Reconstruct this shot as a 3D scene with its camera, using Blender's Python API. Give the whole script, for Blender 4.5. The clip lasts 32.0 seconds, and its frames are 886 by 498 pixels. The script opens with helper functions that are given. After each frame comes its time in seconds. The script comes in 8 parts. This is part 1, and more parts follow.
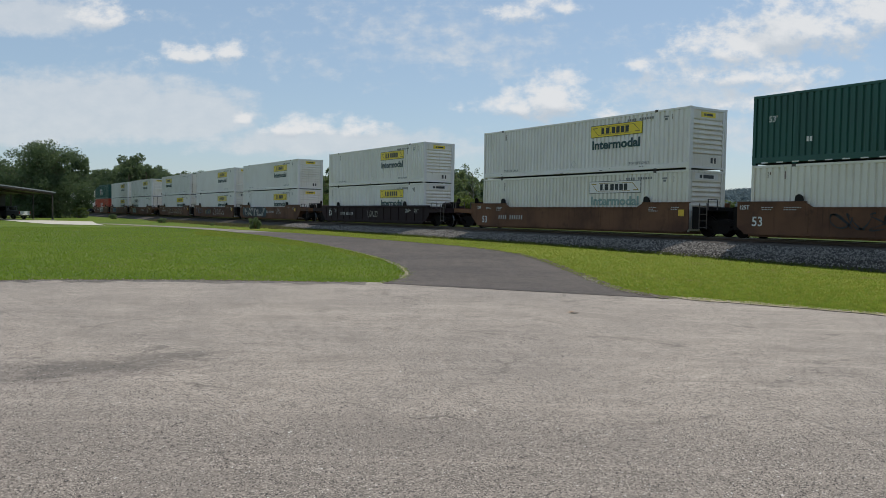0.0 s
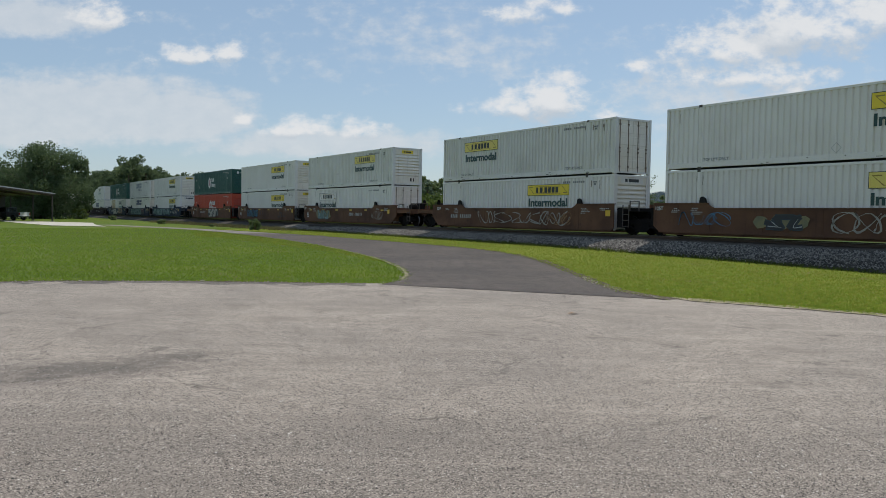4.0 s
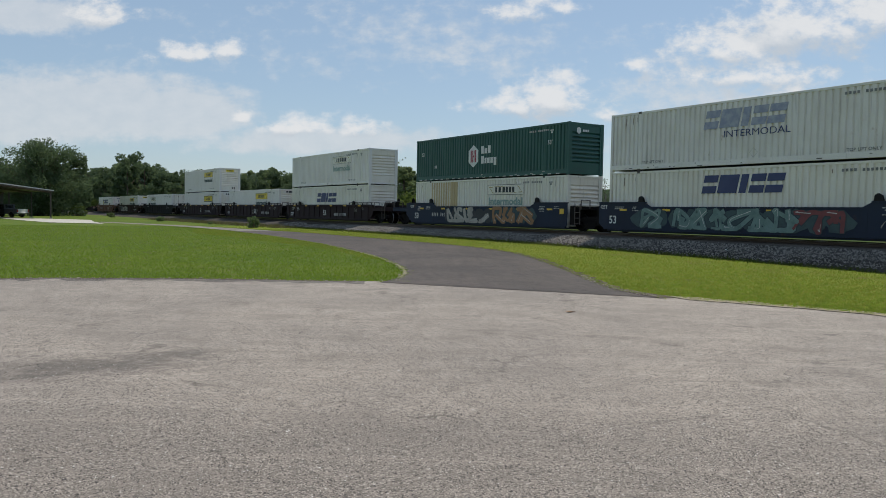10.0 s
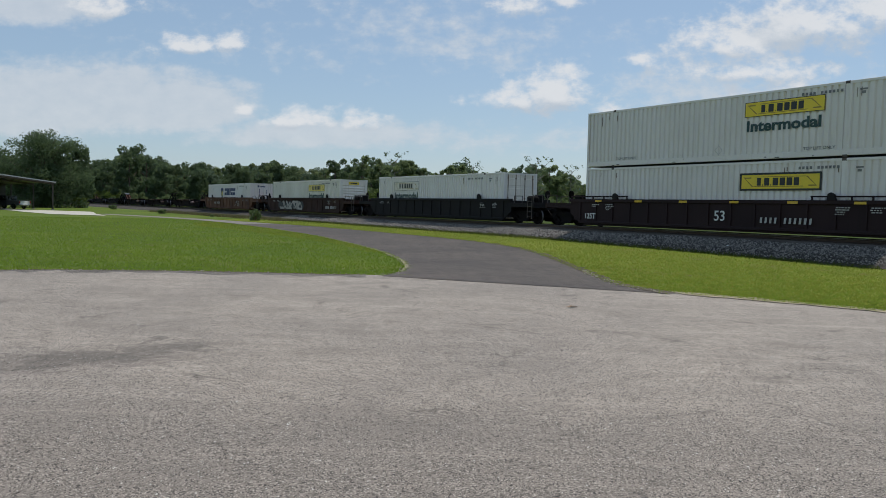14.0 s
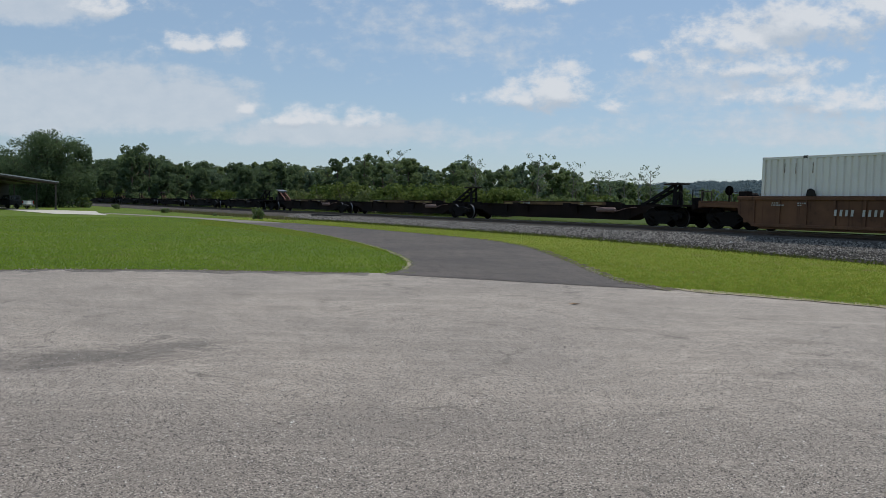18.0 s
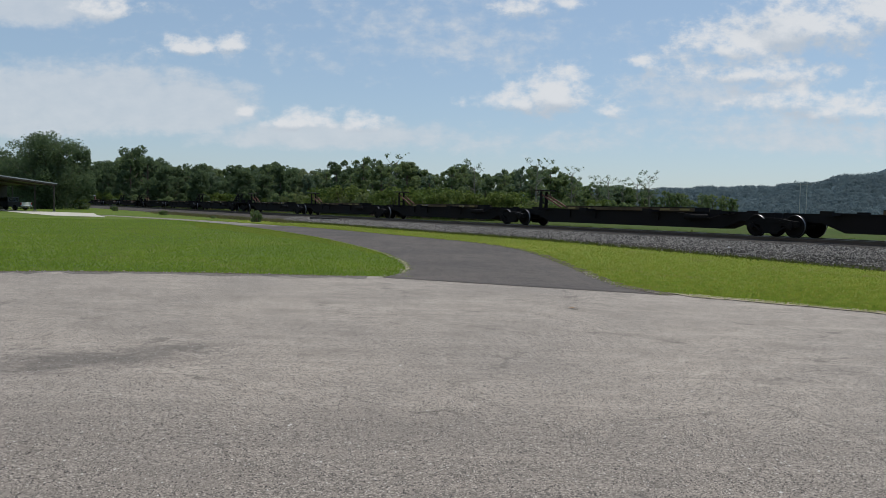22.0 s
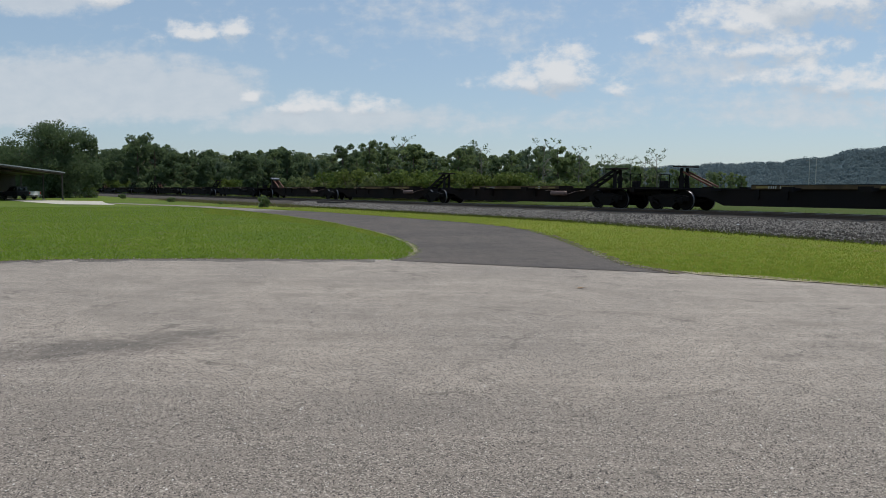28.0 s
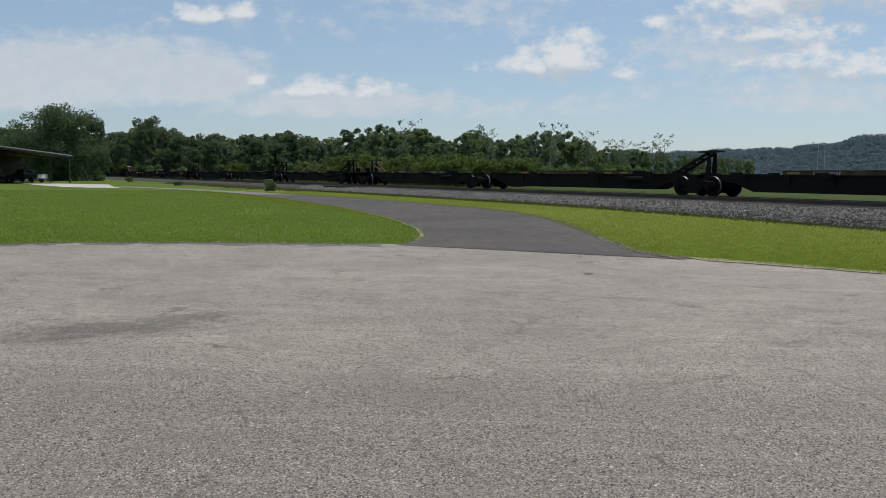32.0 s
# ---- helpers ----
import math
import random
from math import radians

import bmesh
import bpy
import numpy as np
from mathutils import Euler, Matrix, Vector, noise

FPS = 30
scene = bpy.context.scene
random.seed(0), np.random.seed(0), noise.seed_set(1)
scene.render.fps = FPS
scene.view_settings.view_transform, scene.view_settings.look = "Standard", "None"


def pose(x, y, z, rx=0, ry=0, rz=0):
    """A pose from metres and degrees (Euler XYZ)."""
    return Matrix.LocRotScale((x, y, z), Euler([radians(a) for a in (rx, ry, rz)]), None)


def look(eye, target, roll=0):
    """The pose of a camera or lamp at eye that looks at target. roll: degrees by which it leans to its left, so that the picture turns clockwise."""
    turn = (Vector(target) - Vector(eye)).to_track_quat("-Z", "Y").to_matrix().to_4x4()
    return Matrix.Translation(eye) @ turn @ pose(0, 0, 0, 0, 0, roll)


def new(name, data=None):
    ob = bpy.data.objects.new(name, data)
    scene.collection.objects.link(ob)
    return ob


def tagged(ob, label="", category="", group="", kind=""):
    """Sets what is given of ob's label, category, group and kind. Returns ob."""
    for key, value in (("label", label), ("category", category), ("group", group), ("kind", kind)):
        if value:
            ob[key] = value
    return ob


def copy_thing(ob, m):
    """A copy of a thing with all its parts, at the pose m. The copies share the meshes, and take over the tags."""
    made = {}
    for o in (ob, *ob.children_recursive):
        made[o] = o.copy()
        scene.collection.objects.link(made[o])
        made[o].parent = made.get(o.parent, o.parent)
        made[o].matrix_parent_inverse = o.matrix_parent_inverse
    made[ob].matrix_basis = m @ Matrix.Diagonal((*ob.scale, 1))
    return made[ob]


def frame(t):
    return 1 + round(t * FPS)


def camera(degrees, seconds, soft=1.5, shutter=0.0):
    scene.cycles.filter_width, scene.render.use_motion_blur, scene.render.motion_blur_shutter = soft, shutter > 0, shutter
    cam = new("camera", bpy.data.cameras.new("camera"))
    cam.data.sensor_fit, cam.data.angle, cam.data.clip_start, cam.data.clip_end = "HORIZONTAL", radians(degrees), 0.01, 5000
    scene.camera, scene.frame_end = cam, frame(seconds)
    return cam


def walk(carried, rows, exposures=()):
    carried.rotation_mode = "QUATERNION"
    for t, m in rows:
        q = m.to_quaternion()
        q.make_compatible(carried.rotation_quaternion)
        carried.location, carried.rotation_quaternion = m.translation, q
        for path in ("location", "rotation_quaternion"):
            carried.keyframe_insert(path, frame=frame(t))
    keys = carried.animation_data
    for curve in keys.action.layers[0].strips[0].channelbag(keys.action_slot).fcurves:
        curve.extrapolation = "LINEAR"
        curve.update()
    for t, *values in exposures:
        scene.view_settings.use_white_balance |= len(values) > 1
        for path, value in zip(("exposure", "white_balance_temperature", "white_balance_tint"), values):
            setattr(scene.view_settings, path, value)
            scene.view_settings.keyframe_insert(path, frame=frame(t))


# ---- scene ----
H_EYE = 1.55


def eye_pose(yaw, pitch, roll):
    return pose(0, 0, H_EYE, 0, 0, yaw) @ pose(0, 0, 0, 90 + pitch) @ pose(0, 0, 0, 0, 0, roll)


# seconds, yaw, pitch and roll of the hand-held camera, which stays on one spot
TURNS = [
    (0.0, 57.366, -2.488, 0.898),
    (0.5, 57.418, -2.670, 0.850),
    (1.0, 57.491, -2.784, 0.831),
    (1.5, 57.495, -2.769, 0.838),
    (2.0, 57.486, -2.673, 0.865),
    (2.5, 57.442, -2.555, 0.946),
    (3.0, 57.398, -2.477, 0.846),
    (3.5, 57.369, -2.412, 0.861),
    (5.5, 57.253, -2.457, 0.929),
    (6.0, 57.198, -2.447, 0.985),
    (6.5, 57.173, -2.432, 1.021),
    (7.0, 57.168, -2.394, 1.066),
    (7.5, 57.165, -2.360, 1.058),
    (8.0, 57.173, -2.329, 1.109),
    (8.5, 57.192, -2.359, 1.059),
    (9.0, 57.213, -2.439, 0.984),
    (9.5, 57.232, -2.524, 0.927),
    (10.0, 57.252, -2.545, 1.036),
    (10.5, 57.226, -2.527, 1.088),
    (11.0, 57.218, -2.493, 1.026),
    (11.5, 57.225, -2.464, 1.140),
    (12.0, 57.228, -2.510, 1.108),
    (12.5, 57.261, -2.568, 1.234),
    (13.0, 57.303, -2.706, 1.263),
    (13.5, 57.325, -2.870, 1.309),
    (14.0, 57.353, -2.986, 1.375),
    (14.5, 57.357, -3.044, 1.368),
    (16.5, 57.403, -3.048, 1.113),
    (17.0, 57.461, -3.097, 1.093),
    (17.5, 57.525, -3.132, 1.046),
    (18.0, 57.548, -3.151, 1.095),
    (18.5, 57.570, -3.152, 1.111),
    (19.0, 57.553, -3.119, 1.133),
    (19.5, 57.527, -3.078, 1.164),
    (20.0, 57.460, -3.013, 1.222),
    (20.5, 57.393, -2.938, 1.281),
    (21.0, 57.365, -2.873, 1.368),
    (21.5, 57.379, -2.835, 1.397),
    (22.0, 57.432, -2.877, 1.385),
    (22.5, 57.529, -3.014, 1.266),
    (23.0, 57.666, -3.245, 1.081),
    (23.5, 57.804, -3.497, 0.851),
    (24.0, 57.965, -3.707, 0.639),
    (24.5, 58.107, -3.858, 0.427),
    (25.0, 58.169, -3.981, 0.307),
    (25.5, 58.141, -4.112, 0.263),
    (27.5, 57.910, -4.243, 0.364),
    (28.0, 57.995, -4.192, 0.392),
    (28.5, 58.122, -4.246, 0.417),
    (29.0, 58.211, -4.405, 0.440),
    (29.5, 58.278, -4.624, 0.506),
    (30.0, 58.320, -4.806, 0.597),
    (30.5, 58.354, -4.947, 0.618),
    (31.0, 58.374, -5.076, 0.624),
    (31.5, 58.403, -5.186, 0.649),
    (32.0, 58.431, -5.315, 0.616),
]
cam = camera(58.922, 32.0, 0.45)
walk(cam, [(t, eye_pose(a, b, c)) for t, a, b, c in TURNS], [(0.0, -0.03, 6500, 10), (11.8, -0.03, 6500, 10), (13.0, -0.07, 6430, 10), (14.0, -0.1, 6350, 10), (14.5, -0.11, 6300, 10), (16.5, -0.13, 6250, 10), (18.0, -0.17, 6230, 10), (20.5, -0.16, 6260, 10), (23.0, -0.1, 6400, 10), (32.0, -0.13, 6400, 10)])

# ---- world and sun ----
SUN_AZ, SUN_EL = -14.0, 62.0


def node(tree, kind, **props):
    n = tree.nodes.new(kind)
    for key, value in props.items():
        if key == "operation":
            n.operation = value
        elif key == "blend_type":
            n.blend_type = value
        elif key == "data_type":
            n.data_type = value
    return n


def link(tree, a, b):
    tree.links.new(a, b)


def math_node(tree, op, a, b=None, c=None, clamp=False):
    n = node(tree, "ShaderNodeMath", operation=op)
    n.use_clamp = clamp
    for i, v in enumerate((a, b, c)):
        if v is None:
            continue
        if isinstance(v, (int, float)):
            n.inputs[i].default_value = v
        else:
            link(tree, v, n.inputs[i])
    return n.outputs[0]


def vec_node(tree, op, a, b=None):
    n = node(tree, "ShaderNodeVectorMath", operation=op)
    for i, v in enumerate((a, b)):
        if v is None:
            continue
        if isinstance(v, (tuple, list, Vector)):
            n.inputs[i].default_value = v
        else:
            link(tree, v, n.inputs[i])
    return n.outputs["Value"] if op in ("DOT_PRODUCT", "LENGTH") else n.outputs[0]


def noise_node(tree, vector, scale, detail=4.0, rough=0.55):
    n = node(tree, "ShaderNodeTexNoise")
    n.inputs["Scale"].default_value = scale
    n.inputs["Detail"].default_value = detail
    n.inputs["Roughness"].default_value = rough
    if vector is not None:
        link(tree, vector, n.inputs["Vector"])
    return n.outputs["Fac"]


def ramp_node(tree, fac, lo, hi):
    n = node(tree, "ShaderNodeMapRange")
    n.interpolation_type = "SMOOTHSTEP"
    n.inputs["From Min"].default_value, n.inputs["From Max"].default_value = lo, hi
    link(tree, fac, n.inputs["Value"])
    return n.outputs["Result"]


def mix_node(tree, fac, a, b, blend="MIX"):
    n = node(tree, "ShaderNodeMix", data_type="RGBA", blend_type=blend)
    if isinstance(fac, (int, float)):
        n.inputs["Factor"].default_value = fac
    else:
        link(tree, fac, n.inputs["Factor"])
    for slot, v in ((6, a), (7, b)):
        if isinstance(v, (tuple, list)):
            n.inputs[slot].default_value = (*v[:3], 1)
        else:
            link(tree, v, n.inputs[slot])
    return n.outputs[2]


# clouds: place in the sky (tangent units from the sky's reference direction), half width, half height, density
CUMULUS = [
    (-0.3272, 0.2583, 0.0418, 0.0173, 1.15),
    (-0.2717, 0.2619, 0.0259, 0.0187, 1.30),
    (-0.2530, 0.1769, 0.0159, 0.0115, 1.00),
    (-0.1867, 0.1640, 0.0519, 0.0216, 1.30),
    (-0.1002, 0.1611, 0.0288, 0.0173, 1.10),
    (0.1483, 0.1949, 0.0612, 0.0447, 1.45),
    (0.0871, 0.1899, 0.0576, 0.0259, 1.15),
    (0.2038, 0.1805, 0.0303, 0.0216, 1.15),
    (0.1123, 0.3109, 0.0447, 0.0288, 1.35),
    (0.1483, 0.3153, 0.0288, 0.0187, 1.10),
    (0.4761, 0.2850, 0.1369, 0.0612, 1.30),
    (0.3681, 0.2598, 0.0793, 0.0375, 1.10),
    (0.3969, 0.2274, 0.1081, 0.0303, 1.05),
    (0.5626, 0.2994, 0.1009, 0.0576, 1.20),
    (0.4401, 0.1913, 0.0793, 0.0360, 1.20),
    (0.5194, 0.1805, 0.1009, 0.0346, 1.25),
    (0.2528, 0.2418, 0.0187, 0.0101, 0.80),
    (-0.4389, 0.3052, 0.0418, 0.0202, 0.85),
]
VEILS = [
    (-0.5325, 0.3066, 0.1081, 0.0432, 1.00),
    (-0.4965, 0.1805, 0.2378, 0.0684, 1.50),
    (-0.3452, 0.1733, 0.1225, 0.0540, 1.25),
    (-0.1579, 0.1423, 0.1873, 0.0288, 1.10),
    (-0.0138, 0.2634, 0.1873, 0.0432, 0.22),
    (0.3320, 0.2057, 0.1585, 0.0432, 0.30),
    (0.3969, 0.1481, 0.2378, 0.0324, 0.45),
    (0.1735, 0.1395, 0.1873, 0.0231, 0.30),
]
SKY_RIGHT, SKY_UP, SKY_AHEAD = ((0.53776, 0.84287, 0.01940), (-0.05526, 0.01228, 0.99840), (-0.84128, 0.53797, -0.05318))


def make_world():
    world = bpy.data.worlds.new("sky")
    scene.world = world
    world.use_nodes = True
    nt = world.node_tree
    nt.nodes.clear()
    out = node(nt, "ShaderNodeOutputWorld")
    bg = node(nt, "ShaderNodeBackground")
    bg.inputs["Strength"].default_value = 0.113
    sky = node(nt, "ShaderNodeTexSky")
    sky.sky_type = "NISHITA"
    sky.sun_disc = False
    sky.sun_elevation, sky.sun_rotation = radians(SUN_EL), radians(SUN_AZ)
    sky.air_density, sky.dust_density, sky.ozone_density = 1.0, 0.5, 1.6
    coord = node(nt, "ShaderNodeTexCoord").outputs["Generated"]
    ahead = math_node(nt, "MAXIMUM", vec_node(nt, "DOT_PRODUCT", coord, SKY_AHEAD), 0.02)
    u = math_node(nt, "DIVIDE", vec_node(nt, "DOT_PRODUCT", coord, SKY_RIGHT), ahead)
    v = math_node(nt, "DIVIDE", vec_node(nt, "DOT_PRODUCT", coord, SKY_UP), ahead)
    comb = node(nt, "ShaderNodeCombineXYZ")
    link(nt, u, comb.inputs[0])
    link(nt, v, comb.inputs[1])
    p = comb.outputs[0]
    stretched = vec_node(nt, "MULTIPLY", p, (1.0, 1.5, 1.0))
    bulge = noise_node(nt, stretched, 13.0, 3.0, 0.5)
    billow = noise_node(nt, vec_node(nt, "ADD", stretched, (1.7, 0.4, 0.0)), 34.0, 9.0, 0.6)
    broad = noise_node(nt, vec_node(nt, "MULTIPLY", p, (1.0, 3.0, 1.0)), 4.0, 6.0, 0.6)

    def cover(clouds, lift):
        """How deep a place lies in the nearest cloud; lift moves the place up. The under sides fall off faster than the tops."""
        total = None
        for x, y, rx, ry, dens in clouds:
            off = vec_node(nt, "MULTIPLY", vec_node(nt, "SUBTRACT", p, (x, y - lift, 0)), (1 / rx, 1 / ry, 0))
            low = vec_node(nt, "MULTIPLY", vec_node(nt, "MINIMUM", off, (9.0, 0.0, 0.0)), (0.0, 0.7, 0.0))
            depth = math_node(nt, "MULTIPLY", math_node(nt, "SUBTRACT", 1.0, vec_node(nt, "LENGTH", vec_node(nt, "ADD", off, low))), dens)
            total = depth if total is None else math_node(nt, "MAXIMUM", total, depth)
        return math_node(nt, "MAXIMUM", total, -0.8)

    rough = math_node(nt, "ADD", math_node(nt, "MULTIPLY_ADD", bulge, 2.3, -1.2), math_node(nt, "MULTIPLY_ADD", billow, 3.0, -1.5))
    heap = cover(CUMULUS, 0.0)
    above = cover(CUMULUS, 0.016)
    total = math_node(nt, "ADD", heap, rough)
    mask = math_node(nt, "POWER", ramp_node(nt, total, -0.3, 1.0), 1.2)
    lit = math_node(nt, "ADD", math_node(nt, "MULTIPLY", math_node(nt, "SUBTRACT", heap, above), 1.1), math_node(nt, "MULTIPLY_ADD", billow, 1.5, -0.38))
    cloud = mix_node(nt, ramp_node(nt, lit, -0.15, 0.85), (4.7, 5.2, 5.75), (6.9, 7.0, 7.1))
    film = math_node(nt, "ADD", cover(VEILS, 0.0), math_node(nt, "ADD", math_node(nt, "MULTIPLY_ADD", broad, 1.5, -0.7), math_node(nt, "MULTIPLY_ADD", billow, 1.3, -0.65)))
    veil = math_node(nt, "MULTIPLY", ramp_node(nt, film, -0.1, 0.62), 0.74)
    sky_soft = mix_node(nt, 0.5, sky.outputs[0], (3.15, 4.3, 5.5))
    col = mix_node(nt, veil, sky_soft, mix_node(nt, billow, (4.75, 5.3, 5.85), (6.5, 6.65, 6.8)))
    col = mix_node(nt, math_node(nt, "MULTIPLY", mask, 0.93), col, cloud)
    link(nt, col, bg.inputs["Color"])
    link(nt, bg.outputs[0], out.inputs["Surface"])


make_world()
sun = new("sun", bpy.data.lights.new("sun", "SUN"))
sun.data.energy, sun.data.angle, sun.data.color = 3.85, radians(0.6), (1.0, 0.95, 0.87)
_d = Vector((math.sin(radians(SUN_AZ)) * math.cos(radians(SUN_EL)), math.cos(radians(SUN_AZ)) * math.cos(radians(SUN_EL)), math.sin(radians(SUN_EL))))
sun.matrix_world = look(_d * 200, (0, 0, 0))

# ---- materials ----


def surface(name, col, dark, fine=60.0, broad=1.2, rough=0.6, metal=0.0, bump=0.15, streak=0.0, stain=None, stain_at=(0.58, 0.7), amount=0.5, tint=0.0, world=False, spec=None):
    """A paint, stone or metal: two tones at a broad scale, grain at a fine one, optional stains and streaks running down."""
    m = bpy.data.materials.new(name)
    m.use_nodes = True
    nt = m.node_tree
    bsdf = nt.nodes["Principled BSDF"]
    tc = node(nt, "ShaderNodeTexCoord").outputs["Object"]
    if world:
        tc = node(nt, "ShaderNodeNewGeometry").outputs["Position"]
        vec = tc
    else:
        info = node(nt, "ShaderNodeObjectInfo").outputs["Random"]
        shift = node(nt, "ShaderNodeCombineXYZ")
        link(nt, math_node(nt, "MULTIPLY", info, 91.0), shift.inputs[0])
        link(nt, math_node(nt, "MULTIPLY", info, 37.0), shift.inputs[2])
        vec = vec_node(nt, "ADD", tc, shift.outputs[0])
    big = noise_node(nt, vec, broad, 5.0)
    grain = noise_node(nt, vec, fine, 3.0)
    c = mix_node(nt, math_node(nt, "MULTIPLY", ramp_node(nt, big, 0.35, 0.7), amount), col, dark)
    if streak:
        flow = vec_node(nt, "MULTIPLY", vec, (7.0, 7.0, 0.35))
        run = ramp_node(nt, noise_node(nt, flow, 1.0, 4.0, 0.6), 0.55, 0.78)
        c = mix_node(nt, math_node(nt, "MULTIPLY", run, streak), c, tuple(x * 0.45 for x in dark))
    if stain:
        spot = ramp_node(nt, noise_node(nt, vec, broad * 2.7, 6.0, 0.65), *stain_at)
        c = mix_node(nt, spot, c, stain)
    c = mix_node(nt, math_node(nt, "MULTIPLY", ramp_node(nt, grain, 0.45, 0.75), 0.25), c, tuple(x * 0.6 for x in dark))
    if tint and not world:
        c = mix_node(nt, math_node(nt, "MULTIPLY", info, tint), c, dark)
    link(nt, c, bsdf.inputs["Base Color"])
    r = math_node(nt, "MULTIPLY_ADD", big, 0.25, rough - 0.12, clamp=True)
    link(nt, r, bsdf.inputs["Roughness"])
    bsdf.inputs["Metallic"].default_value = metal
    if spec is not None:
        bsdf.inputs["Specular IOR Level"].default_value = spec
    if bump:
        b = node(nt, "ShaderNodeBump")
        b.inputs["Strength"].default_value = bump
        b.inputs["Distance"].default_value = 0.02
        link(nt, math_node(nt, "ADD", grain, math_node(nt, "MULTIPLY", big, 0.6)), b.inputs["Height"])
        link(nt, b.outputs[0], bsdf.inputs["Normal"])
    return m


def leaf_material(name, a, b, c, through_light=0.38, glow=(0.16, 0.22, 0.03), mottle=0.0):
    m = bpy.data.materials.new(name)
    m.use_nodes = True
    nt = m.node_tree
    bsdf = nt.nodes["Principled BSDF"]
    geo = node(nt, "ShaderNodeNewGeometry")
    rnd = geo.outputs["Random Per Island"]
    info = node(nt, "ShaderNodeObjectInfo").outputs["Random"]
    big = noise_node(nt, node(nt, "ShaderNodeTexCoord").outputs["Object"], 0.28, 3.0)
    col = mix_node(nt, rnd, a, b)
    col = mix_node(nt, math_node(nt, "MULTIPLY", math_node(nt, "ADD", ramp_node(nt, big, 0.45, 0.7), info), 0.5), col, c)
    if mottle:
        spots = noise_node(nt, node(nt, "ShaderNodeTexCoord").outputs["Object"], 3.2, 5.0, 0.7)
        col = mix_node(nt, math_node(nt, "MULTIPLY", ramp_node(nt, spots, 0.62, 0.4), mottle), col, tuple(x * 0.35 for x in a))
    link(nt, col, bsdf.inputs["Base Color"])
    bsdf.inputs["Roughness"].default_value = 0.6
    bsdf.inputs["Specular IOR Level"].default_value = 0.04
    tr = node(nt, "ShaderNodeBsdfTranslucent")
    link(nt, mix_node(nt, 0.5, col, glow), tr.inputs["Color"])
    mix = node(nt, "ShaderNodeMixShader")
    mix.inputs[0].default_value = through_light
    link(nt, bsdf.outputs[0], mix.inputs[1])
    link(nt, tr.outputs[0], mix.inputs[2])
    link(nt, mix.outputs[0], nt.nodes["Material Output"].inputs["Surface"])
    return m


M = {}
M["white"] = surface("white_paint", (0.82, 0.775, 0.74), (0.7, 0.645, 0.595), 45, 0.5, 0.45, streak=0.3, bump=0.05, tint=0.35, stain=(0.4, 0.27, 0.18), stain_at=(0.71, 0.8))
M["slot"] = surface("grimy_slot", (0.11, 0.1, 0.09), (0.24, 0.2, 0.17), 45, 3.0, 0.7, bump=0.0)
M["bar_rust"] = surface("rusty_bar", (0.2, 0.14, 0.1), (0.09, 0.06, 0.045), 45, 3.0, 0.6, bump=0.05)
# warm light on container ends is put into this paint; rust is real
M["end_white"] = surface("lit_end_white_paint", (0.86, 0.8, 0.71), (0.7, 0.61, 0.5), 45, 0.8, 0.6, streak=0.5, bump=0.05, stain=(0.3, 0.17, 0.1), stain_at=(0.66, 0.78), tint=0.3, spec=0.2)
M["cream"] = surface("old_white_paint", (0.81, 0.765, 0.68), (0.66, 0.6, 0.51), 45, 0.5, 0.5, streak=0.55, bump=0.05, tint=0.3, stain=(0.38, 0.24, 0.15), stain_at=(0.69, 0.8))
M["white_rust"] = surface("weathered_white_paint", (0.78, 0.75, 0.715), (0.61, 0.565, 0.51), 45, 0.7, 0.5, streak=0.6, bump=0.05, stain=(0.32, 0.17, 0.09), stain_at=(0.64, 0.8), tint=0.3)
M["green"] = surface("green_paint", (0.012, 0.085, 0.066), (0.018, 0.066, 0.055), 45, 0.6, 0.42, streak=0.25, bump=0.05)
M["red"] = surface("red_paint", (0.5, 0.06, 0.026), (0.4, 0.065, 0.035), 45, 0.6, 0.45, streak=0.3, bump=0.05)
M["tan"] = surface("tan_paint", (0.55, 0.42, 0.24), (0.45, 0.33, 0.18), 45, 0.6, 0.5, streak=0.5, bump=0.05)
M["rust_car"] = surface("oxide_red_paint", (0.2, 0.095, 0.05), (0.085, 0.042, 0.028), 40, 0.55, 0.75, streak=0.75, bump=0.1, tint=0.4, stain=(0.05, 0.03, 0.022), stain_at=(0.54, 0.78), amount=0.9, spec=0.25)
M["brown_car"] = surface("weathered_brown_paint", (0.062, 0.032, 0.024), (0.03, 0.018, 0.015), 40, 0.5, 0.8, streak=0.6, bump=0.1, stain=(0.085, 0.05, 0.03), stain_at=(0.6, 0.74), amount=0.9, spec=0.2)
M["dark_car"] = surface("soot_black_paint", (0.014, 0.013, 0.014), (0.03, 0.025, 0.022), 40, 0.5, 0.75, streak=0.4, bump=0.1, spec=0.2)
M["maroon_car"] = surface("maroon_paint", (0.028, 0.013, 0.014), (0.018, 0.012, 0.013), 40, 0.4, 0.7, streak=0.4, bump=0.1, spec=0.25)
M["blue_car"] = surface("faded_blue_paint", (0.022, 0.031, 0.056), (0.032, 0.032, 0.042), 40, 0.4, 0.7, streak=0.5, bump=0.1, stain=(0.085, 0.045, 0.03), stain_at=(0.6, 0.74), spec=0.25)
M["spine_dark"] = surface("spine_black_paint", (0.009, 0.008, 0.009), (0.02, 0.014, 0.012), 40, 0.5, 0.8, streak=0.3, bump=0.1, spec=0.15)
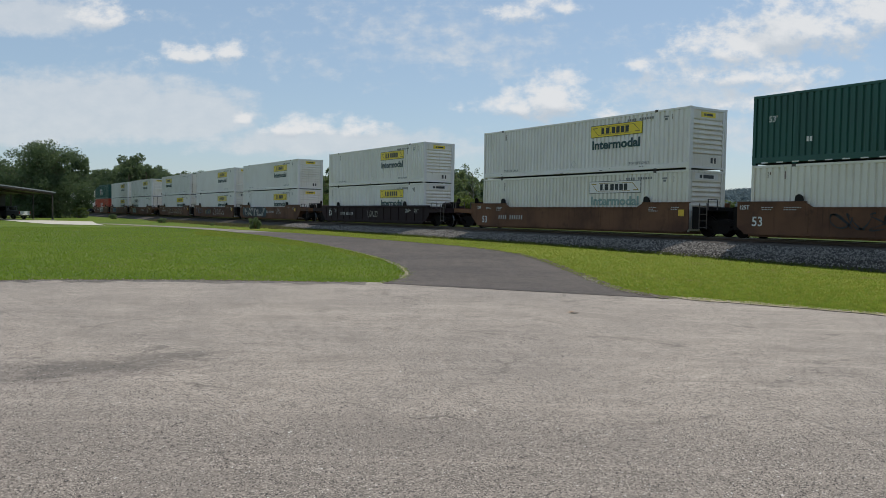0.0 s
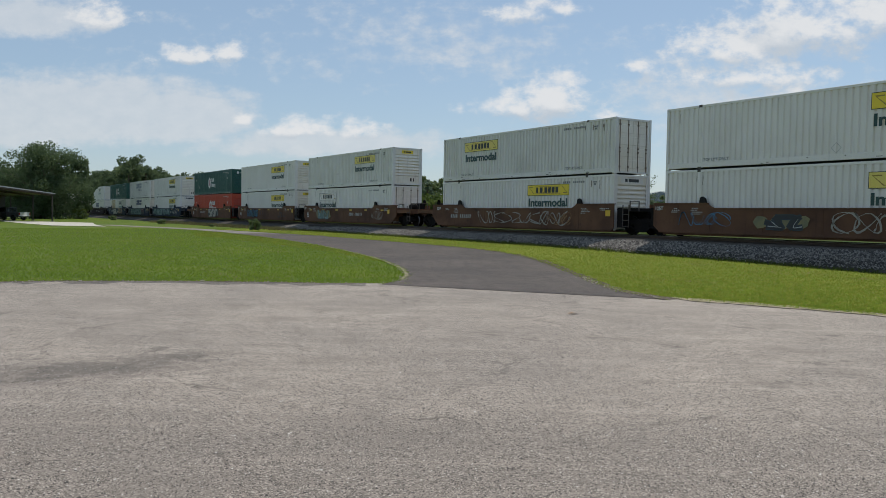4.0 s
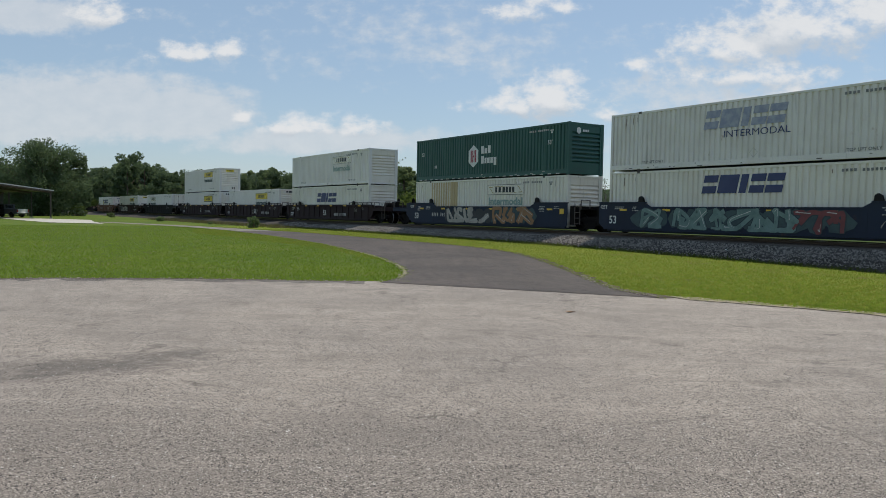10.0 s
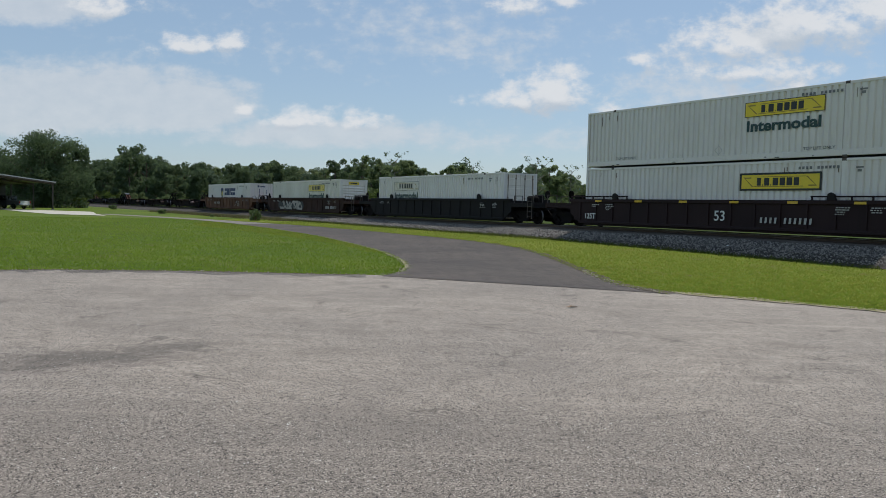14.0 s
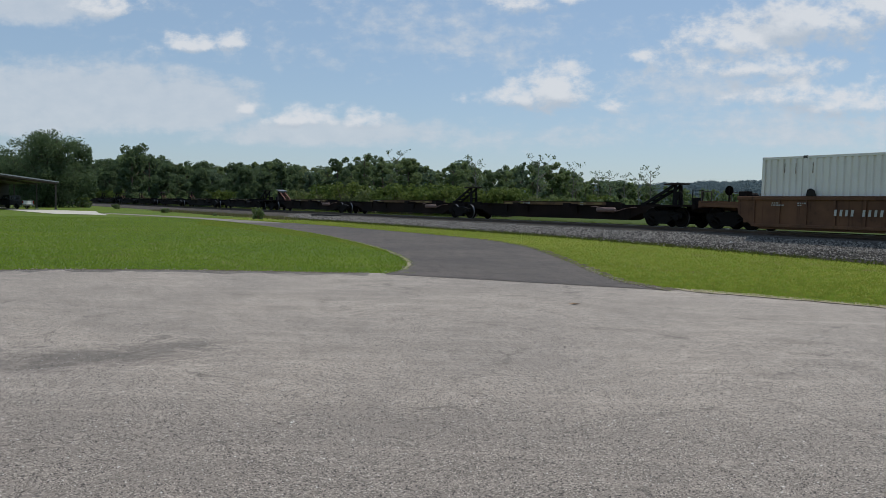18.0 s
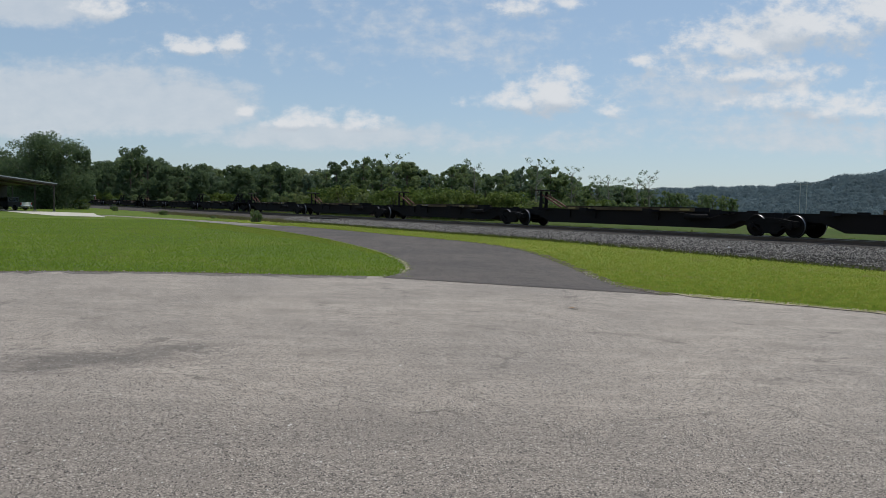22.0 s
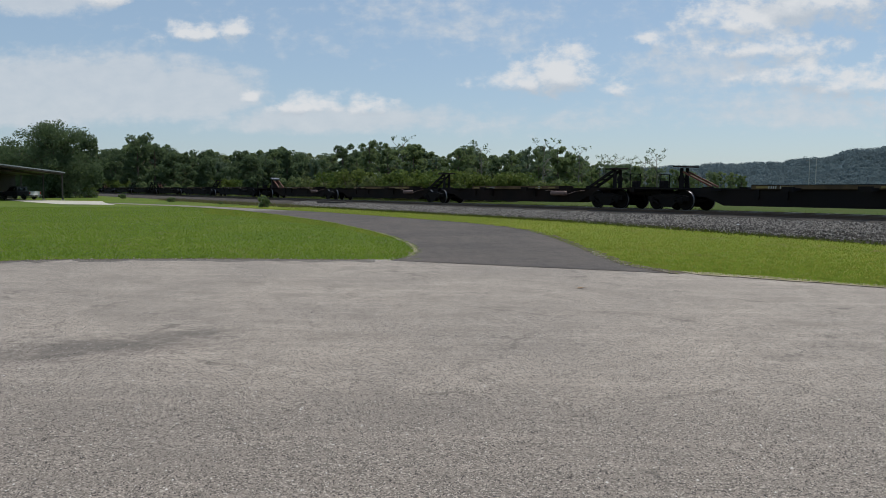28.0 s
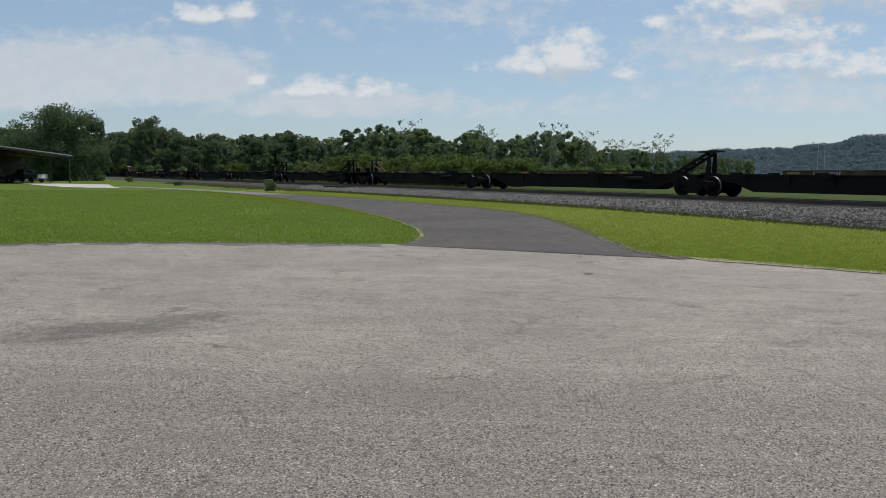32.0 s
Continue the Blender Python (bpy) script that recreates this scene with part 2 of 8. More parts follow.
M["spine_rust"] = surface("spine_rust_paint", (0.018, 0.0105, 0.009), (0.01, 0.008, 0.0075), 40, 0.5, 0.8, streak=0.5, bump=0.1, amount=0.9, spec=0.12)
M["hitch_red"] = surface("hitch_red_paint", (0.17, 0.065, 0.045), (0.08, 0.04, 0.03), 40, 0.9, 0.7, bump=0.1, spec=0.3)
M["plate_steel"] = surface("greased_steel", (0.14, 0.145, 0.15), (0.07, 0.065, 0.065), 50, 2.0, 0.45, metal=0.4, bump=0.05)
M["truck_iron"] = surface("cast_iron_grime", (0.009, 0.008, 0.0085), (0.02, 0.015, 0.013), 60, 3.0, 0.8, bump=0.2, spec=0.1)
M["wheel_steel"] = surface("wheel_steel", (0.012, 0.0105, 0.01), (0.02, 0.016, 0.014), 60, 4.0, 0.85, bump=0.1, spec=0.05)
M["tread"] = surface("polished_tread", (0.2, 0.2, 0.21), (0.12, 0.115, 0.11), 60, 4.0, 0.4, metal=0.95, bump=0.0)
M["casting"] = surface("dark_casting", (0.06, 0.05, 0.045), (0.12, 0.08, 0.06), 50, 6.0, 0.6, bump=0.1)
M["yellow"] = surface("yellow_sign_film", (0.84, 0.62, 0.03), (0.74, 0.54, 0.06), 40, 1.0, 0.4, bump=0.0)
M["sign_brown"] = surface("brown_sign_ornament", (0.3, 0.19, 0.03), (0.42, 0.29, 0.06), 40, 2.0, 0.45, bump=0.0)
M["gold"] = surface("faded_yellow_film", (0.8, 0.63, 0.13), (0.7, 0.58, 0.22), 40, 1.0, 0.45, bump=0.0)
M["black"] = surface("black_film", (0.02, 0.02, 0.02), (0.04, 0.04, 0.04), 40, 1.0, 0.45, bump=0.0)
M["ink_dim"] = surface("worn_black_lettering", (0.14, 0.14, 0.14), (0.36, 0.35, 0.33), 40, 5.0, 0.5, bump=0.0)
M["ink_faint"] = surface("faint_grey_lettering", (0.45, 0.44, 0.42), (0.58, 0.56, 0.53), 40, 5.0, 0.5, bump=0.0)
M["ink_green"] = surface("dark_green_lettering", (0.016, 0.052, 0.05), (0.03, 0.075, 0.07), 40, 1.5, 0.45, bump=0.0)
M["ink_faded"] = surface("faded_green_lettering", (0.22, 0.32, 0.28), (0.4, 0.46, 0.42), 40, 3.0, 0.5, bump=0.0)
M["ink_blue"] = surface("navy_lettering", (0.03, 0.04, 0.12), (0.06, 0.07, 0.17), 40, 1.5, 0.45, bump=0.0)
M["ink_grey"] = surface("faded_grey_blue_lettering", (0.24, 0.26, 0.36), (0.5, 0.5, 0.52), 40, 3.5, 0.5, bump=0.0)
M["letter_white"] = surface("white_lettering", (0.72, 0.72, 0.7), (0.5, 0.5, 0.48), 40, 2.0, 0.5, bump=0.0)
M["graf_f"] = surface("dull_red_spray", (0.2, 0.05, 0.05), (0.1, 0.035, 0.04), 40, 2.6, 0.6, bump=0.0)
M["letter_worn"] = surface("worn_white_lettering", (0.5, 0.49, 0.46), (0.3, 0.28, 0.26), 40, 3.0, 0.6, bump=0.0)
M["logo_red"] = surface("crimson_film", (0.35, 0.03, 0.06), (0.3, 0.04, 0.06), 40, 1.0, 0.45, bump=0.0)
M["reflector"] = surface("yellow_reflector", (0.75, 0.48, 0.03), (0.6, 0.35, 0.05), 40, 3.0, 0.35, bump=0.0)
M["graf_o"] = surface("dark_outline_spray", (0.03, 0.045, 0.055), (0.05, 0.06, 0.07), 40, 1.6, 0.6, bump=0.0)
M["graf_y"] = surface("dull_yellow_spray", (0.26, 0.22, 0.1), (0.08, 0.1, 0.08), 40, 2.2, 0.6, bump=0.0)
M["graf_g"] = surface("dark_teal_spray", (0.05, 0.085, 0.09), (0.03, 0.04, 0.05), 40, 2.6, 0.6, bump=0.0)
M["graf_w"] = surface("chalky_white_spray", (0.55, 0.55, 0.52), (0.4, 0.4, 0.38), 40, 2.6, 0.6, bump=0.0)
M["graf_a"] = surface("pale_green_spray", (0.17, 0.26, 0.24), (0.05, 0.09, 0.09), 40, 2.6, 0.55, bump=0.0)
M["graf_b"] = surface("black_spray", (0.025, 0.025, 0.03), (0.05, 0.05, 0.05), 40, 1.6, 0.55, bump=0.0)
M["graf_c"] = surface("silver_spray", (0.42, 0.38, 0.33), (0.24, 0.2, 0.17), 40, 1.6, 0.45, bump=0.0)
M["graf_d"] = surface("blue_spray", (0.08, 0.22, 0.36), (0.06, 0.15, 0.28), 40, 1.6, 0.5, bump=0.0)
M["graf_e"] = surface("orange_spray", (0.34, 0.17, 0.07), (0.2, 0.11, 0.06), 40, 2.6, 0.5, bump=0.0)
M["bark"] = surface("bark", (0.12, 0.09, 0.065), (0.07, 0.055, 0.04), 20, 1.5, 0.85, bump=0.4)
M["dead_wood"] = surface("dead_wood", (0.2, 0.18, 0.155), (0.12, 0.105, 0.09), 20, 1.5, 0.85, bump=0.3)
M["leaf"] = leaf_material("leaf", (0.098, 0.14, 0.076), (0.15, 0.198, 0.098), (0.178, 0.21, 0.104), 0.52, (0.22, 0.29, 0.1))
M["leaf_dark"] = leaf_material("leaf_dark", (0.062, 0.092, 0.058), (0.098, 0.138, 0.078), (0.118, 0.152, 0.084), 0.5, (0.16, 0.22, 0.085))
M["leaf_olive"] = leaf_material("leaf_olive", (0.085, 0.115, 0.05), (0.135, 0.165, 0.068), (0.15, 0.15, 0.075), 0.45, (0.2, 0.25, 0.08))
M["leaf_russet"] = leaf_material("leaf_russet", (0.085, 0.06, 0.035), (0.12, 0.085, 0.05), (0.1, 0.09, 0.05))
M["leaf_light"] = leaf_material("leaf_light", (0.07, 0.11, 0.03), (0.11, 0.15, 0.036), (0.14, 0.16, 0.045), 0.35, (0.13, 0.18, 0.04))
M["leaf_pale"] = leaf_material("leaf_pale", (0.13, 0.165, 0.088), (0.18, 0.215, 0.11), (0.2, 0.215, 0.12), 0.5, (0.24, 0.3, 0.12))
# pale blue-green hill leaf: the haze of distance is part of its colour
M["leaf_hill_hazed"] = leaf_material("leaf_hill_hazed", (0.112, 0.152, 0.168), (0.118, 0.16, 0.174), (0.14, 0.186, 0.19), 0.5, (0.15, 0.2, 0.215))

# ---- mesh helpers ----


class Geo:
    """Collects plain faces for one mesh."""

    def __init__(self):
        self.v, self.f = [], []

    def add(self, verts, faces):
        n = len(self.v)
        self.v += [tuple(p) for p in verts]
        self.f += [tuple(i + n for i in q) for q in faces]
        return self

    def box(self, x0, x1, y0, y1, z0, z1, c=0.0):
        """A box; c bevels its four edges along x."""
        if not c:
            return self.add([(x, y, z) for x in (x0, x1) for y in (y0, y1) for z in (z0, z1)],
                            [(0, 1, 3, 2), (4, 6, 7, 5), (0, 4, 5, 1), (2, 3, 7, 6), (0, 2, 6, 4), (1, 5, 7, 3)])
        prof = [(y0 + c, z0), (y1 - c, z0), (y1, z0 + c), (y1, z1 - c), (y1 - c, z1), (y0 + c, z1), (y0, z1 - c), (y0, z0 + c)]
        return self.prism_x(prof, x0, x1)

    def prism_x(self, prof, x0, x1):
        """A profile in (y, z), counter-clockwise seen from +x, drawn from x0 to x1."""
        n = len(prof)
        vs = [(x0, y, z) for y, z in prof] + [(x1, y, z) for y, z in prof]
        fs = [(i, (i + 1) % n, n + (i + 1) % n, n + i) for i in range(n)]
        return self.add(vs, fs + [tuple(range(n))[::-1], tuple(range(n, 2 * n))])

    def prism_y(self, prof, y0, y1):
        """A profile in (x, z), drawn from y0 to y1."""
        n = len(prof)
        vs = [(x, y0, z) for x, z in prof] + [(x, y1, z) for x, z in prof]
        fs = [(i, (i + 1) % n, n + (i + 1) % n, n + i) for i in range(n)]
        return self.add(vs, fs + [tuple(range(n))[::-1], tuple(range(n, 2 * n))])

    def bar(self, a, b, w, h=None, sides=4):
        """A bar of width w from a to b."""
        a, b = Vector(a), Vector(b)
        d = (b - a).normalized()
        s = d.cross(Vector((0, 0, 1)) if abs(d.z) < 0.9 else Vector((0, 1, 0))).normalized()
        u = s.cross(d)
        h = h or w
        ring = [(math.cos(t) * s * w + math.sin(t) * u * h) * (0.7071 if sides == 4 else 0.5) for t in [math.pi / sides + 2 * math.pi * k / sides for k in range(sides)]]
        n = sides
        self.add([a + r for r in ring] + [b + r for r in ring], [(i, (i + 1) % n, n + (i + 1) % n, n + i) for i in range(n)] + [tuple(range(n))[::-1], tuple(range(n, 2 * n))])
        return self

    def lathe_y(self, prof, cx, cz, n=20):
        """A profile of (radius, y) turned about an axis along y."""
        k = len(prof)
        vs = [(cx + r * math.cos(2 * math.pi * i / n), y, cz + r * math.sin(2 * math.pi * i / n)) for i in range(n) for r, y in prof]
        fs = [(i * k + j, i * k + j + 1, (i + 1) % n * k + j + 1, (i + 1) % n * k + j) for i in range(n) for j in range(k - 1)]
        return self.add(vs, fs + [tuple(i * k for i in range(n)), tuple(i * k + k - 1 for i in range(n))[::-1]])

    def cyl_x(self, x0, x1, cy, cz, r, n=14, dome=0.0):
        rings = [(x0, r * 0.6), (x0 + dome, r), (x1 - dome, r), (x1, r * 0.6)] if dome else [(x0, r), (x1, r)]
        vs = [(x, cy + q * math.cos(2 * math.pi * i / n), cz + q * math.sin(2 * math.pi * i / n)) for x, q in rings for i in range(n)]
        fs = [(k * n + i, k * n + (i + 1) % n, (k + 1) * n + (i + 1) % n, (k + 1) * n + i) for k in range(len(rings) - 1) for i in range(n)]
        return self.add(vs, fs + [tuple(range(n))[::-1], tuple(range((len(rings) - 1) * n, len(rings) * n))])

    def cyl_z(self, cx, cy, z0, z1, r0, r1=None, n=10):
        r1 = r0 if r1 is None else r1
        vs = [(cx + q * math.cos(2 * math.pi * i / n), cy + q * math.sin(2 * math.pi * i / n), z) for z, q in ((z0, r0), (z1, r1)) for i in range(n)]
        return self.add(vs, [(i, (i + 1) % n, n + (i + 1) % n, n + i) for i in range(n)] + [tuple(range(n))[::-1], tuple(range(n, 2 * n))])

    def mesh(self, name, material, fix=True):
        me = bpy.data.meshes.new(name)
        me.from_pydata(self.v, [], self.f)
        if fix:
            bm = bmesh.new()
            bm.from_mesh(me)
            bmesh.ops.recalc_face_normals(bm, faces=bm.faces)
            bm.to_mesh(me)
            bm.free()
        me.materials.append(material)
        return me


MESHES = {}


def cached(key, make):
    if key not in MESHES:
        MESHES[key] = make()
    return MESHES[key]


def part(name, me, parent, label="", at=None):
    ob = new(name, me)
    ob.parent = parent
    if at is not None:
        ob.matrix_basis = at
    if label:
        ob["label"] = label
    if name in ("name_mark", "code_mark", "graffiti", "badge_mark", "sign_arrow", "lettering", "sign_border", "placard_holder"):
        ob["kind"] = "stuff"
    return ob


def thing(name, label, category, m=None, group="", kind=""):
    ob = new(name)
    ob.empty_display_size = 0.3
    if m is not None:
        ob.matrix_basis = m
    return tagged(ob, label, category, group, kind)


def solid(name, me, label, category, group="", kind="", m=None):
    ob = new(name, me)
    if m is not None:
        ob.matrix_basis = m
    return tagged(ob, label, category, group, kind)


def lettering(text, size, material, bold=0.0, width=None, slant=0.0):
    """A mesh of flat letters in the x-z plane that face -y, from x = 0 rightwards."""

    def make():
        cu = bpy.data.curves.new("letters", "FONT")
        cu.body, cu.size, cu.offset, cu.resolution_u, cu.shear = text, size, bold, 3, slant
        ob = bpy.data.objects.new("letters", cu)
        me = bpy.data.meshes.new_from_object(ob)
        bpy.data.objects.remove(ob)
        xs = [v.co.x for v in me.vertices]
        k = width / (max(xs) - min(xs)) if width else 1.0
        for v in me.vertices:
            v.co = Vector(((v.co.x - min(xs)) * k, 0.0, v.co.y))
        me.materials.clear()
        me.materials.append(material)
        return me

    return cached(("text", text, size, material.name, width), make)


def blocks(name, rects, material, slant=0.0, y=0.0):
    """Flat plain bars in the x-z plane that face -y: x0, x1, z0, z1."""

    def make():
        g = Geo()
        for x0, x1, z0, z1 in rects:
            g.add([(x0 + slant * z0, y, z0), (x1 + slant * z0, y, z0), (x1 + slant * z1, y, z1), (x0 + slant * z1, y, z1)], [(0, 1, 2, 3)])
        return g.mesh(name, material, False)

    return cached((name, tuple(rects), material.name, slant), make)


# ---- ground ----
TRACK_Y, RAIL_Z = 30.18, 0.745


def ground_z(x, y):
    h = float(np.interp(x, [-56, -30, -20, -8], [0.12, 0.08, -0.03, -0.2]))
    w = min(max((y - 13.0) / 12.0, 0.0), 1.0)
    z = h * w * w * (3 - 2 * w)
    return z


def smooth_line(pts, per=6):
    """Catmull-Rom through the points."""
    out = []
    p = [Vector(q) for q in pts]
    p = [2 * p[0] - p[1]] + p + [2 * p[-1] - p[-2]]
    for i in range(1, len(p) - 2):
        for k in range(per):
            t = k / per
            out.append(0.5 * ((2 * p[i]) + (p[i + 1] - p[i - 1]) * t + (2 * p[i - 1] - 5 * p[i] + 4 * p[i + 1] - p[i + 2]) * t * t + (3 * p[i] - p[i - 1] - 3 * p[i + 1] + p[i + 2]) * t ** 3))
    return out + [p[-2]]


PAVE_EDGE = smooth_line([(-19.2, -30.0), (-19.4, -8.0), (-19.0, 1.0), (-18.6, 2.6), (-17.9, 4.3), (-17.0, 5.9), (-16.0, 7.4), (-15.6, 8.4), (-14.0, 10.1), (-12.6, 11.2), (-11.4, 11.75), (-10.2, 12.05), (-8.3, 12.7), (-6.9, 13.1), (-2.0, 14.0), (8.0, 14.6), (30.0, 14.0)])
PATH_L = smooth_line([(-15.3, 8.2), (-15.8, 8.75), (-16.6, 9.5), (-18.2, 10.5), (-20.7, 11.6), (-25.1, 13.1), (-31.5, 14.7), (-37.6, 15.9), (-50.4, 17.4), (-65.1, 17.6), (-78.0, 16.2), (-92.0, 13.5)])
PATH_R = smooth_line([(-10.3, 11.7), (-11.7, 12.0), (-13.0, 12.7), (-14.5, 13.6), (-17.4, 15.4), (-22.4, 18.3), (-26.1, 19.8), (-31.8, 20.7), (-46.0, 21.2), (-58.0, 20.9), (-72.0, 19.6), (-92.0, 16.2)])


def inside(x, y, poly):
    hit, n = False, len(poly)
    for i in range(n):
        x0, y0 = poly[i][0], poly[i][1]
        x1, y1 = poly[i - 1][0], poly[i - 1][1]
        if (y0 > y) != (y1 > y) and x < (x1 - x0) * (y - y0) / (y1 - y0) + x0:
            hit = not hit
    return hit


PAVE_POLY = [tuple(p) for p in PAVE_EDGE] + [(30.0, -30.0)]
PATH_POLY = [tuple(p) for p in PATH_L] + [tuple(p) for p in reversed(PATH_R)]


def grass_material(name, low, high, patch, sunny, parched=0.55):
    """Close-mown grass: mottled at two scales, with broad sunnier patches and dry spots."""
    m = bpy.data.materials.new(name)
    m.use_nodes = True
    nt = m.node_tree
    bsdf = nt.nodes["Principled BSDF"]
    pos = node(nt, "ShaderNodeNewGeometry").outputs["Position"]
    fine = noise_node(nt, pos, 9.0, 6.0, 0.75)
    mid = noise_node(nt, pos, 1.1, 5.0, 0.65)
    big = noise_node(nt, pos, 0.16, 4.0, 0.6)
    c = mix_node(nt, ramp_node(nt, fine, 0.3, 0.7), low, high)
    c = mix_node(nt, math_node(nt, "MULTIPLY", ramp_node(nt, mid, 0.4, 0.75), 0.6), c, patch)
    c = mix_node(nt, math_node(nt, "MULTIPLY", ramp_node(nt, big, 0.42, 0.7), 0.55), c, sunny)
    dry = noise_node(nt, vec_node(nt, "ADD", pos, (31.0, 7.0, 0.0)), 0.42, 6.0, 0.68)
    c = mix_node(nt, math_node(nt, "MULTIPLY", ramp_node(nt, dry, 0.53, 0.7), parched), c, (0.15, 0.125, 0.05))
    link(nt, c, bsdf.inputs["Base Color"])
    bsdf.inputs["Roughness"].default_value = 0.8
    bsdf.inputs["Specular IOR Level"].default_value = 0.06
    b = node(nt, "ShaderNodeBump")
    b.inputs["Strength"].default_value, b.inputs["Distance"].default_value = 0.6, 0.05
    link(nt, math_node(nt, "ADD", fine, mid), b.inputs["Height"])
    link(nt, b.outputs[0], bsdf.inputs["Normal"])
    return m


def asphalt_material(name, light, dark, stone, spot, stains=(), sheen=0.0, old=None, drift=0.95):
    """Worn asphalt: stone speckle in two sizes, dark pits, broad tone, long faint wear lines and, at given places, old oil stains."""
    m = bpy.data.materials.new(name)
    m.use_nodes = True
    nt = m.node_tree
    bsdf = nt.nodes["Principled BSDF"]
    pos = node(nt, "ShaderNodeNewGeometry").outputs["Position"]

    def cells(scale):
        vor = node(nt, "ShaderNodeTexVoronoi")
        vor.inputs["Scale"].default_value = scale
        link(nt, pos, vor.inputs["Vector"])
        sep = node(nt, "ShaderNodeSeparateColor")
        link(nt, vor.outputs["Color"], sep.inputs[0])
        return sep.outputs[0], sep.outputs[1], vor.outputs["Distance"]

    grit, grit2, _ = cells(128.0)
    chip, chip2, _ = cells(58.0)
    pit, pit2, pit_d = cells(26.0)
    patch = noise_node(nt, pos, 6.5, 5.0, 0.7)
    big = noise_node(nt, pos, 0.35, 5.0, 0.6)
    mid = noise_node(nt, pos, 2.3, 6.0, 0.65)
    fine = noise_node(nt, pos, 14.0, 6.0, 0.75)
    c = mix_node(nt, ramp_node(nt, big, 0.35, 0.68), light, dark)
    c = mix_node(nt, math_node(nt, "MULTIPLY", ramp_node(nt, mid, 0.45, 0.72), 0.5), c, tuple(x * 0.8 for x in dark))
    c = mix_node(nt, math_node(nt, "MULTIPLY", ramp_node(nt, fine, 0.5, 0.66), 0.4), c, tuple(x * 0.5 for x in dark))
    c = mix_node(nt, math_node(nt, "MULTIPLY", ramp_node(nt, patch, 0.54, 0.68), 0.3), c, tuple(x * 0.62 for x in dark))
    c = mix_node(nt, math_node(nt, "MULTIPLY", ramp_node(nt, patch, 0.45, 0.34), 0.3), c, tuple(x * 1.25 for x in light))
    if old is not None:
        # an older, darker and coarser layer of asphalt, with an uneven border at that distance along the lane's bearing
        far = vec_node(nt, "DOT_PRODUCT", pos, (-math.sin(1.0), math.cos(1.0), 0))
        far = math_node(nt, "ADD", far, math_node(nt, "MULTIPLY_ADD", mid, 2.2, -1.1))
        c = mix_node(nt, math_node(nt, "MULTIPLY", ramp_node(nt, far, old + 0.6, old - 0.7), 0.8), c, tuple(x * 0.64 for x in dark))
    c = mix_node(nt, math_node(nt, "MULTIPLY", ramp_node(nt, grit2, 0.7, 0.76), spot), c, tuple(x * 0.16 for x in dark))
    c = mix_node(nt, math_node(nt, "MULTIPLY", ramp_node(nt, chip2, 0.84, 0.88), spot * 0.8), c, tuple(x * 0.2 for x in dark))
    c = mix_node(nt, math_node(nt, "MULTIPLY", ramp_node(nt, grit, 0.88, 0.93), spot * 0.85), c, stone)
    c = mix_node(nt, math_node(nt, "MULTIPLY", ramp_node(nt, chip, 0.965, 0.98), spot * 0.45), c, stone)
    hole = math_node(nt, "MULTIPLY", ramp_node(nt, pit_d, 0.3, 0.16), ramp_node(nt, pit, 0.8, 0.84))
    c = mix_node(nt, math_node(nt, "MULTIPLY", hole, spot * 0.8), c, tuple(x * 0.25 for x in dark))

    def drawn(angle, along, across, seed):
        """Noise drawn out along a bearing."""
        q = vec_node(nt, "ADD", pos, (seed, seed * 0.7, 0))
        comb = node(nt, "ShaderNodeCombineXYZ")
        link(nt, math_node(nt, "MULTIPLY", vec_node(nt, "DOT_PRODUCT", q, (math.cos(angle), math.sin(angle), 0)), along), comb.inputs[0])
        link(nt, math_node(nt, "MULTIPLY", vec_node(nt, "DOT_PRODUCT", q, (-math.sin(angle), math.cos(angle), 0)), across), comb.inputs[1])
        return noise_node(nt, comb.outputs[0], 1.0, 6.0, 0.7)

    worn = noise_node(nt, vec_node(nt, "ADD", pos, (5.0, 11.0, 0.0)), 1.15, 6.0, 0.62)
    c = mix_node(nt, math_node(nt, "MULTIPLY", ramp_node(nt, worn, 0.5, 0.68), 0.5), c, tuple(x * 0.62 for x in dark))
    edge = node(nt, "ShaderNodeTexVoronoi")
    edge.feature = "DISTANCE_TO_EDGE"
    edge.inputs["Scale"].default_value = 0.42
    bent = node(nt, "ShaderNodeTexNoise")
    bent.inputs["Scale"].default_value, bent.inputs["Detail"].default_value = 1.7, 6.0
    link(nt, pos, bent.inputs["Vector"])
    link(nt, vec_node(nt, "ADD", pos, vec_node(nt, "MULTIPLY", bent.outputs["Color"], (1.1, 1.1, 0.0))), edge.inputs["Vector"])
    crack = math_node(nt, "MULTIPLY", ramp_node(nt, edge.outputs["Distance"], 0.014, 0.004), ramp_node(nt, mid, 0.47, 0.56))
    c = mix_node(nt, math_node(nt, "MULTIPLY", crack, 0.75 * spot), c, tuple(x * 0.25 for x in dark))
    lines = drawn(drift, 0.2, 3.4, 3.0)
    c = mix_node(nt, math_node(nt, "MULTIPLY", ramp_node(nt, lines, 0.52, 0.66), 0.4), c, tuple(x * 0.6 for x in dark))
    c = mix_node(nt, math_node(nt, "MULTIPLY", ramp_node(nt, lines, 0.46, 0.32), 0.3), c, tuple(x * 1.3 for x in light))
    thin = drawn(drift + 0.11, 0.12, 6.0, 17.0)
    c = mix_node(nt, math_node(nt, "MULTIPLY", ramp_node(nt, thin, 0.6, 0.66), 0.6), c, tuple(x * 0.5 for x in dark))
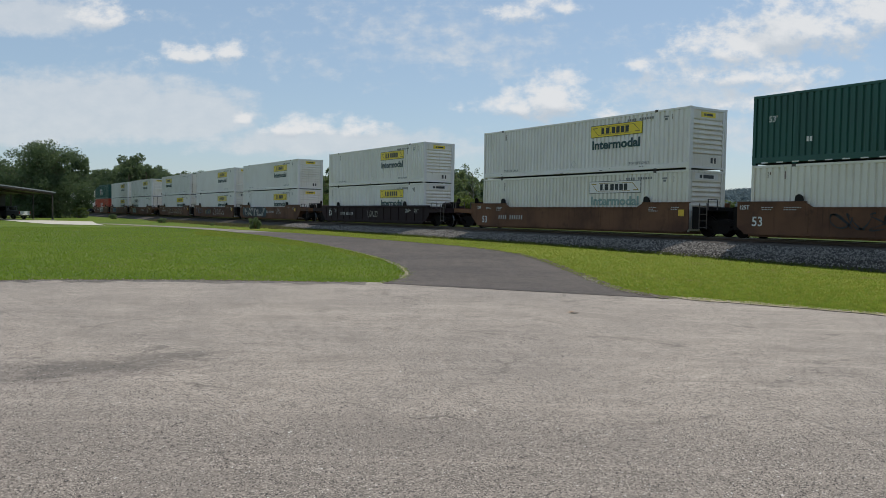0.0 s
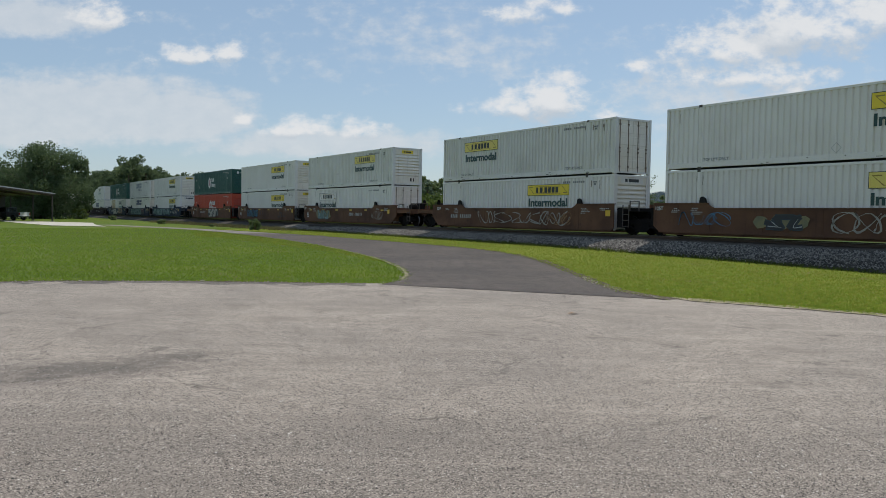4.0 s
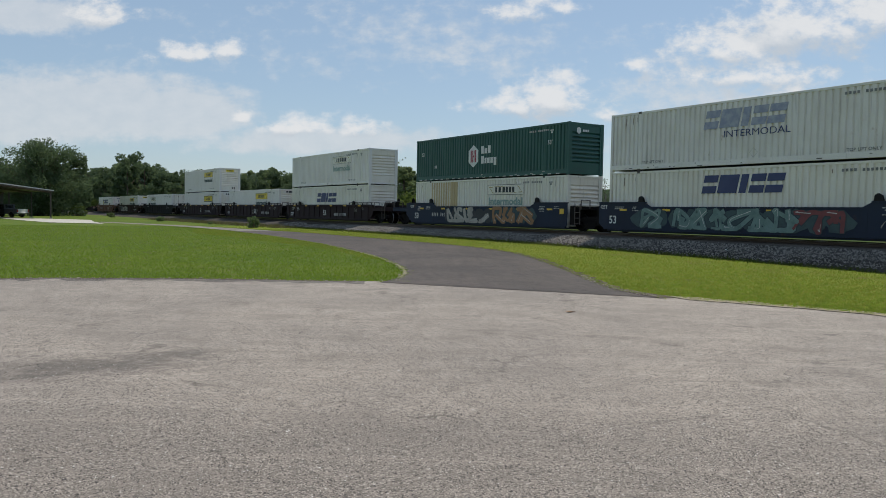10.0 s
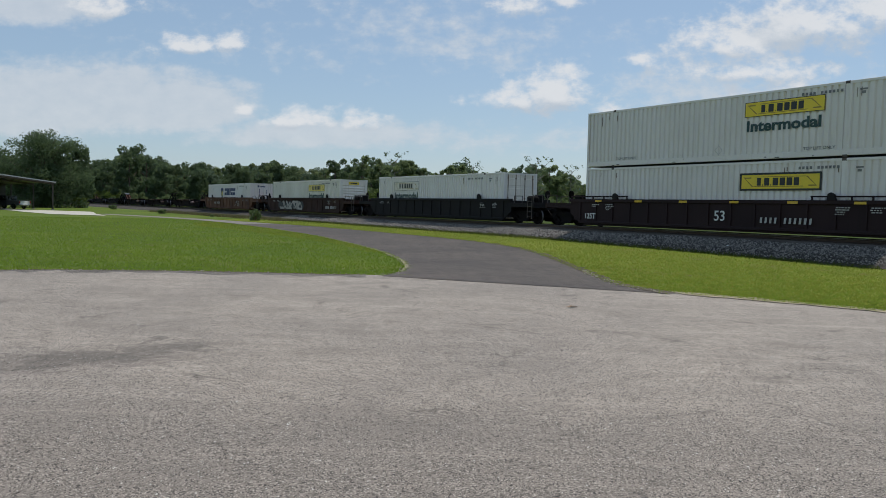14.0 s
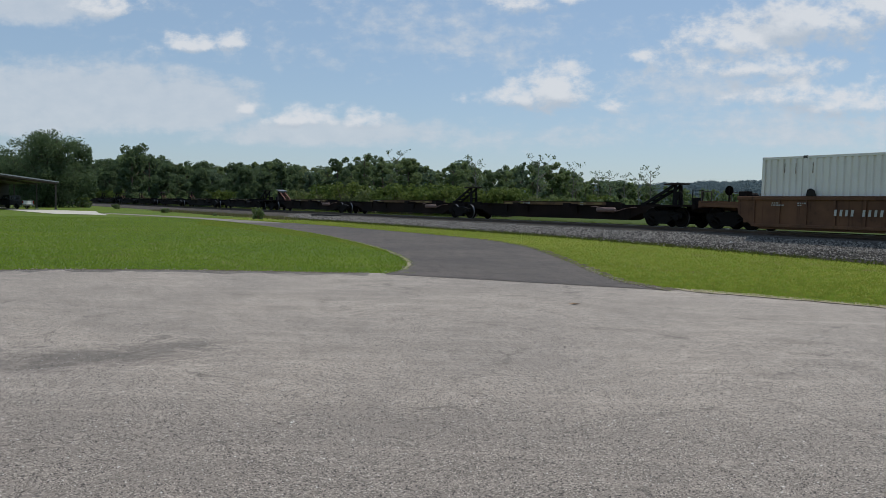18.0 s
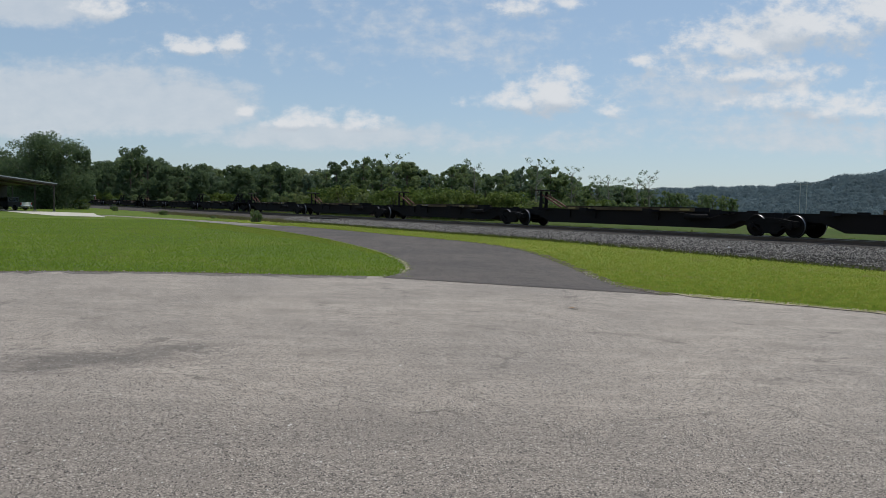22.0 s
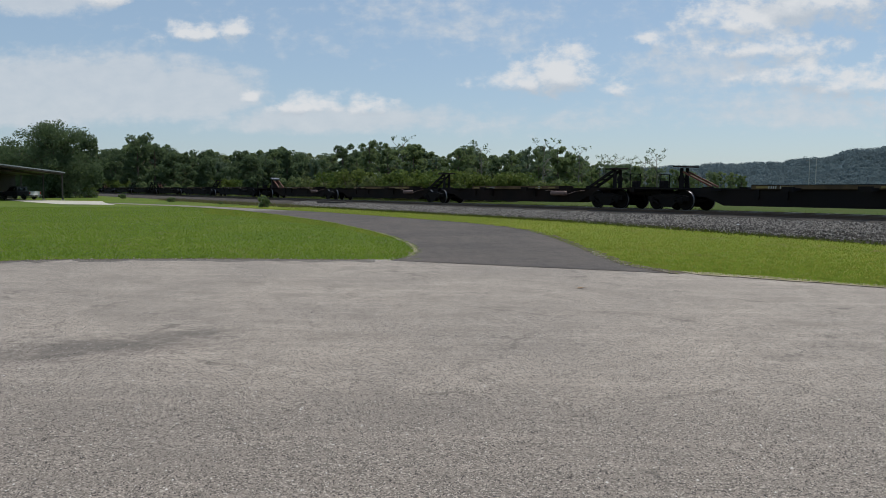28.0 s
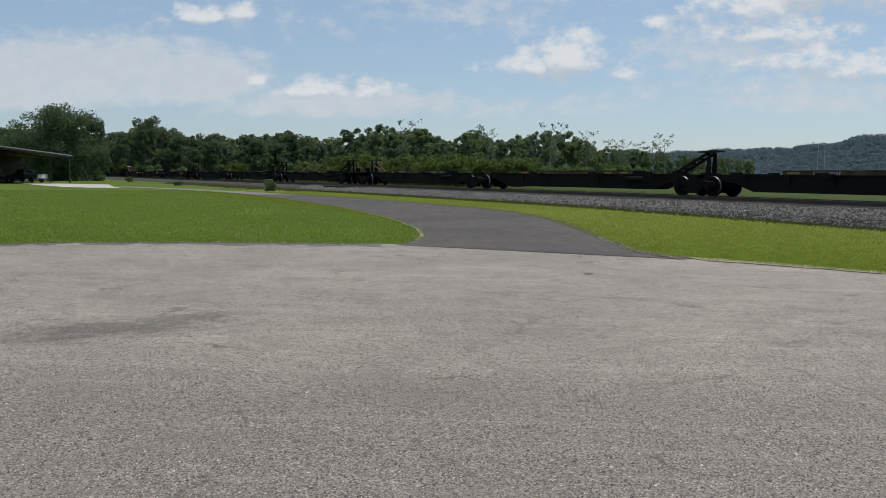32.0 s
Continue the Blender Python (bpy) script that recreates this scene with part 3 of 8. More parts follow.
    for x, y, rx, ry, turn, depth in stains:
        ca, sa = math.cos(turn), math.sin(turn)
        rel = vec_node(nt, "SUBTRACT", pos, (x, y, 0))
        a = math_node(nt, "DIVIDE", vec_node(nt, "DOT_PRODUCT", rel, (ca, sa, 0)), rx)
        e = math_node(nt, "DIVIDE", vec_node(nt, "DOT_PRODUCT", rel, (-sa, ca, 0)), ry)
        d = math_node(nt, "SQRT", math_node(nt, "ADD", math_node(nt, "MULTIPLY", a, a), math_node(nt, "MULTIPLY", e, e)))
        d = math_node(nt, "ADD", d, math_node(nt, "MULTIPLY_ADD", mid, 1.7, -0.85))
        d = math_node(nt, "ADD", d, math_node(nt, "MULTIPLY_ADD", patch, 2.4, -1.2))
        c = mix_node(nt, math_node(nt, "MULTIPLY", ramp_node(nt, math_node(nt, "SUBTRACT", 1.0, d), -0.25, 0.9), depth), c, tuple(v * 0.35 for v in dark))
    link(nt, c, bsdf.inputs["Base Color"])
    link(nt, math_node(nt, "MULTIPLY_ADD", mid, 0.2, 0.72), bsdf.inputs["Roughness"])
    bsdf.inputs["Specular IOR Level"].default_value = 0.3
    bsdf.inputs["Sheen Weight"].default_value = sheen
    bsdf.inputs["Sheen Roughness"].default_value = 0.6
    bsdf.inputs["Sheen Tint"].default_value = (1.0, 0.84, 0.68, 1)
    b = node(nt, "ShaderNodeBump")
    b.inputs["Strength"].default_value, b.inputs["Distance"].default_value = 0.5, 0.008
    link(nt, math_node(nt, "ADD", math_node(nt, "MULTIPLY", grit, 0.5), fine), b.inputs["Height"])
    link(nt, b.outputs[0], bsdf.inputs["Normal"])
    return m


def aggregate_material():
    """Chips of stone in old asphalt: grey to buff, some pale, some coated with bitumen."""
    m = bpy.data.materials.new("asphalt_aggregate")
    m.use_nodes = True
    nt = m.node_tree
    bsdf = nt.nodes["Principled BSDF"]
    geo = node(nt, "ShaderNodeNewGeometry")
    rnd = geo.outputs["Random Per Island"]
    c = mix_node(nt, ramp_node(nt, rnd, 0.22, 0.6), (0.045, 0.04, 0.037), (0.28, 0.24, 0.207))
    c = mix_node(nt, ramp_node(nt, rnd, 0.6, 0.97), c, (0.405, 0.352, 0.302))
    c = mix_node(nt, ramp_node(nt, rnd, 0.972, 0.985), c, (0.62, 0.59, 0.55))
    broad = noise_node(nt, geo.outputs["Position"], 1.4, 4.0, 0.6)
    c = mix_node(nt, math_node(nt, "MULTIPLY", ramp_node(nt, broad, 0.45, 0.7), 0.35), c, (0.13, 0.115, 0.105))
    link(nt, c, bsdf.inputs["Base Color"])
    bsdf.inputs["Roughness"].default_value = 0.8
    bsdf.inputs["Specular IOR Level"].default_value = 0.3
    return m


def stone_material():
    m = bpy.data.materials.new("ballast_stone")
    m.use_nodes = True
    nt = m.node_tree
    bsdf = nt.nodes["Principled BSDF"]
    rnd = node(nt, "ShaderNodeNewGeometry").outputs["Random Per Island"]
    grain = noise_node(nt, node(nt, "ShaderNodeTexCoord").outputs["Object"], 40.0, 3.0)
    c = mix_node(nt, ramp_node(nt, rnd, 0.1, 0.98), (0.036, 0.032, 0.029), (0.335, 0.305, 0.27))
    c = mix_node(nt, math_node(nt, "MULTIPLY", grain, 0.3), c, (0.15, 0.125, 0.105))
    link(nt, c, bsdf.inputs["Base Color"])
    bsdf.inputs["Roughness"].default_value = 0.85
    return m


M["grass"] = grass_material("lawn", (0.043, 0.073, 0.012), (0.12, 0.172, 0.023), (0.073, 0.115, 0.017), (0.142, 0.168, 0.024))
M["verge_ground"] = grass_material("verge", (0.082, 0.112, 0.018), (0.215, 0.26, 0.036), (0.135, 0.172, 0.026), (0.225, 0.235, 0.042), 0.95)
M["pavement"] = asphalt_material("old_asphalt", (0.385, 0.327, 0.271), (0.272, 0.233, 0.197), (0.51, 0.455, 0.39), 0.9, [(-8.2, 1.2, 1.2, 0.55, 4.57, 0.95), (-8.5, 2.1, 0.65, 0.3, 4.47, 0.85), (-8.0, 0.7, 0.6, 0.16, 4.63, 0.8), (-8.4, 6.2, 0.28, 0.12, 4.08, 0.4), (-6.6, 5.2, 0.1, 0.05, 4.05, 0.5), (-6.4, 4.5, 0.3, 0.12, 4.1, 0.22), (-4.8, 2.8, 0.8, 0.3, 4.18, 0.2), (-7.6, 3.3, 1.2, 0.3, 4.3, 0.15), (-7.2, 7.3, 0.7, 0.2, 3.92, 0.25), (-8.7, 9.2, 1.0, 0.2, 3.9, 0.2), (-12.9, 4.0, 1.5, 0.25, 4.41, 0.2), (-7.5, 2.2, 0.25, 0.08, 4.43, 0.4)], 0.1, 5.8)
M["aggregate"] = aggregate_material()
M["rim"] = asphalt_material("rim_asphalt", (0.2, 0.171, 0.142), (0.12, 0.104, 0.088), (0.36, 0.32, 0.27), 0.9)
M["path"] = asphalt_material("path_asphalt", (0.096, 0.076, 0.064), (0.05, 0.04, 0.035), (0.15, 0.125, 0.105), 0.45, (), 0.06, None, 2.6)
# far lane: the sheen at a grazing view is painted as paler asphalt
M["lane_pale"] = asphalt_material("pale_lane", (0.25, 0.225, 0.185), (0.17, 0.152, 0.126), (0.4, 0.37, 0.34), 0.3)
M["concrete"] = surface("pale_concrete", (0.46, 0.43, 0.36), (0.36, 0.33, 0.28), 30, 0.6, 0.8, world=True)
M["gravel"] = surface("edge_gravel", (0.36, 0.32, 0.26), (0.2, 0.17, 0.13), 30, 2.0, 0.85)
M["sand"] = surface("edge_sand", (0.34, 0.29, 0.2), (0.16, 0.15, 0.075), 26, 2.0, 0.9, bump=0.5, world=True, amount=0.9, spec=0.1)
M["dirt"] = surface("edge_dirt", (0.12, 0.097, 0.072), (0.055, 0.044, 0.032), 26, 3.0, 0.9, bump=0.6, world=True, stain=(0.24, 0.2, 0.155), stain_at=(0.6, 0.72), amount=0.9, spec=0.1)
M["rough"] = surface("rough_dry_grass", (0.042, 0.074, 0.012), (0.075, 0.082, 0.024), 12, 0.35, 0.9, bump=0.8, world=True, stain=(0.034, 0.052, 0.014), stain_at=(0.5, 0.68), amount=0.9, spec=0.05)
M["ballast"] = surface("ballast_bed", (0.075, 0.064, 0.055), (0.034, 0.03, 0.026), 22, 1.2, 0.9, bump=1.0, world=True, spec=0.2)
# dark stone colour that stands in for the train's shadow
M["stone_dark"] = surface("shaded_ballast_stone", (0.13, 0.112, 0.098), (0.06, 0.052, 0.045), 22, 1.2, 0.85, bump=0.2, spec=0.2)
M["stone"] = stone_material()


def axis_steps(lo, hi, far, near_step):
    a = list(np.arange(lo, hi + 0.01, near_step))
    out = [-far, -far * 0.4, -far * 0.15, -far * 0.06]
    out = [v for v in out if v < lo - 20] + a + [v for v in (far * 0.06, far * 0.15, far * 0.4, far) if v > hi + 20]
    return [float(v) for v in out]


def make_ground():
    xs, ys = axis_steps(-140, 40, 4500, 2.0), axis_steps(-30, 60, 4500, 1.5)
    g = Geo()
    ny = len(ys)
    g.v = [(x, y, ground_z(x, y)) for x in xs for y in ys]
    g.f = [(i * ny + j, (i + 1) * ny + j, (i + 1) * ny + j + 1, i * ny + j + 1) for i in range(len(xs) - 1) for j in range(ny - 1)]
    solid("ground", g.mesh("ground", M["grass"], False), "mown green lawn that runs out to the woods", "lawn", kind="structure")


def flat_sheet(name, rows, material, lift, label, category):
    """A sheet between two edges, given as rows of points across it, that lies on the ground."""
    g = Geo()
    n = len(rows[0])
    g.v = [(p[0], p[1], ground_z(p[0], p[1]) + lift) for r in rows for p in r]
    g.f = [(i * n + j, (i + 1) * n + j, (i + 1) * n + j + 1, i * n + j + 1) for i in range(len(rows) - 1) for j in range(n - 1)]
    me = g.mesh(name, material)
    if me.polygons[0].normal.z < 0:
        me.flip_normals()
    return solid(name, me, label, category, kind="structure")


def resample(line, n):
    d = [0.0]
    for a, b in zip(line, line[1:]):
        d.append(d[-1] + (b - a).length)
    return [Vector((float(np.interp(d[-1] * k / n, d, [p.x for p in line])), float(np.interp(d[-1] * k / n, d, [p.y for p in line])))) for k in range(n + 1)]


make_ground()
_edge = resample([Vector((p[0], p[1])) for p in PAVE_EDGE], 90)
flat_sheet("pavement", [[p.lerp(Vector((6.0, -14.0)), t) for t in (0, 0.1, 0.3, 0.6, 1)] for p in _edge], M["pavement"], 0.012, "worn grey asphalt turning area with pale stone speckle", "pavement")
_l, _r = resample([Vector((p[0], p[1])) for p in PATH_L], 70), resample([Vector((p[0], p[1])) for p in PATH_R], 70)
_cut = 38
flat_sheet("lane", [[a.lerp(b, 0.12 + 0.76 * t / 5) for t in range(6)] for a, b in list(zip(_l, _r))[_cut:]], M["lane_pale"], 0.02, "worn lane leading to the shed, grazing sheen put into its pale colour", "lane")
flat_sheet("road", [[a.lerp(b, t / 5) for t in range(6)] for a, b in list(zip(_l, _r))[:_cut + 1]], M["path"], 0.02, "narrow dark asphalt lane curving off beside the railway", "road")
flat_sheet("concrete_apron", [[Vector(a), Vector(b)] for a, b in (((-120.7, 6.0), (-137.5, 6.9)), ((-99.1, 7.7), (-118.6, 9.4)), ((-86.6, 9.2), (-113.3, 12.1)), ((-83.8, 12.2), (-105.9, 15.9)), ((-81.7, 13.5), (-92.3, 14.2)))], M["concrete"], 0.03, "sunlit pale concrete apron before the open shed", "concrete")


def edge_band(line, lo, hi, inner, outer, lift, label, key="dirt"):
    """A ragged band of dirt along an edge, from the share lo to hi of its length."""
    pts = resample([Vector((p[0], p[1])) for p in line], 260)
    rows = []
    for k in range(int(260 * lo), int(260 * hi)):
        d = (pts[k + 1] - pts[k]).normalized()
        n = Vector((-d.y, d.x))
        a = inner * (0.75 + 0.9 * noise.noise((pts[k].x * 2.1, pts[k].y * 2.1, 1.0)))
        b = outer * (0.75 + 0.9 * noise.noise((pts[k].x * 2.7, pts[k].y * 2.7, 7.0)))
        rows.append([pts[k] - n * max(a, 0.02), pts[k] + n * max(b, 0.02)])
    flat_sheet("dirt_edge", rows, M[key], lift, label, "dirt")


edge_band(PAVE_EDGE, 0.28, 0.455, 0.8, 0.0, 0.016, "darker asphalt rim beside the lawn", "rim")
edge_band(PAVE_EDGE, 0.33, 0.452, 0.16, 0.07, 0.018, "brown dirt along the asphalt's edge by the lawn")
edge_band(PAVE_EDGE, 0.53, 0.8, 0.2, 0.34, 0.024, "sandy dirt between the asphalt and the verge", "sand")
edge_band(PATH_L, 0.02, 0.5, 0.05, 0.07, 0.026, "pale gravelly dirt along the lane's edge", "sand")
edge_band(PATH_R, 0.0, 0.5, 0.3, 0.12, 0.026, "brown dirt along the lane's edge by the verge")
flat_sheet("rough_grass", [[Vector((x, y)) for y in (34.45, 38.0, 46.0, 70.0, 110.0)] for x in (-400.0, -140.0, -56.0, -30.0, -20.0, -8.0, 40.0)], M["rough"], 0.012, "rough dry grass beyond the railway", "grass")

_vx = [float(x) for x in np.arange(-70.0, 12.1, 1.0)]
_low = sorted([(p[0], p[1]) for p in PATH_R] + [(p[0], p[1]) for p in PAVE_EDGE if p[0] > -10.2])
_foot = [float(np.interp(x, [p[0] for p in _low], [p[1] for p in _low])) + 0.04 for x in _vx]
flat_sheet("verge", [[Vector((x, y + (26.2 - y) * k / 10)) for k in range(11)] for x, y in zip(_vx, _foot)], M["verge_ground"], 0.008, "sunlit yellow-green verge between the lane and the railway", "grass")

# ---- railway track ----


def make_track():
    g = Geo()
    prof = [(-4.3, -0.85), (-3.7, -0.52), (-2.35, -0.26), (-1.9, -0.2), (1.9, -0.2), (2.35, -0.26), (3.7, -0.52), (4.3, -0.85)]
    xs = [-900.0, -500.0, -300.0, -200.0] + [float(v) for v in np.arange(-150, 41, 2.0)] + [120.0, 400.0, 900.0]
    n = len(prof)
    g.v = [(x, TRACK_Y + y, RAIL_Z + z + (0.03 * noise.noise((x * 0.7, y * 2.0, 0)) if abs(z) > 0.21 else 0)) for x in xs for y, z in prof]
    g.f = [(i * n + j, (i + 1) * n + j, (i + 1) * n + j + 1, i * n + j + 1) for i in range(len(xs) - 1) for j in range(n - 1)]
    me = g.mesh("ballast", M["ballast"])
    if me.polygons[3].normal.z < 0:
        me.flip_normals()
    solid("ballast_bank", me, "bank of grey crushed stone under the railway track", "ballast", kind="structure")
    track = thing("railway_track", "single railway track with steel rails on dark ties", "railway track", kind="structure")
    rail = cached("rail", lambda: Geo().prism_x([(-0.07, -0.17), (0.07, -0.17), (0.07, -0.15), (0.012, -0.13), (0.012, -0.05), (0.037, -0.04), (0.037, 0.0), (-0.037, 0.0), (-0.037, -0.04), (-0.012, -0.05), (-0.012, -0.13), (-0.07, -0.15)], -900, 900).mesh("rail", M["rail"]))
    for s in (-1, 1):
        r = part("rail", rail, track, "rusty steel rail", pose(0, TRACK_Y + s * 0.755, RAIL_Z))
        part("running_face", cached("running_face", lambda: Geo().box(-900, 900, -0.038, 0.034, -0.012, 0.0015).mesh("running_face", M["tread"])), r, "bright polished running face")
    tie = cached("tie", lambda: Geo().box(-0.115, 0.115, -1.3, 1.3, -0.35, -0.172, 0.01).mesh("tie", M["tie"]))
    for k in range(150):
        part("tie", tie, track, at=pose(-76 + k * 0.52, TRACK_Y, RAIL_Z, 0, 0, random.uniform(-0.6, 0.6)))
    # loose stones on the near slope and the crown
    rng = np.random.default_rng(5)
    s, dark = Geo(), Geo()
    base = np.array([(1, 0, 0), (-1, 0, 0), (0, 1, 0), (0, -1, 0), (0, 0, 0.8), (0, 0, -0.8)])
    tri = [(0, 2, 4), (2, 1, 4), (1, 3, 4), (3, 0, 4), (2, 0, 5), (1, 2, 5), (3, 1, 5), (0, 3, 5)]
    ys, zs = [p[0] for p in prof], [p[1] for p in prof]
    for k in range(62000):
        far = rng.random()
        x = -5.0 - 65.0 * far ** 1.5
        y = rng.uniform(-4.15, -0.85)
        z = float(np.interp(y, ys, zs))
        r = rng.uniform(0.015, 0.042) * (1 + 0.9 * far)
        q = base * r * rng.uniform(0.6, 1.25, (6, 1))
        a = rng.uniform(0, 6.28)
        q = np.stack([q[:, 0] * math.cos(a) - q[:, 1] * math.sin(a), q[:, 0] * math.sin(a) + q[:, 1] * math.cos(a), q[:, 2]], 1) + (x, TRACK_Y + y, RAIL_Z + z + r * 0.25)
        # stones near the rails are coloured dark for the train's shade
        (dark if y > -2.15 + 0.3 * noise.noise((x * 0.4, 3.1, 0)) else s).add(q.tolist(), tri)
    solid("ballast_stones", s.mesh("ballast_stones", M["stone"], False), "loose grey crushed stones on the railway bank", "gravel", kind="stuff")
    solid("grimy_ballast_stones", dark.mesh("grimy_ballast_stones", M["stone_dark"], False), "crushed stones beside the rails, the train's shade put into their colour", "gravel", kind="stuff")


M["rail"] = surface("rail_steel", (0.09, 0.06, 0.045), (0.14, 0.1, 0.08), 40, 2.0, 0.45, metal=0.5)
M["tie"] = surface("creosoted_tie", (0.06, 0.05, 0.043), (0.035, 0.03, 0.027), 25, 3.0, 0.85, bump=0.4)
make_track()

# ---- the train ----
CLIP_END = 32.0


def run(t):
    """How far the train has run at t seconds, with a slight hang before the end."""
    return roll(t) + float(np.interp(t, [25.5, 27.5, 28.1, 28.6], [0.0, -1.25, -0.9, 0.0]))


def roll(t):
    return 20.10032 * t + -0.009455 * (t - 16) ** 2 + -0.0001995 * (t - 16) ** 3


LONG, WIDE, TALL = 16.154, 2.59, 2.89


def corrugated(x0, x1, z0, z1, y, out, material, pitch=0.282, depth=0.065):
    """An upright corrugated sheet along x whose outer ribs lie at y; out is -1 or 1."""
    g = Geo()
    n = max(2, round((x1 - x0) / pitch))
    p = (x1 - x0) / n
    line = []
    for k in range(n):
        a = x0 + k * p
        line += [(a, y - out * depth), (a + p * 0.2, y - out * depth), (a + p * 0.34, y), (a + p * 0.86, y)]
    line.append((x1, y - out * depth))
    g.v = [(x, yy, z) for x, yy in line for z in (z0, z1)]
    g.f = [(2 * i, 2 * i + 2, 2 * i + 3, 2 * i + 1) if out < 0 else (2 * i, 2 * i + 1, 2 * i + 3, 2 * i + 2) for i in range(len(line) - 1)]
    return g.mesh("side_panel", material, False)


def container_meshes(key):
    mt = M[key]
    h = WIDE / 2

    def frame_mesh():
        g = Geo()
        for y in (-h, h - 0.09):
            g.box(-LONG + 0.05, -0.05, y, y + 0.09, 0.075, 0.315, 0.012)
            g.box(-LONG + 0.05, -0.05, y, y + 0.09, TALL - 0.12, TALL - 0.01, 0.012)
        for x in (-0.13, -LONG):
            for y in (-h, h - 0.13):
                g.box(x, x + 0.13, y, y + 0.13, 0.12, TALL - 0.11)
            for y in (-h + 0.13, h - 0.25):
                g.box(x + 0.02, x + 0.11, y, y + 0.12, 0.16, TALL - 0.13)
            g.box(x + 0.01, x + 0.12, -h + 0.1, h - 0.1, 0.06, 0.16)
            g.box(x + 0.01, x + 0.12, -h + 0.1, h - 0.1, TALL - 0.13, TALL - 0.02)
        for x in (-2.03, -14.22):
            for y in (-h - 0.002, h - 0.05):
                g.box(x - 0.075, x + 0.075, y, y + 0.052, 0.31, TALL - 0.11)
        return g.mesh("frame", mt)

    def roof_mesh():
        g = Geo()
        n = 52
        xs = [-LONG + 0.1 + (LONG - 0.2) * k / n for k in range(n + 1)]
        g.v = [(x, y, TALL - 0.035 + (0.02 if k % 2 else 0)) for k, x in enumerate(xs) for y in (-h + 0.05, h - 0.05)]
        g.f = [(2 * i, 2 * i + 2, 2 * i + 3, 2 * i + 1) for i in range(n)]
        return g.mesh("roof", mt, False)

    def floor_mesh():
        return Geo().box(-LONG + 0.1, -0.1, -h + 0.05, h - 0.05, 0.085, 0.14).mesh("floor", M["casting"])

    def ribbed_end():
        prof = [(-0.12, 0.14), (-0.05, 0.14), (-0.05, 0.2), (-0.055, 0.2), (-0.055, 0.7)]
        for k in range(7):
            z = 0.76 + 0.225 * k
            prof += [(-0.115, z), (-0.035, z + 0.012), (-0.035, z + 0.06), (-0.115, z + 0.2)]
        prof += [(-0.05, 2.37), (-0.05, TALL - 0.12), (-0.12, TALL - 0.12)]
        return Geo().prism_y(prof, -h + 0.25, h - 0.25).mesh("end_panel", mt if key in ("green", "red") else M["end_white"])

    def door_leaf(a, b):
        """One door leaf, its face pressed into shallow panels."""
        prof = [(-0.09, 0.15), (-0.045, 0.15)]
        for z in (0.3, 0.9, 1.5, 2.1):
            prof += [(-0.045, z), (-0.033, z + 0.02), (-0.033, z + 0.42), (-0.045, z + 0.44)]
        return Geo().prism_y(prof + [(-0.045, TALL - 0.13), (-0.09, TALL - 0.13)], a, b).mesh("door", mt if key in ("green", "red") else M["end_white"])

    def bar_mesh():
        g = Geo().cyl_z(-0.02, 0, 0.12, TALL - 0.12, 0.021, None, 8)
        for z in (0.35, 1.1, 1.3, 2.5):
            g.box(-0.05, 0.0, -0.05, 0.05, z, z + 0.07)
        return g.mesh("locking_bar", M["bar_rust"])

    def cast_mesh(material=None):
        g = Geo()
        g.box(-0.09, 0.09, -0.082, 0.082, -0.06, 0.06, 0.012)
        g.box(-0.045, 0.045, -0.086, -0.06, -0.03, 0.03)
        return g.mesh("corner_casting", material or (M["casting"] if key not in ("green", "red") else mt))

    return {
        "frame": cached(("frame", key), frame_mesh), "roof": cached(("roof", key), roof_mesh), "floor": cached(("cfloor", 0), floor_mesh),
        "near": cached(("near", key), lambda: corrugated(-LONG + 0.13, -0.13, 0.31, TALL - 0.115, -h + 0.01, -1, mt)),
        "far": cached(("far", key), lambda: corrugated(-LONG + 0.13, -0.13, 0.31, TALL - 0.115, h - 0.01, 1, mt)),
        "end": cached(("end", key), ribbed_end), "door_a": cached(("door_a", key), lambda: door_leaf(-h + 0.12, -0.008)), "door_b": cached(("door_b", key), lambda: door_leaf(0.008, h - 0.12)), "bar": cached("bar", bar_mesh), "cast": cached(("cast", key in ("green", "red") and key), cast_mesh), "cast_end": cached(("cast_end", key), lambda: cast_mesh(mt))}


TRAIN = []          # things that run with the train: object, place along the train, height over the rail


def carried_by_train(ob, s, z):
    ob.matrix_basis = pose(s + run(0), TRACK_Y, RAIL_Z + z)
    TRAIN.append((ob, s, z))


FACE = -WIDE / 2 - 0.006


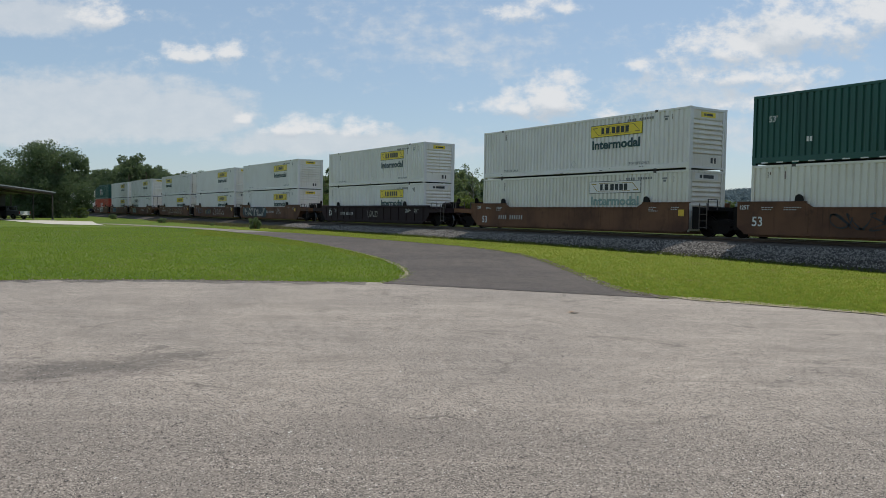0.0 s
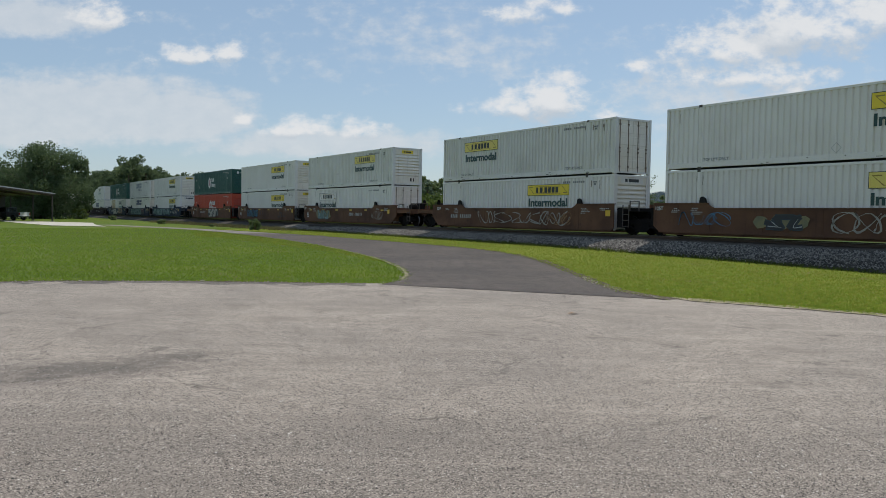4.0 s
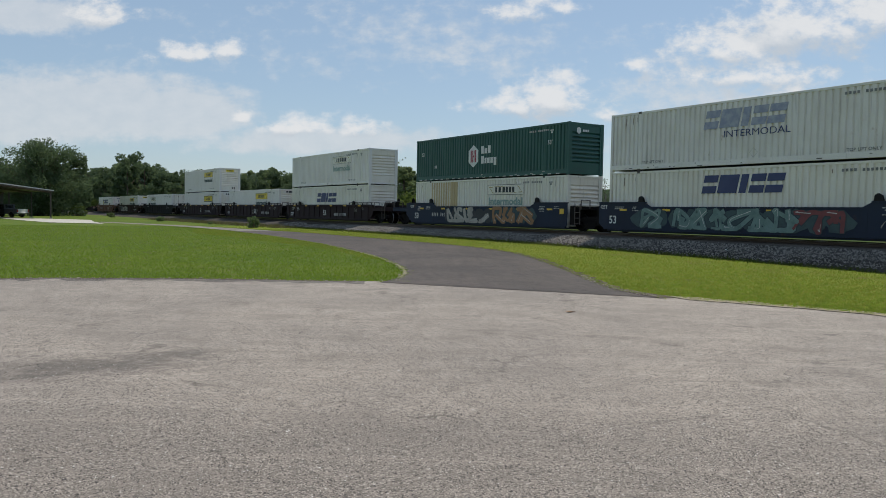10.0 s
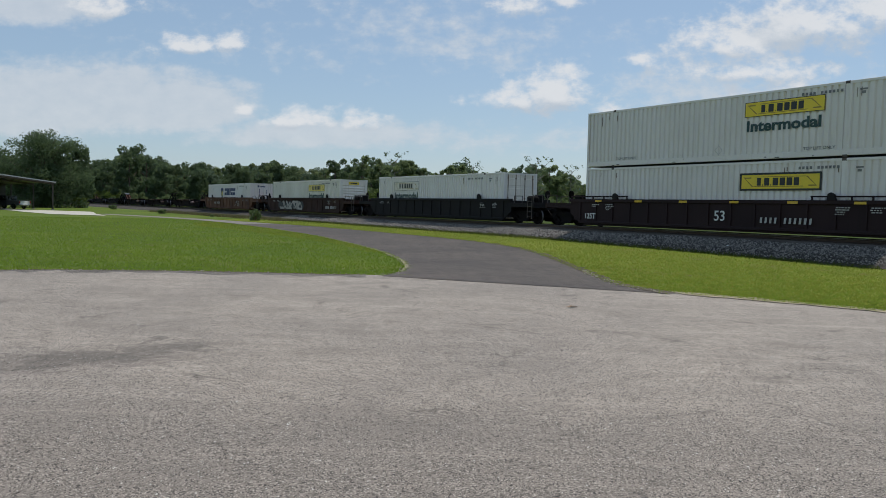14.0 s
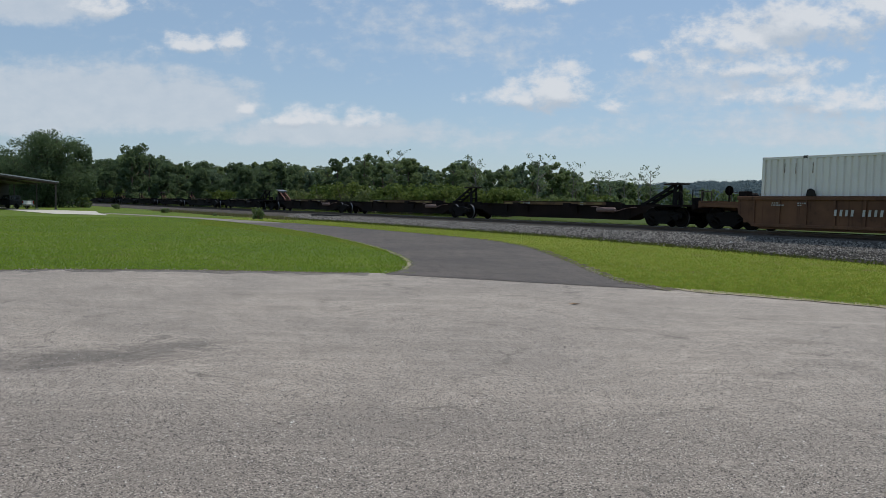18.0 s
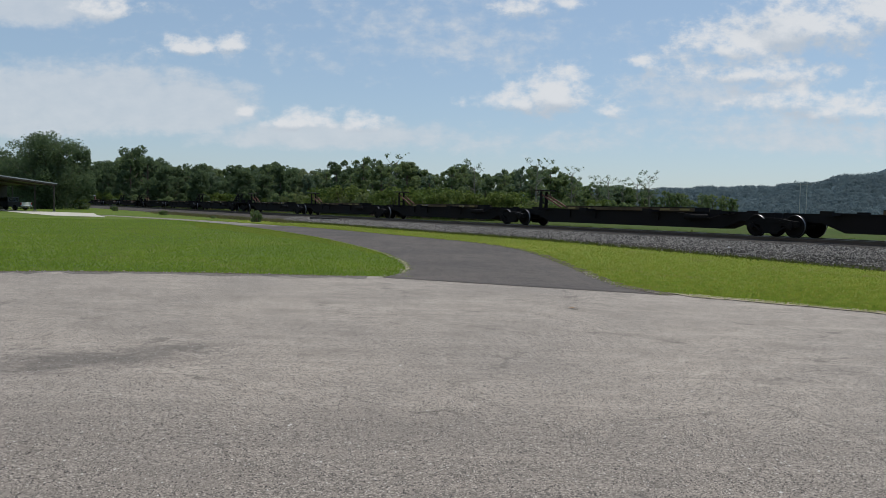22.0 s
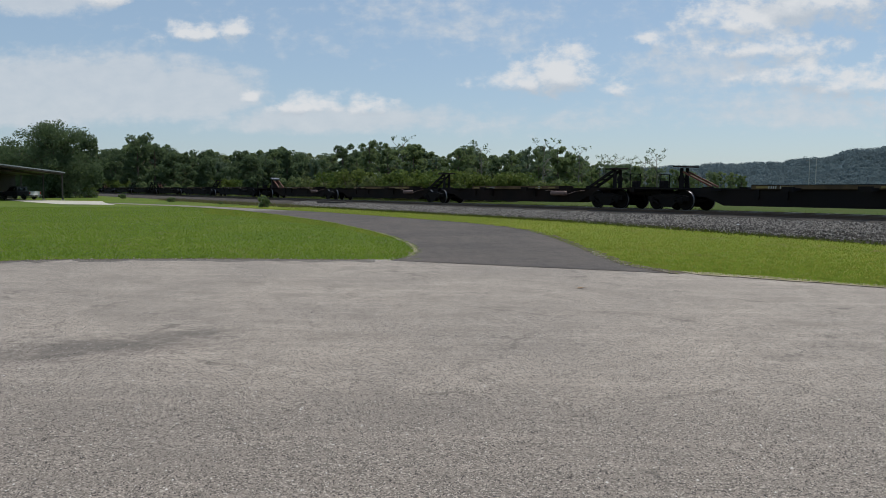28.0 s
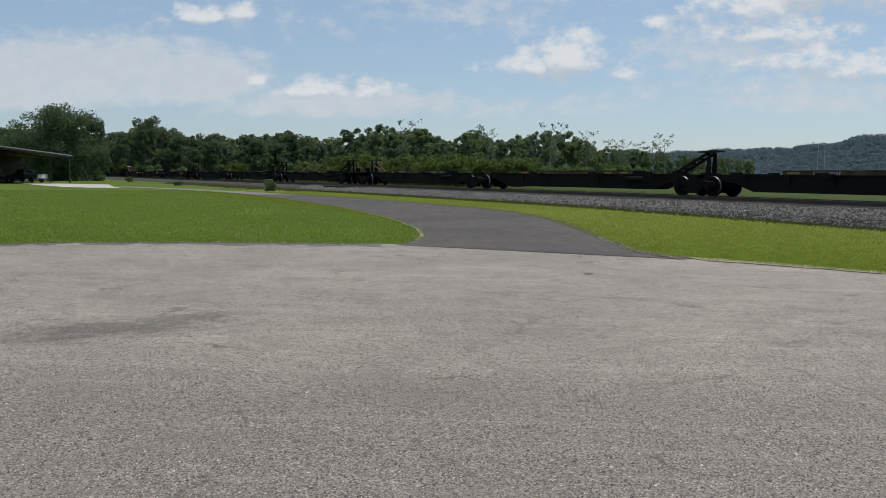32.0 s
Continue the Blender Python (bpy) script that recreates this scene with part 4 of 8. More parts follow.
def sign_hauler(box, x, z, film="yellow", ink="ink_green", word=True, rim=False):
    """The hauler's sign: a film panel with plain bars in place of its name, and the word below."""
    p = part("sign_panel", cached(("panel", film, rim), lambda: Geo().box(0, 3.6, -0.003, 0.003, 0, 0.62).mesh("sign_panel", M[film])), box, {"yellow": "yellow sign panel with black bars", "gold": "faded yellow sign panel with black bars", "white": "white sign panel with black bars", "cream": "pale sign panel with black bars"}[film], pose(x, FACE, z))
    bars = [(0.78, 0.97, 0.15, 0.47), (1.03, 1.07, 0.15, 0.2), (1.12, 1.36, 0.15, 0.47), (1.42, 1.46, 0.15, 0.2), (1.52, 1.77, 0.15, 0.47), (1.84, 2.08, 0.15, 0.47), (2.15, 2.4, 0.15, 0.47), (2.47, 2.7, 0.15, 0.47)]
    part("name_mark", blocks("name_bars", bars, M["black"]), p, at=pose(0, -0.007, 0))
    wide_rim = [(-0.06, 3.66, -0.06, 0.02), (-0.06, 3.66, 0.6, 0.68), (-0.06, 0.03, 0.02, 0.6), (3.57, 3.66, 0.02, 0.6)]
    edge = wide_rim if rim else [(0, 3.6, 0, 0.025), (0, 3.6, 0.595, 0.62), (0, 0.025, 0.025, 0.595), (3.575, 3.6, 0.025, 0.595)]
    part("sign_border", blocks("sign_border", edge, M["black"]), p, at=pose(0, -0.006, 0))
    part("sign_arrow", cached(("sign_arrow", film), lambda: Geo().add([(0.12, 0, 0.5), (0.5, 0, 0.5), (0.5, 0, 0.45), (0.2, 0, 0.45), (0.62, 0, 0.1), (0.54, 0, 0.1), (3.48, 0, 0.12), (3.1, 0, 0.12), (3.1, 0, 0.17), (3.4, 0, 0.17), (2.98, 0, 0.52), (3.06, 0, 0.52), (0.62, 0, 0.1), (2.9, 0, 0.1), (2.9, 0, 0.125), (0.62, 0, 0.125), (0.7, 0, 0.5), (2.98, 0, 0.5), (2.98, 0, 0.525), (0.7, 0, 0.525)], [(3, 2, 1, 0), (0, 5, 4, 3), (6, 7, 8, 9), (9, 10, 11, 6), (12, 13, 14, 15), (16, 17, 18, 19)]).mesh("sign_arrow", M["sign_brown"], False)), p, at=pose(0, -0.005, 0))
    if word:
        part("lettering", lettering("Intermodal", 0.62, M[ink], 0.022, 3.35), box, "dark green word Intermodal" if ink == "ink_green" else "faded green word Intermodal", pose(x + 0.12, FACE - 0.002, z - 0.6))


def sign_slanted(box, x, z, ink="ink_blue", small=""):
    """Five slanted plain bars in place of a carrier's name."""
    bars = []
    for a, w in ((0.0, 0.75), (0.83, 1.0), (1.93, 0.36), (2.43, 0.7), (3.2, 0.8)):
        bars += [(a, a + w, 0.48, 0.8), (a, a + w, 0.0, 0.32)] if w < 0.9 and w > 0.5 else [(a, a + w, 0.0, 0.8)]
    part("name_mark", blocks("slanted_bars", bars, M[ink], 0.22), box, "slanted navy bars" if ink == "ink_blue" else "faded slanted grey-blue bars", pose(x, FACE, z))
    if small:
        part("lettering", lettering(small, 0.42, M["ink_blue"], 0.0, 3.2), box, "navy capitals " + small, pose(x + 1.1, FACE, z - 0.42))


def sign_shield(box, x, z):
    part("shield", cached("shield", lambda: Geo().add([(0, 0, 0.75), (0.2, 0, 0.0), (0.55, 0, -0.45), (0.9, 0, 0.0), (1.1, 0, 0.75), (0.55, 0, 0.9)], [(0, 1, 2, 3, 4, 5)]).mesh("shield", M["ink_blue"], False)), box, "navy shield", pose(x, FACE, z))
    part("shield_flash", cached("shield_flash", lambda: Geo().add([(0.45, 0, -0.2), (0.75, 0, 0.05), (0.9, 0, 0.6), (0.6, 0, 0.3), (0.62, 0, 0.7), (0.3, 0, 0.2)], [(0, 1, 2, 3, 4, 5)]).mesh("shield_flash", M["gold"], False)), box, at=pose(x, FACE - 0.003, z))
    sign_slanted(box, x + 1.5, z)
    part("name_mark", blocks("small_bars", [(k * 0.42, k * 0.42 + 0.26, 0, 0.22) for k in range(10)], M["ink_blue"]), box, at=pose(x + 1.45, FACE, z - 0.45))


def sign_hexagon(box, x, z, ghost=False):
    """A white six-sided badge with an inner mark, and plain bars in place of the owner's name."""
    hexa = [(0.62 * math.sin(math.pi * k / 3), 0.72 * math.cos(math.pi * k / 3)) for k in range(6)]
    part("badge", cached("badge", lambda: Geo().add([(a, 0, b) for a, b in reversed(hexa)], [tuple(range(6))]).mesh("badge", M["letter_white"], False)), box, "white six-sided badge", pose(x, FACE, z))
    mark = M["red"] if ghost else M["logo_red"]
    part("badge_mark", blocks("badge_mark", [(-0.3, -0.18, -0.38, 0.38), (-0.12, -0.04, -0.38, 0.38), (0.04, 0.12, -0.38, 0.38), (0.18, 0.3, -0.38, 0.38), (-0.12, 0.12, -0.06, 0.06)], mark), box, at=pose(x, FACE - 0.004, z))
    rows = [(0.0, 0.28, 0.12, 0.6), (0.36, 0.64, 0.12, 0.45), (0.72, 1.0, 0.12, 0.6), (0.0, 0.3, -0.5, -0.03), (0.38, 0.58, -0.5, -0.15), (0.66, 0.92, -0.5, -0.15), (1.0, 1.26, -0.5, -0.15), (1.34, 1.62, -0.65, -0.15)]
    part("name_mark", blocks("owner_bars", rows, M["letter_white"]), box, "white bars", pose(x + 0.85, FACE, z))


def shipping_container(s, z, key, signs=(), end="rib", label="", group="containers on the train"):
    """A 53-foot container; its leading top edge is at s along the train."""
    h = WIDE / 2
    me = container_meshes(key)
    box = thing("shipping_container", label, "container", group=group)
    part("frame", me["frame"], box)
    part("side_panel", me["near"], box)
    part("side_panel", me["far"], box)
    part("roof", me["roof"], box)
    part("floor", me["floor"], box)
    ahead, behind = pose(0, 0, 0), pose(-LONG, 0, 0, 0, 0, 180)
    if end == "plain":
        part("end_panel", cached(("plain_end", key), lambda: corrugated(-h + 0.25, h - 0.25, 0.16, TALL - 0.13, 0.03, -1, M[key])), box, "corrugated front end", pose(0, 0, 0, 0, 0, 90))
        for rects, yy, zz in (([(0, 0.55, 0, 0.12), (-0.3, -0.1, -0.02, 0.2)], -0.15, 2.45), ([(0, 0.09, 0.0, 0.16), (0, 0.09, 0.24, 0.4), (0, 0.09, 0.48, 0.64), (0, 0.09, 0.72, 0.88)], -0.3, 1.35), ([(0, 0.07, 0.18 * k, 0.18 * k + 0.12) for k in range(9)], 0.55, 0.6), ([(0, 0.14, 0, 0.26), (0.2, 0.34, 0, 0.26), (0.4, 0.46, 0, 0.26)], -0.25, 0.45)):
            part("code_mark", blocks("end_marks", rects, M["ink_blue"]), box, at=pose(-0.022, yy, zz, 0, 0, 90))
    else:
        part("end_panel", me["end"], box, at=ahead if end == "rib" else behind)
    for leaf in ("door_a", "door_b"):
        part("door", me[leaf], box, "flat cargo door", ahead if end == "door" else behind)
    for y in (-0.95, -0.35, 0.35, 0.95):
        part("locking_bar", me["bar"], box, at=pose(0, y, 0) if end == "door" else pose(-LONG, y, 0, 0, 0, 180))
    for x in (-0.09, -LONG + 0.09, -2.03, -14.22):
        for zz in (0.06, TALL - 0.06):
            cast = me["cast" if x in (-2.03, -14.22) else "cast_end"]
            part("corner_casting", cast, box, at=pose(x, -h + 0.078, zz))
            part("corner_casting", cast, box, at=pose(x, h - 0.078, zz, 0, 0, 180))
    light = key in ("green", "red")
    ink = M["letter_white"] if light else M["ink_dim"]
    part("code_mark", blocks("code_bars", [(k * 0.16, k * 0.16 + 0.1, 0, 0.11) for k in (0, 1, 2, 3, 5, 6, 7, 8, 9, 10)], M["letter_worn"] if light else ink), box, at=pose(-3.9 if not light else -3.4, FACE - 0.002, 2.5))
    part("code_mark", blocks("code_marks", [(0, 0.3, 0.14, 0.2), (0.06, 0.22, 0, 0.1)], ink), box, at=pose(-1.55, FACE - 0.002, 2.35))
    if light:
        part("lettering", lettering("53'", 0.34, ink, 0.004), box, "white 53' mark", pose(-15.4, FACE, 1.75))
        part("lettering", lettering("53'", 0.34, ink, 0.004), box, "white 53' mark", pose(-1.75, FACE, 1.75))
        if key == "green":
            for k in range(22):
                part("reflector", cached("white_dash", lambda: Geo().box(0, 0.3, -0.003, 0.003, 0, 0.05).mesh("reflector", M["letter_white"])), box, "white reflector dash", pose(-15.7 + k * 0.7, FACE, 0.06))
            part("badge", cached("small_badge", lambda: Geo().add([(0, 0.17 * math.sin(math.pi * k / 3), 0.2 * math.cos(math.pi * k / 3)) for k in range(6)], [tuple(range(6))]).mesh("badge", M["letter_white"], True)), box, "small white six-sided badge", pose(-0.03, -0.55, 2.45))
            part("code_mark", blocks("end_words", [(0, 0.12, 0, 0.12), (0.16, 0.28, 0, 0.12), (0.32, 0.44, 0, 0.12)], ink), box, at=pose(-0.03, -0.25, 2.4, 0, 0, 90))
        part("code_mark", blocks("code_small", [(0, 0.09, 0, 0.2), (0.13, 0.24, 0, 0.2)], ink), box, at=pose(-13.7, FACE, 0.85))
    else:
        part("lettering", lettering("TOP LIFT ONLY", 0.17, ink, 0.003, 1.35), box, "black words TOP LIFT ONLY", pose(-3.75, FACE, 0.36))
        part("lettering", lettering("TOP LIFT ONLY", 0.17, ink, 0.003, 1.35), box, "black words TOP LIFT ONLY", pose(-14.0, FACE, 0.36))
        part("placard_holder", blocks("placard", [(0, 0.02, 0, 0.3), (0.28, 0.3, 0, 0.3), (0.02, 0.28, 0, 0.02), (0.02, 0.28, 0.28, 0.3)], M["ink_faint"]), box, at=pose(-8.0, FACE, 0.55, 0, 45, 0))
        films = [a[3] for a in signs if a[0] == "hauler" and len(a) > 3]
        if end == "rib" and films and films[0] != "cream":
            pale = films[0] == "white" or z < 1 and int(-s) % 2 == 0
            wide, tall = (0.8, 0.3) if pale else (0.5, 0.24)
            sign = part("end_sign", cached(("end_sign", pale), lambda: Geo().box(0.0, 0.006, -wide, wide, 0, tall).mesh("end_sign", M["white" if pale else "yellow"])), box, "white end sign with black bars" if pale else "small yellow end sign", pose(-0.045, 0, 2.44))
            part("name_mark", cached(("end_name", pale), lambda: Geo().box(0.0, 0.003, -wide * 0.62, -wide * 0.4, 0.07, tall - 0.07).box(0.0, 0.003, -wide * 0.3, wide * 0.62, 0.07, tall - 0.07).mesh("name_bars", M["black"])), sign, at=pose(0.007, 0, 0))
            part("code_mark", cached("end_bars", lambda: Geo().box(0.0, 0.004, 0.25, 0.4, -1.95, -1.7).box(0.0, 0.004, 0.5, 0.62, -1.95, -1.7).mesh("end_bars", M["casting"])), box, at=pose(-0.05, 0, 2.28))
    # dark slots and scuffs along the bottom rail, worn tie-down marks below the top rail
    scuff = random.Random(int(-s * 10) + int(z * 7))
    rects = []
    for _ in range(20 if key == "white_rust" else 7):
        x0 = scuff.uniform(-15.6, -0.6)
        z0 = scuff.choice((0.1, 0.13, 0.22))
        rects.append((x0, x0 + scuff.choice((0.06, 0.1, 0.22)), z0, z0 + scuff.uniform(0.025, 0.045)))
    part("code_mark", blocks("rail_slots", sorted(rects), M["letter_worn" if light else "slot"]), box, "dark scuffs on the bottom rail", pose(0, -h - 0.004, 0))
    drips = [(x0, x0 + scuff.uniform(0.02, 0.05), z0 - scuff.uniform(0.1, 0.5), z0) for x0, z0 in [(scuff.choice((-0.9, -1.5, -2.2, -4.4, -13.9, -14.5, -15.2)) + scuff.uniform(-0.2, 0.2), 2.6) for _ in range(5)]]
    if not light:
        part("code_mark", blocks("rust_drips", sorted(drips), M["bar_rust"]), box, "rust drips below the top rail", pose(0, FACE + 0.003, 0))
    for kind, *a in signs:
        if kind == "patch":
            part("repair_panel", cached("repair_panel", lambda: corrugated(-14.14, -10.9, 0.32, TALL - 0.13, -h - 0.004, -1, M["tan"])), box, "tan replacement side panel")
            continue
        {"hauler": sign_hauler, "slanted": sign_slanted, "shield": sign_shield, "hexagon": sign_hexagon}[kind](box, *a)
    carried_by_train(box, s, z)
    return box


# ---- bogies ----


def bogie_meshes(r, base):
    """Cast side frame, wheel with its axle end, and bolster of a two-axle bogie."""
    b = base / 2

    def side():
        g = Geo()
        top = [(-b - 0.32, r - 0.02), (-b - 0.3, r + 0.2), (-b - 0.05, r + 0.22), (-0.45, r + 0.3), (0.45, r + 0.3), (b + 0.05, r + 0.22), (b + 0.3, r + 0.2), (b + 0.32, r - 0.02),
               (b + 0.12, r - 0.04), (b - 0.1, r + 0.05), (0.5, r + 0.02), (0.42, r - 0.24), (-0.42, r - 0.24), (-0.5, r + 0.02), (-b + 0.1, r + 0.05), (-b - 0.12, r - 0.04)]
        g.prism_y(top, -0.09, 0.09)
        g.prism_y([(-0.42, r - 0.24), (0.42, r - 0.24), (0.34, r - 0.32), (-0.34, r - 0.32)], -0.13, 0.13)
        for x in (-0.24, 0.0, 0.24):
            g.cyl_z(x, 0, r - 0.24, r + 0.05, 0.075, None, 10)
        g.prism_y([(-b + 0.2, r + 0.17), (-0.4, r + 0.24), (0.4, r + 0.24), (b - 0.2, r + 0.17), (0.44, r + 0.12), (-0.44, r + 0.12)], -0.13, 0.0)
        for x in (-b, b):
            g.lathe_y([(0.15, -0.17), (0.15, 0.1), (0.1, 0.12)], x, r, 12)
            g.lathe_y([(0.06, -0.2), (0.09, -0.19), (0.09, -0.16)], x, r, 10)
            g.box(x - 0.2, x + 0.2, -0.12, 0.12, r + 0.14, r + 0.2)
        g.bar((-b, -0.13, r + 0.08), (-0.42, -0.13, r - 0.2), 0.07)
        g.bar((b, -0.13, r + 0.08), (0.42, -0.13, r - 0.2), 0.07)
        return g.mesh("side_frame", M["truck_iron"])

    def wheel():
        me = Geo().lathe_y([(0.09, -0.17), (0.12, -0.07), (r * 0.78, -0.03), (r * 0.86, -0.065), (r - 0.012, -0.06), (r, -0.045), (r, 0.05), (r + 0.028, 0.065), (r + 0.025, 0.09), (r * 0.86, 0.09), (0.13, 0.06), (0.1, 0.1)], 0, 0, 32).mesh("wheel", M["wheel_steel"])
        me.materials.append(M["tread"])
        for p in me.polygons:
            p.use_smooth = True
            if len(p.vertices) == 4 and all(r - 0.005 < math.hypot(me.vertices[i].co.x, me.vertices[i].co.z) < r + 0.01 for i in p.vertices):
                p.material_index = 1
        return me

    def axle():
        return Geo().lathe_y([(0.085, -0.75), (0.085, 0.75)], 0, 0, 12).mesh("axle", M["truck_iron"])

    def bolster():
        return Geo().box(-0.26, 0.26, -1.0, 1.0, r - 0.02, r + 0.26, 0.03).box(-0.5, 0.5, -0.75, 0.75, r + 0.26, r + 0.34, 0.02).mesh("bolster", M["truck_iron"])

    return [cached((n, r, base), f) for n, f in (("side_frame", side), ("wheel", wheel), ("axle", axle), ("bolster", bolster))]


WHEELS = []


def bogie(car, x, r=0.46, base=1.8):
    side, wheel, axle, bol = bogie_meshes(r, base)
    b = part("bogie", bol, car, "grimy black two-axle bogie", pose(x, 0, 0))
    for y in (-0.98, 0.98):
        part("side_frame", side, b, at=pose(0, y, 0))
    for a in (-base / 2, base / 2):
        part("axle", axle, b, at=pose(a, 0, r))
        WHEELS.append((part("wheel", wheel, b, at=pose(a, -0.74, r)), r, base))
        WHEELS.append((part("wheel", wheel, b, at=pose(a, 0.74, r, 0, 0, 180)), r, base))
    return b


# ---- well cars ----


def scribble(seed, width, height, material, thick=0.09, n=6):
    """Loose spray-paint strokes in the x-z plane."""

    def make():
        rng = random.Random(seed)
        g = Geo()
        for k in range(n):
            cx = width * (k + 0.5) / n
            a0 = rng.uniform(0, 6.28)
            w, hh = width / n * rng.uniform(0.45, 0.75), height * rng.uniform(0.32, 0.48)
            f1, f2 = rng.choice((1, 2)), rng.choice((1, 2, 3))
            pts = [(cx + w * math.sin(f1 * t + a0) + rng.uniform(-0.02, 0.02), height / 2 + hh * math.sin(f2 * t * 0.9 + a0 * 1.7)) for t in [5.2 * i / 26 for i in range(27)]]
            for i in range(26):
                (x0, z0), (x1, z1) = pts[i], pts[i + 1]
                dx, dz = x1 - x0, z1 - z0
                q = math.hypot(dx, dz) or 1
                th = thick * (0.6 + 0.4 * math.sin(i * 0.7 + k))
                nx, nz = -dz / q * th, dx / q * th
                ex, ez = dx / q * th * 0.4, dz / q * th * 0.4
                yy = -0.0006 * k
                g.add([(x0 - nx - ex, yy, z0 - nz - ez), (x1 - nx + ex, yy, z1 - nz + ez), (x1 + nx + ex, yy, z1 + nz + ez), (x0 + nx - ex, yy, z0 + nz - ez)], [(0, 1, 2, 3)])
        return g.mesh("graffiti", material, False)

    return cached(("scribble", seed, width, height, material.name), make)


def sprayed_letters(seed, width, height, fill, line, n):
    """Fat interlocking sprayed shapes in four layers: a patch of ground colour, dark outlines, fills and thin bright strokes."""
    rng = random.Random(seed)
    strokes = []
    for k in range(n):
        x0, w = width * k / n, width / n * 1.1
        lean = rng.uniform(-0.2, 0.25)
        for _ in range(rng.choice((2, 3, 3))):
            pts, x, z = [], rng.uniform(0.0, 1.0), rng.choice((0.06, 0.5, 0.94))
            for _ in range(rng.choice((2, 3, 4))):
                pts.append((x, z))
                x, z = min(1.05, max(-0.05, x + rng.choice((-0.8, -0.4, 0.0, 0.4, 0.8)))), min(1.0, max(0.0, z + rng.choice((-0.9, -0.5, 0.5, 0.9))))
            pts.append((x, z))
            line_pts = [(x0 + (px + lean * (pz - 0.5)) * w, 0.09 + pz * (height - 0.18)) for px, pz in pts]
            if len(line_pts) > 2:
                line_pts = [(p[0], p[1]) for p in smooth_line(line_pts, 5)]
            strokes.append((line_pts, rng.uniform(0.085, 0.17) * min(1.0, height), rng.uniform(0.35, 1.0)))

    def band(g, pts, t0, t1, y):
        for i in range(len(pts) - 1):
            p, q = pts[i], pts[i + 1]
            dx, dz = q[0] - p[0], q[1] - p[1]
            d = math.hypot(dx, dz) or 1.0
            a, b = [t0 + (t1 - t0) * m / (len(pts) - 1) for m in (i, i + 1)]
            nx, nz, ex, ez = -dz / d, dx / d, dx / d * a * 0.5, dz / d * a * 0.5
            quad = [(p[0] - nx * a - ex, p[1] - nz * a - ez), (q[0] - nx * b + ex, q[1] - nz * b + ez), (q[0] + nx * b + ex, q[1] + nz * b + ez), (p[0] + nx * a - ex, p[1] + nz * a - ez)]
            g.add([(u, y - 0.0002 * i, min(height + 0.03, max(-0.03, v))) for u, v in quad], [(0, 1, 2, 3)])

    def layer(extra, y, thin=None):
        g = Geo()
        for k, (pts, t, end) in enumerate(strokes):
            if thin is None:
                band(g, pts, t + extra, t * end + extra, y - 0.0006 * (k % 5))
            elif k % 2 == 0:
                band(g, [(a + t * 0.35, b + t * 0.3) for a, b in pts[: max(2, len(pts) // 2)]], thin, thin * 0.5, y - 0.0006 * (k % 5))
        return g

    def patch():
        g, own = Geo(), random.Random(seed + 500)
        for k in range(n + 1):
            cx, r = width * k / n, width / n * own.uniform(0.45, 0.8)
            ring = [(cx + r * own.uniform(0.7, 1.1) * math.cos(a), height * 0.5 + height * 0.54 * own.uniform(0.75, 1.0) * math.sin(a)) for a in [2 * math.pi * i / 12 for i in range(12)]]
            g.add([(u, -0.0005 * k, min(height + 0.03, max(-0.03, v))) for u, v in ring], [tuple(range(12))])
        return g

    ground = M["graf_b" if fill.name == "silver_spray" else ("graf_y", "graf_g")[seed % 2]]
    return [cached(("spray", seed, i), f) for i, f in enumerate((
        lambda: patch().mesh("graffiti", ground, False), lambda: layer(0.045, -0.006).mesh("graffiti", line, False),
        lambda: layer(0.0, -0.012).mesh("graffiti", fill, False), lambda: layer(0.0, -0.017, 0.016).mesh("graffiti", M["graf_w"], False)))]


SIDE = 1.5          # half width over the side sills


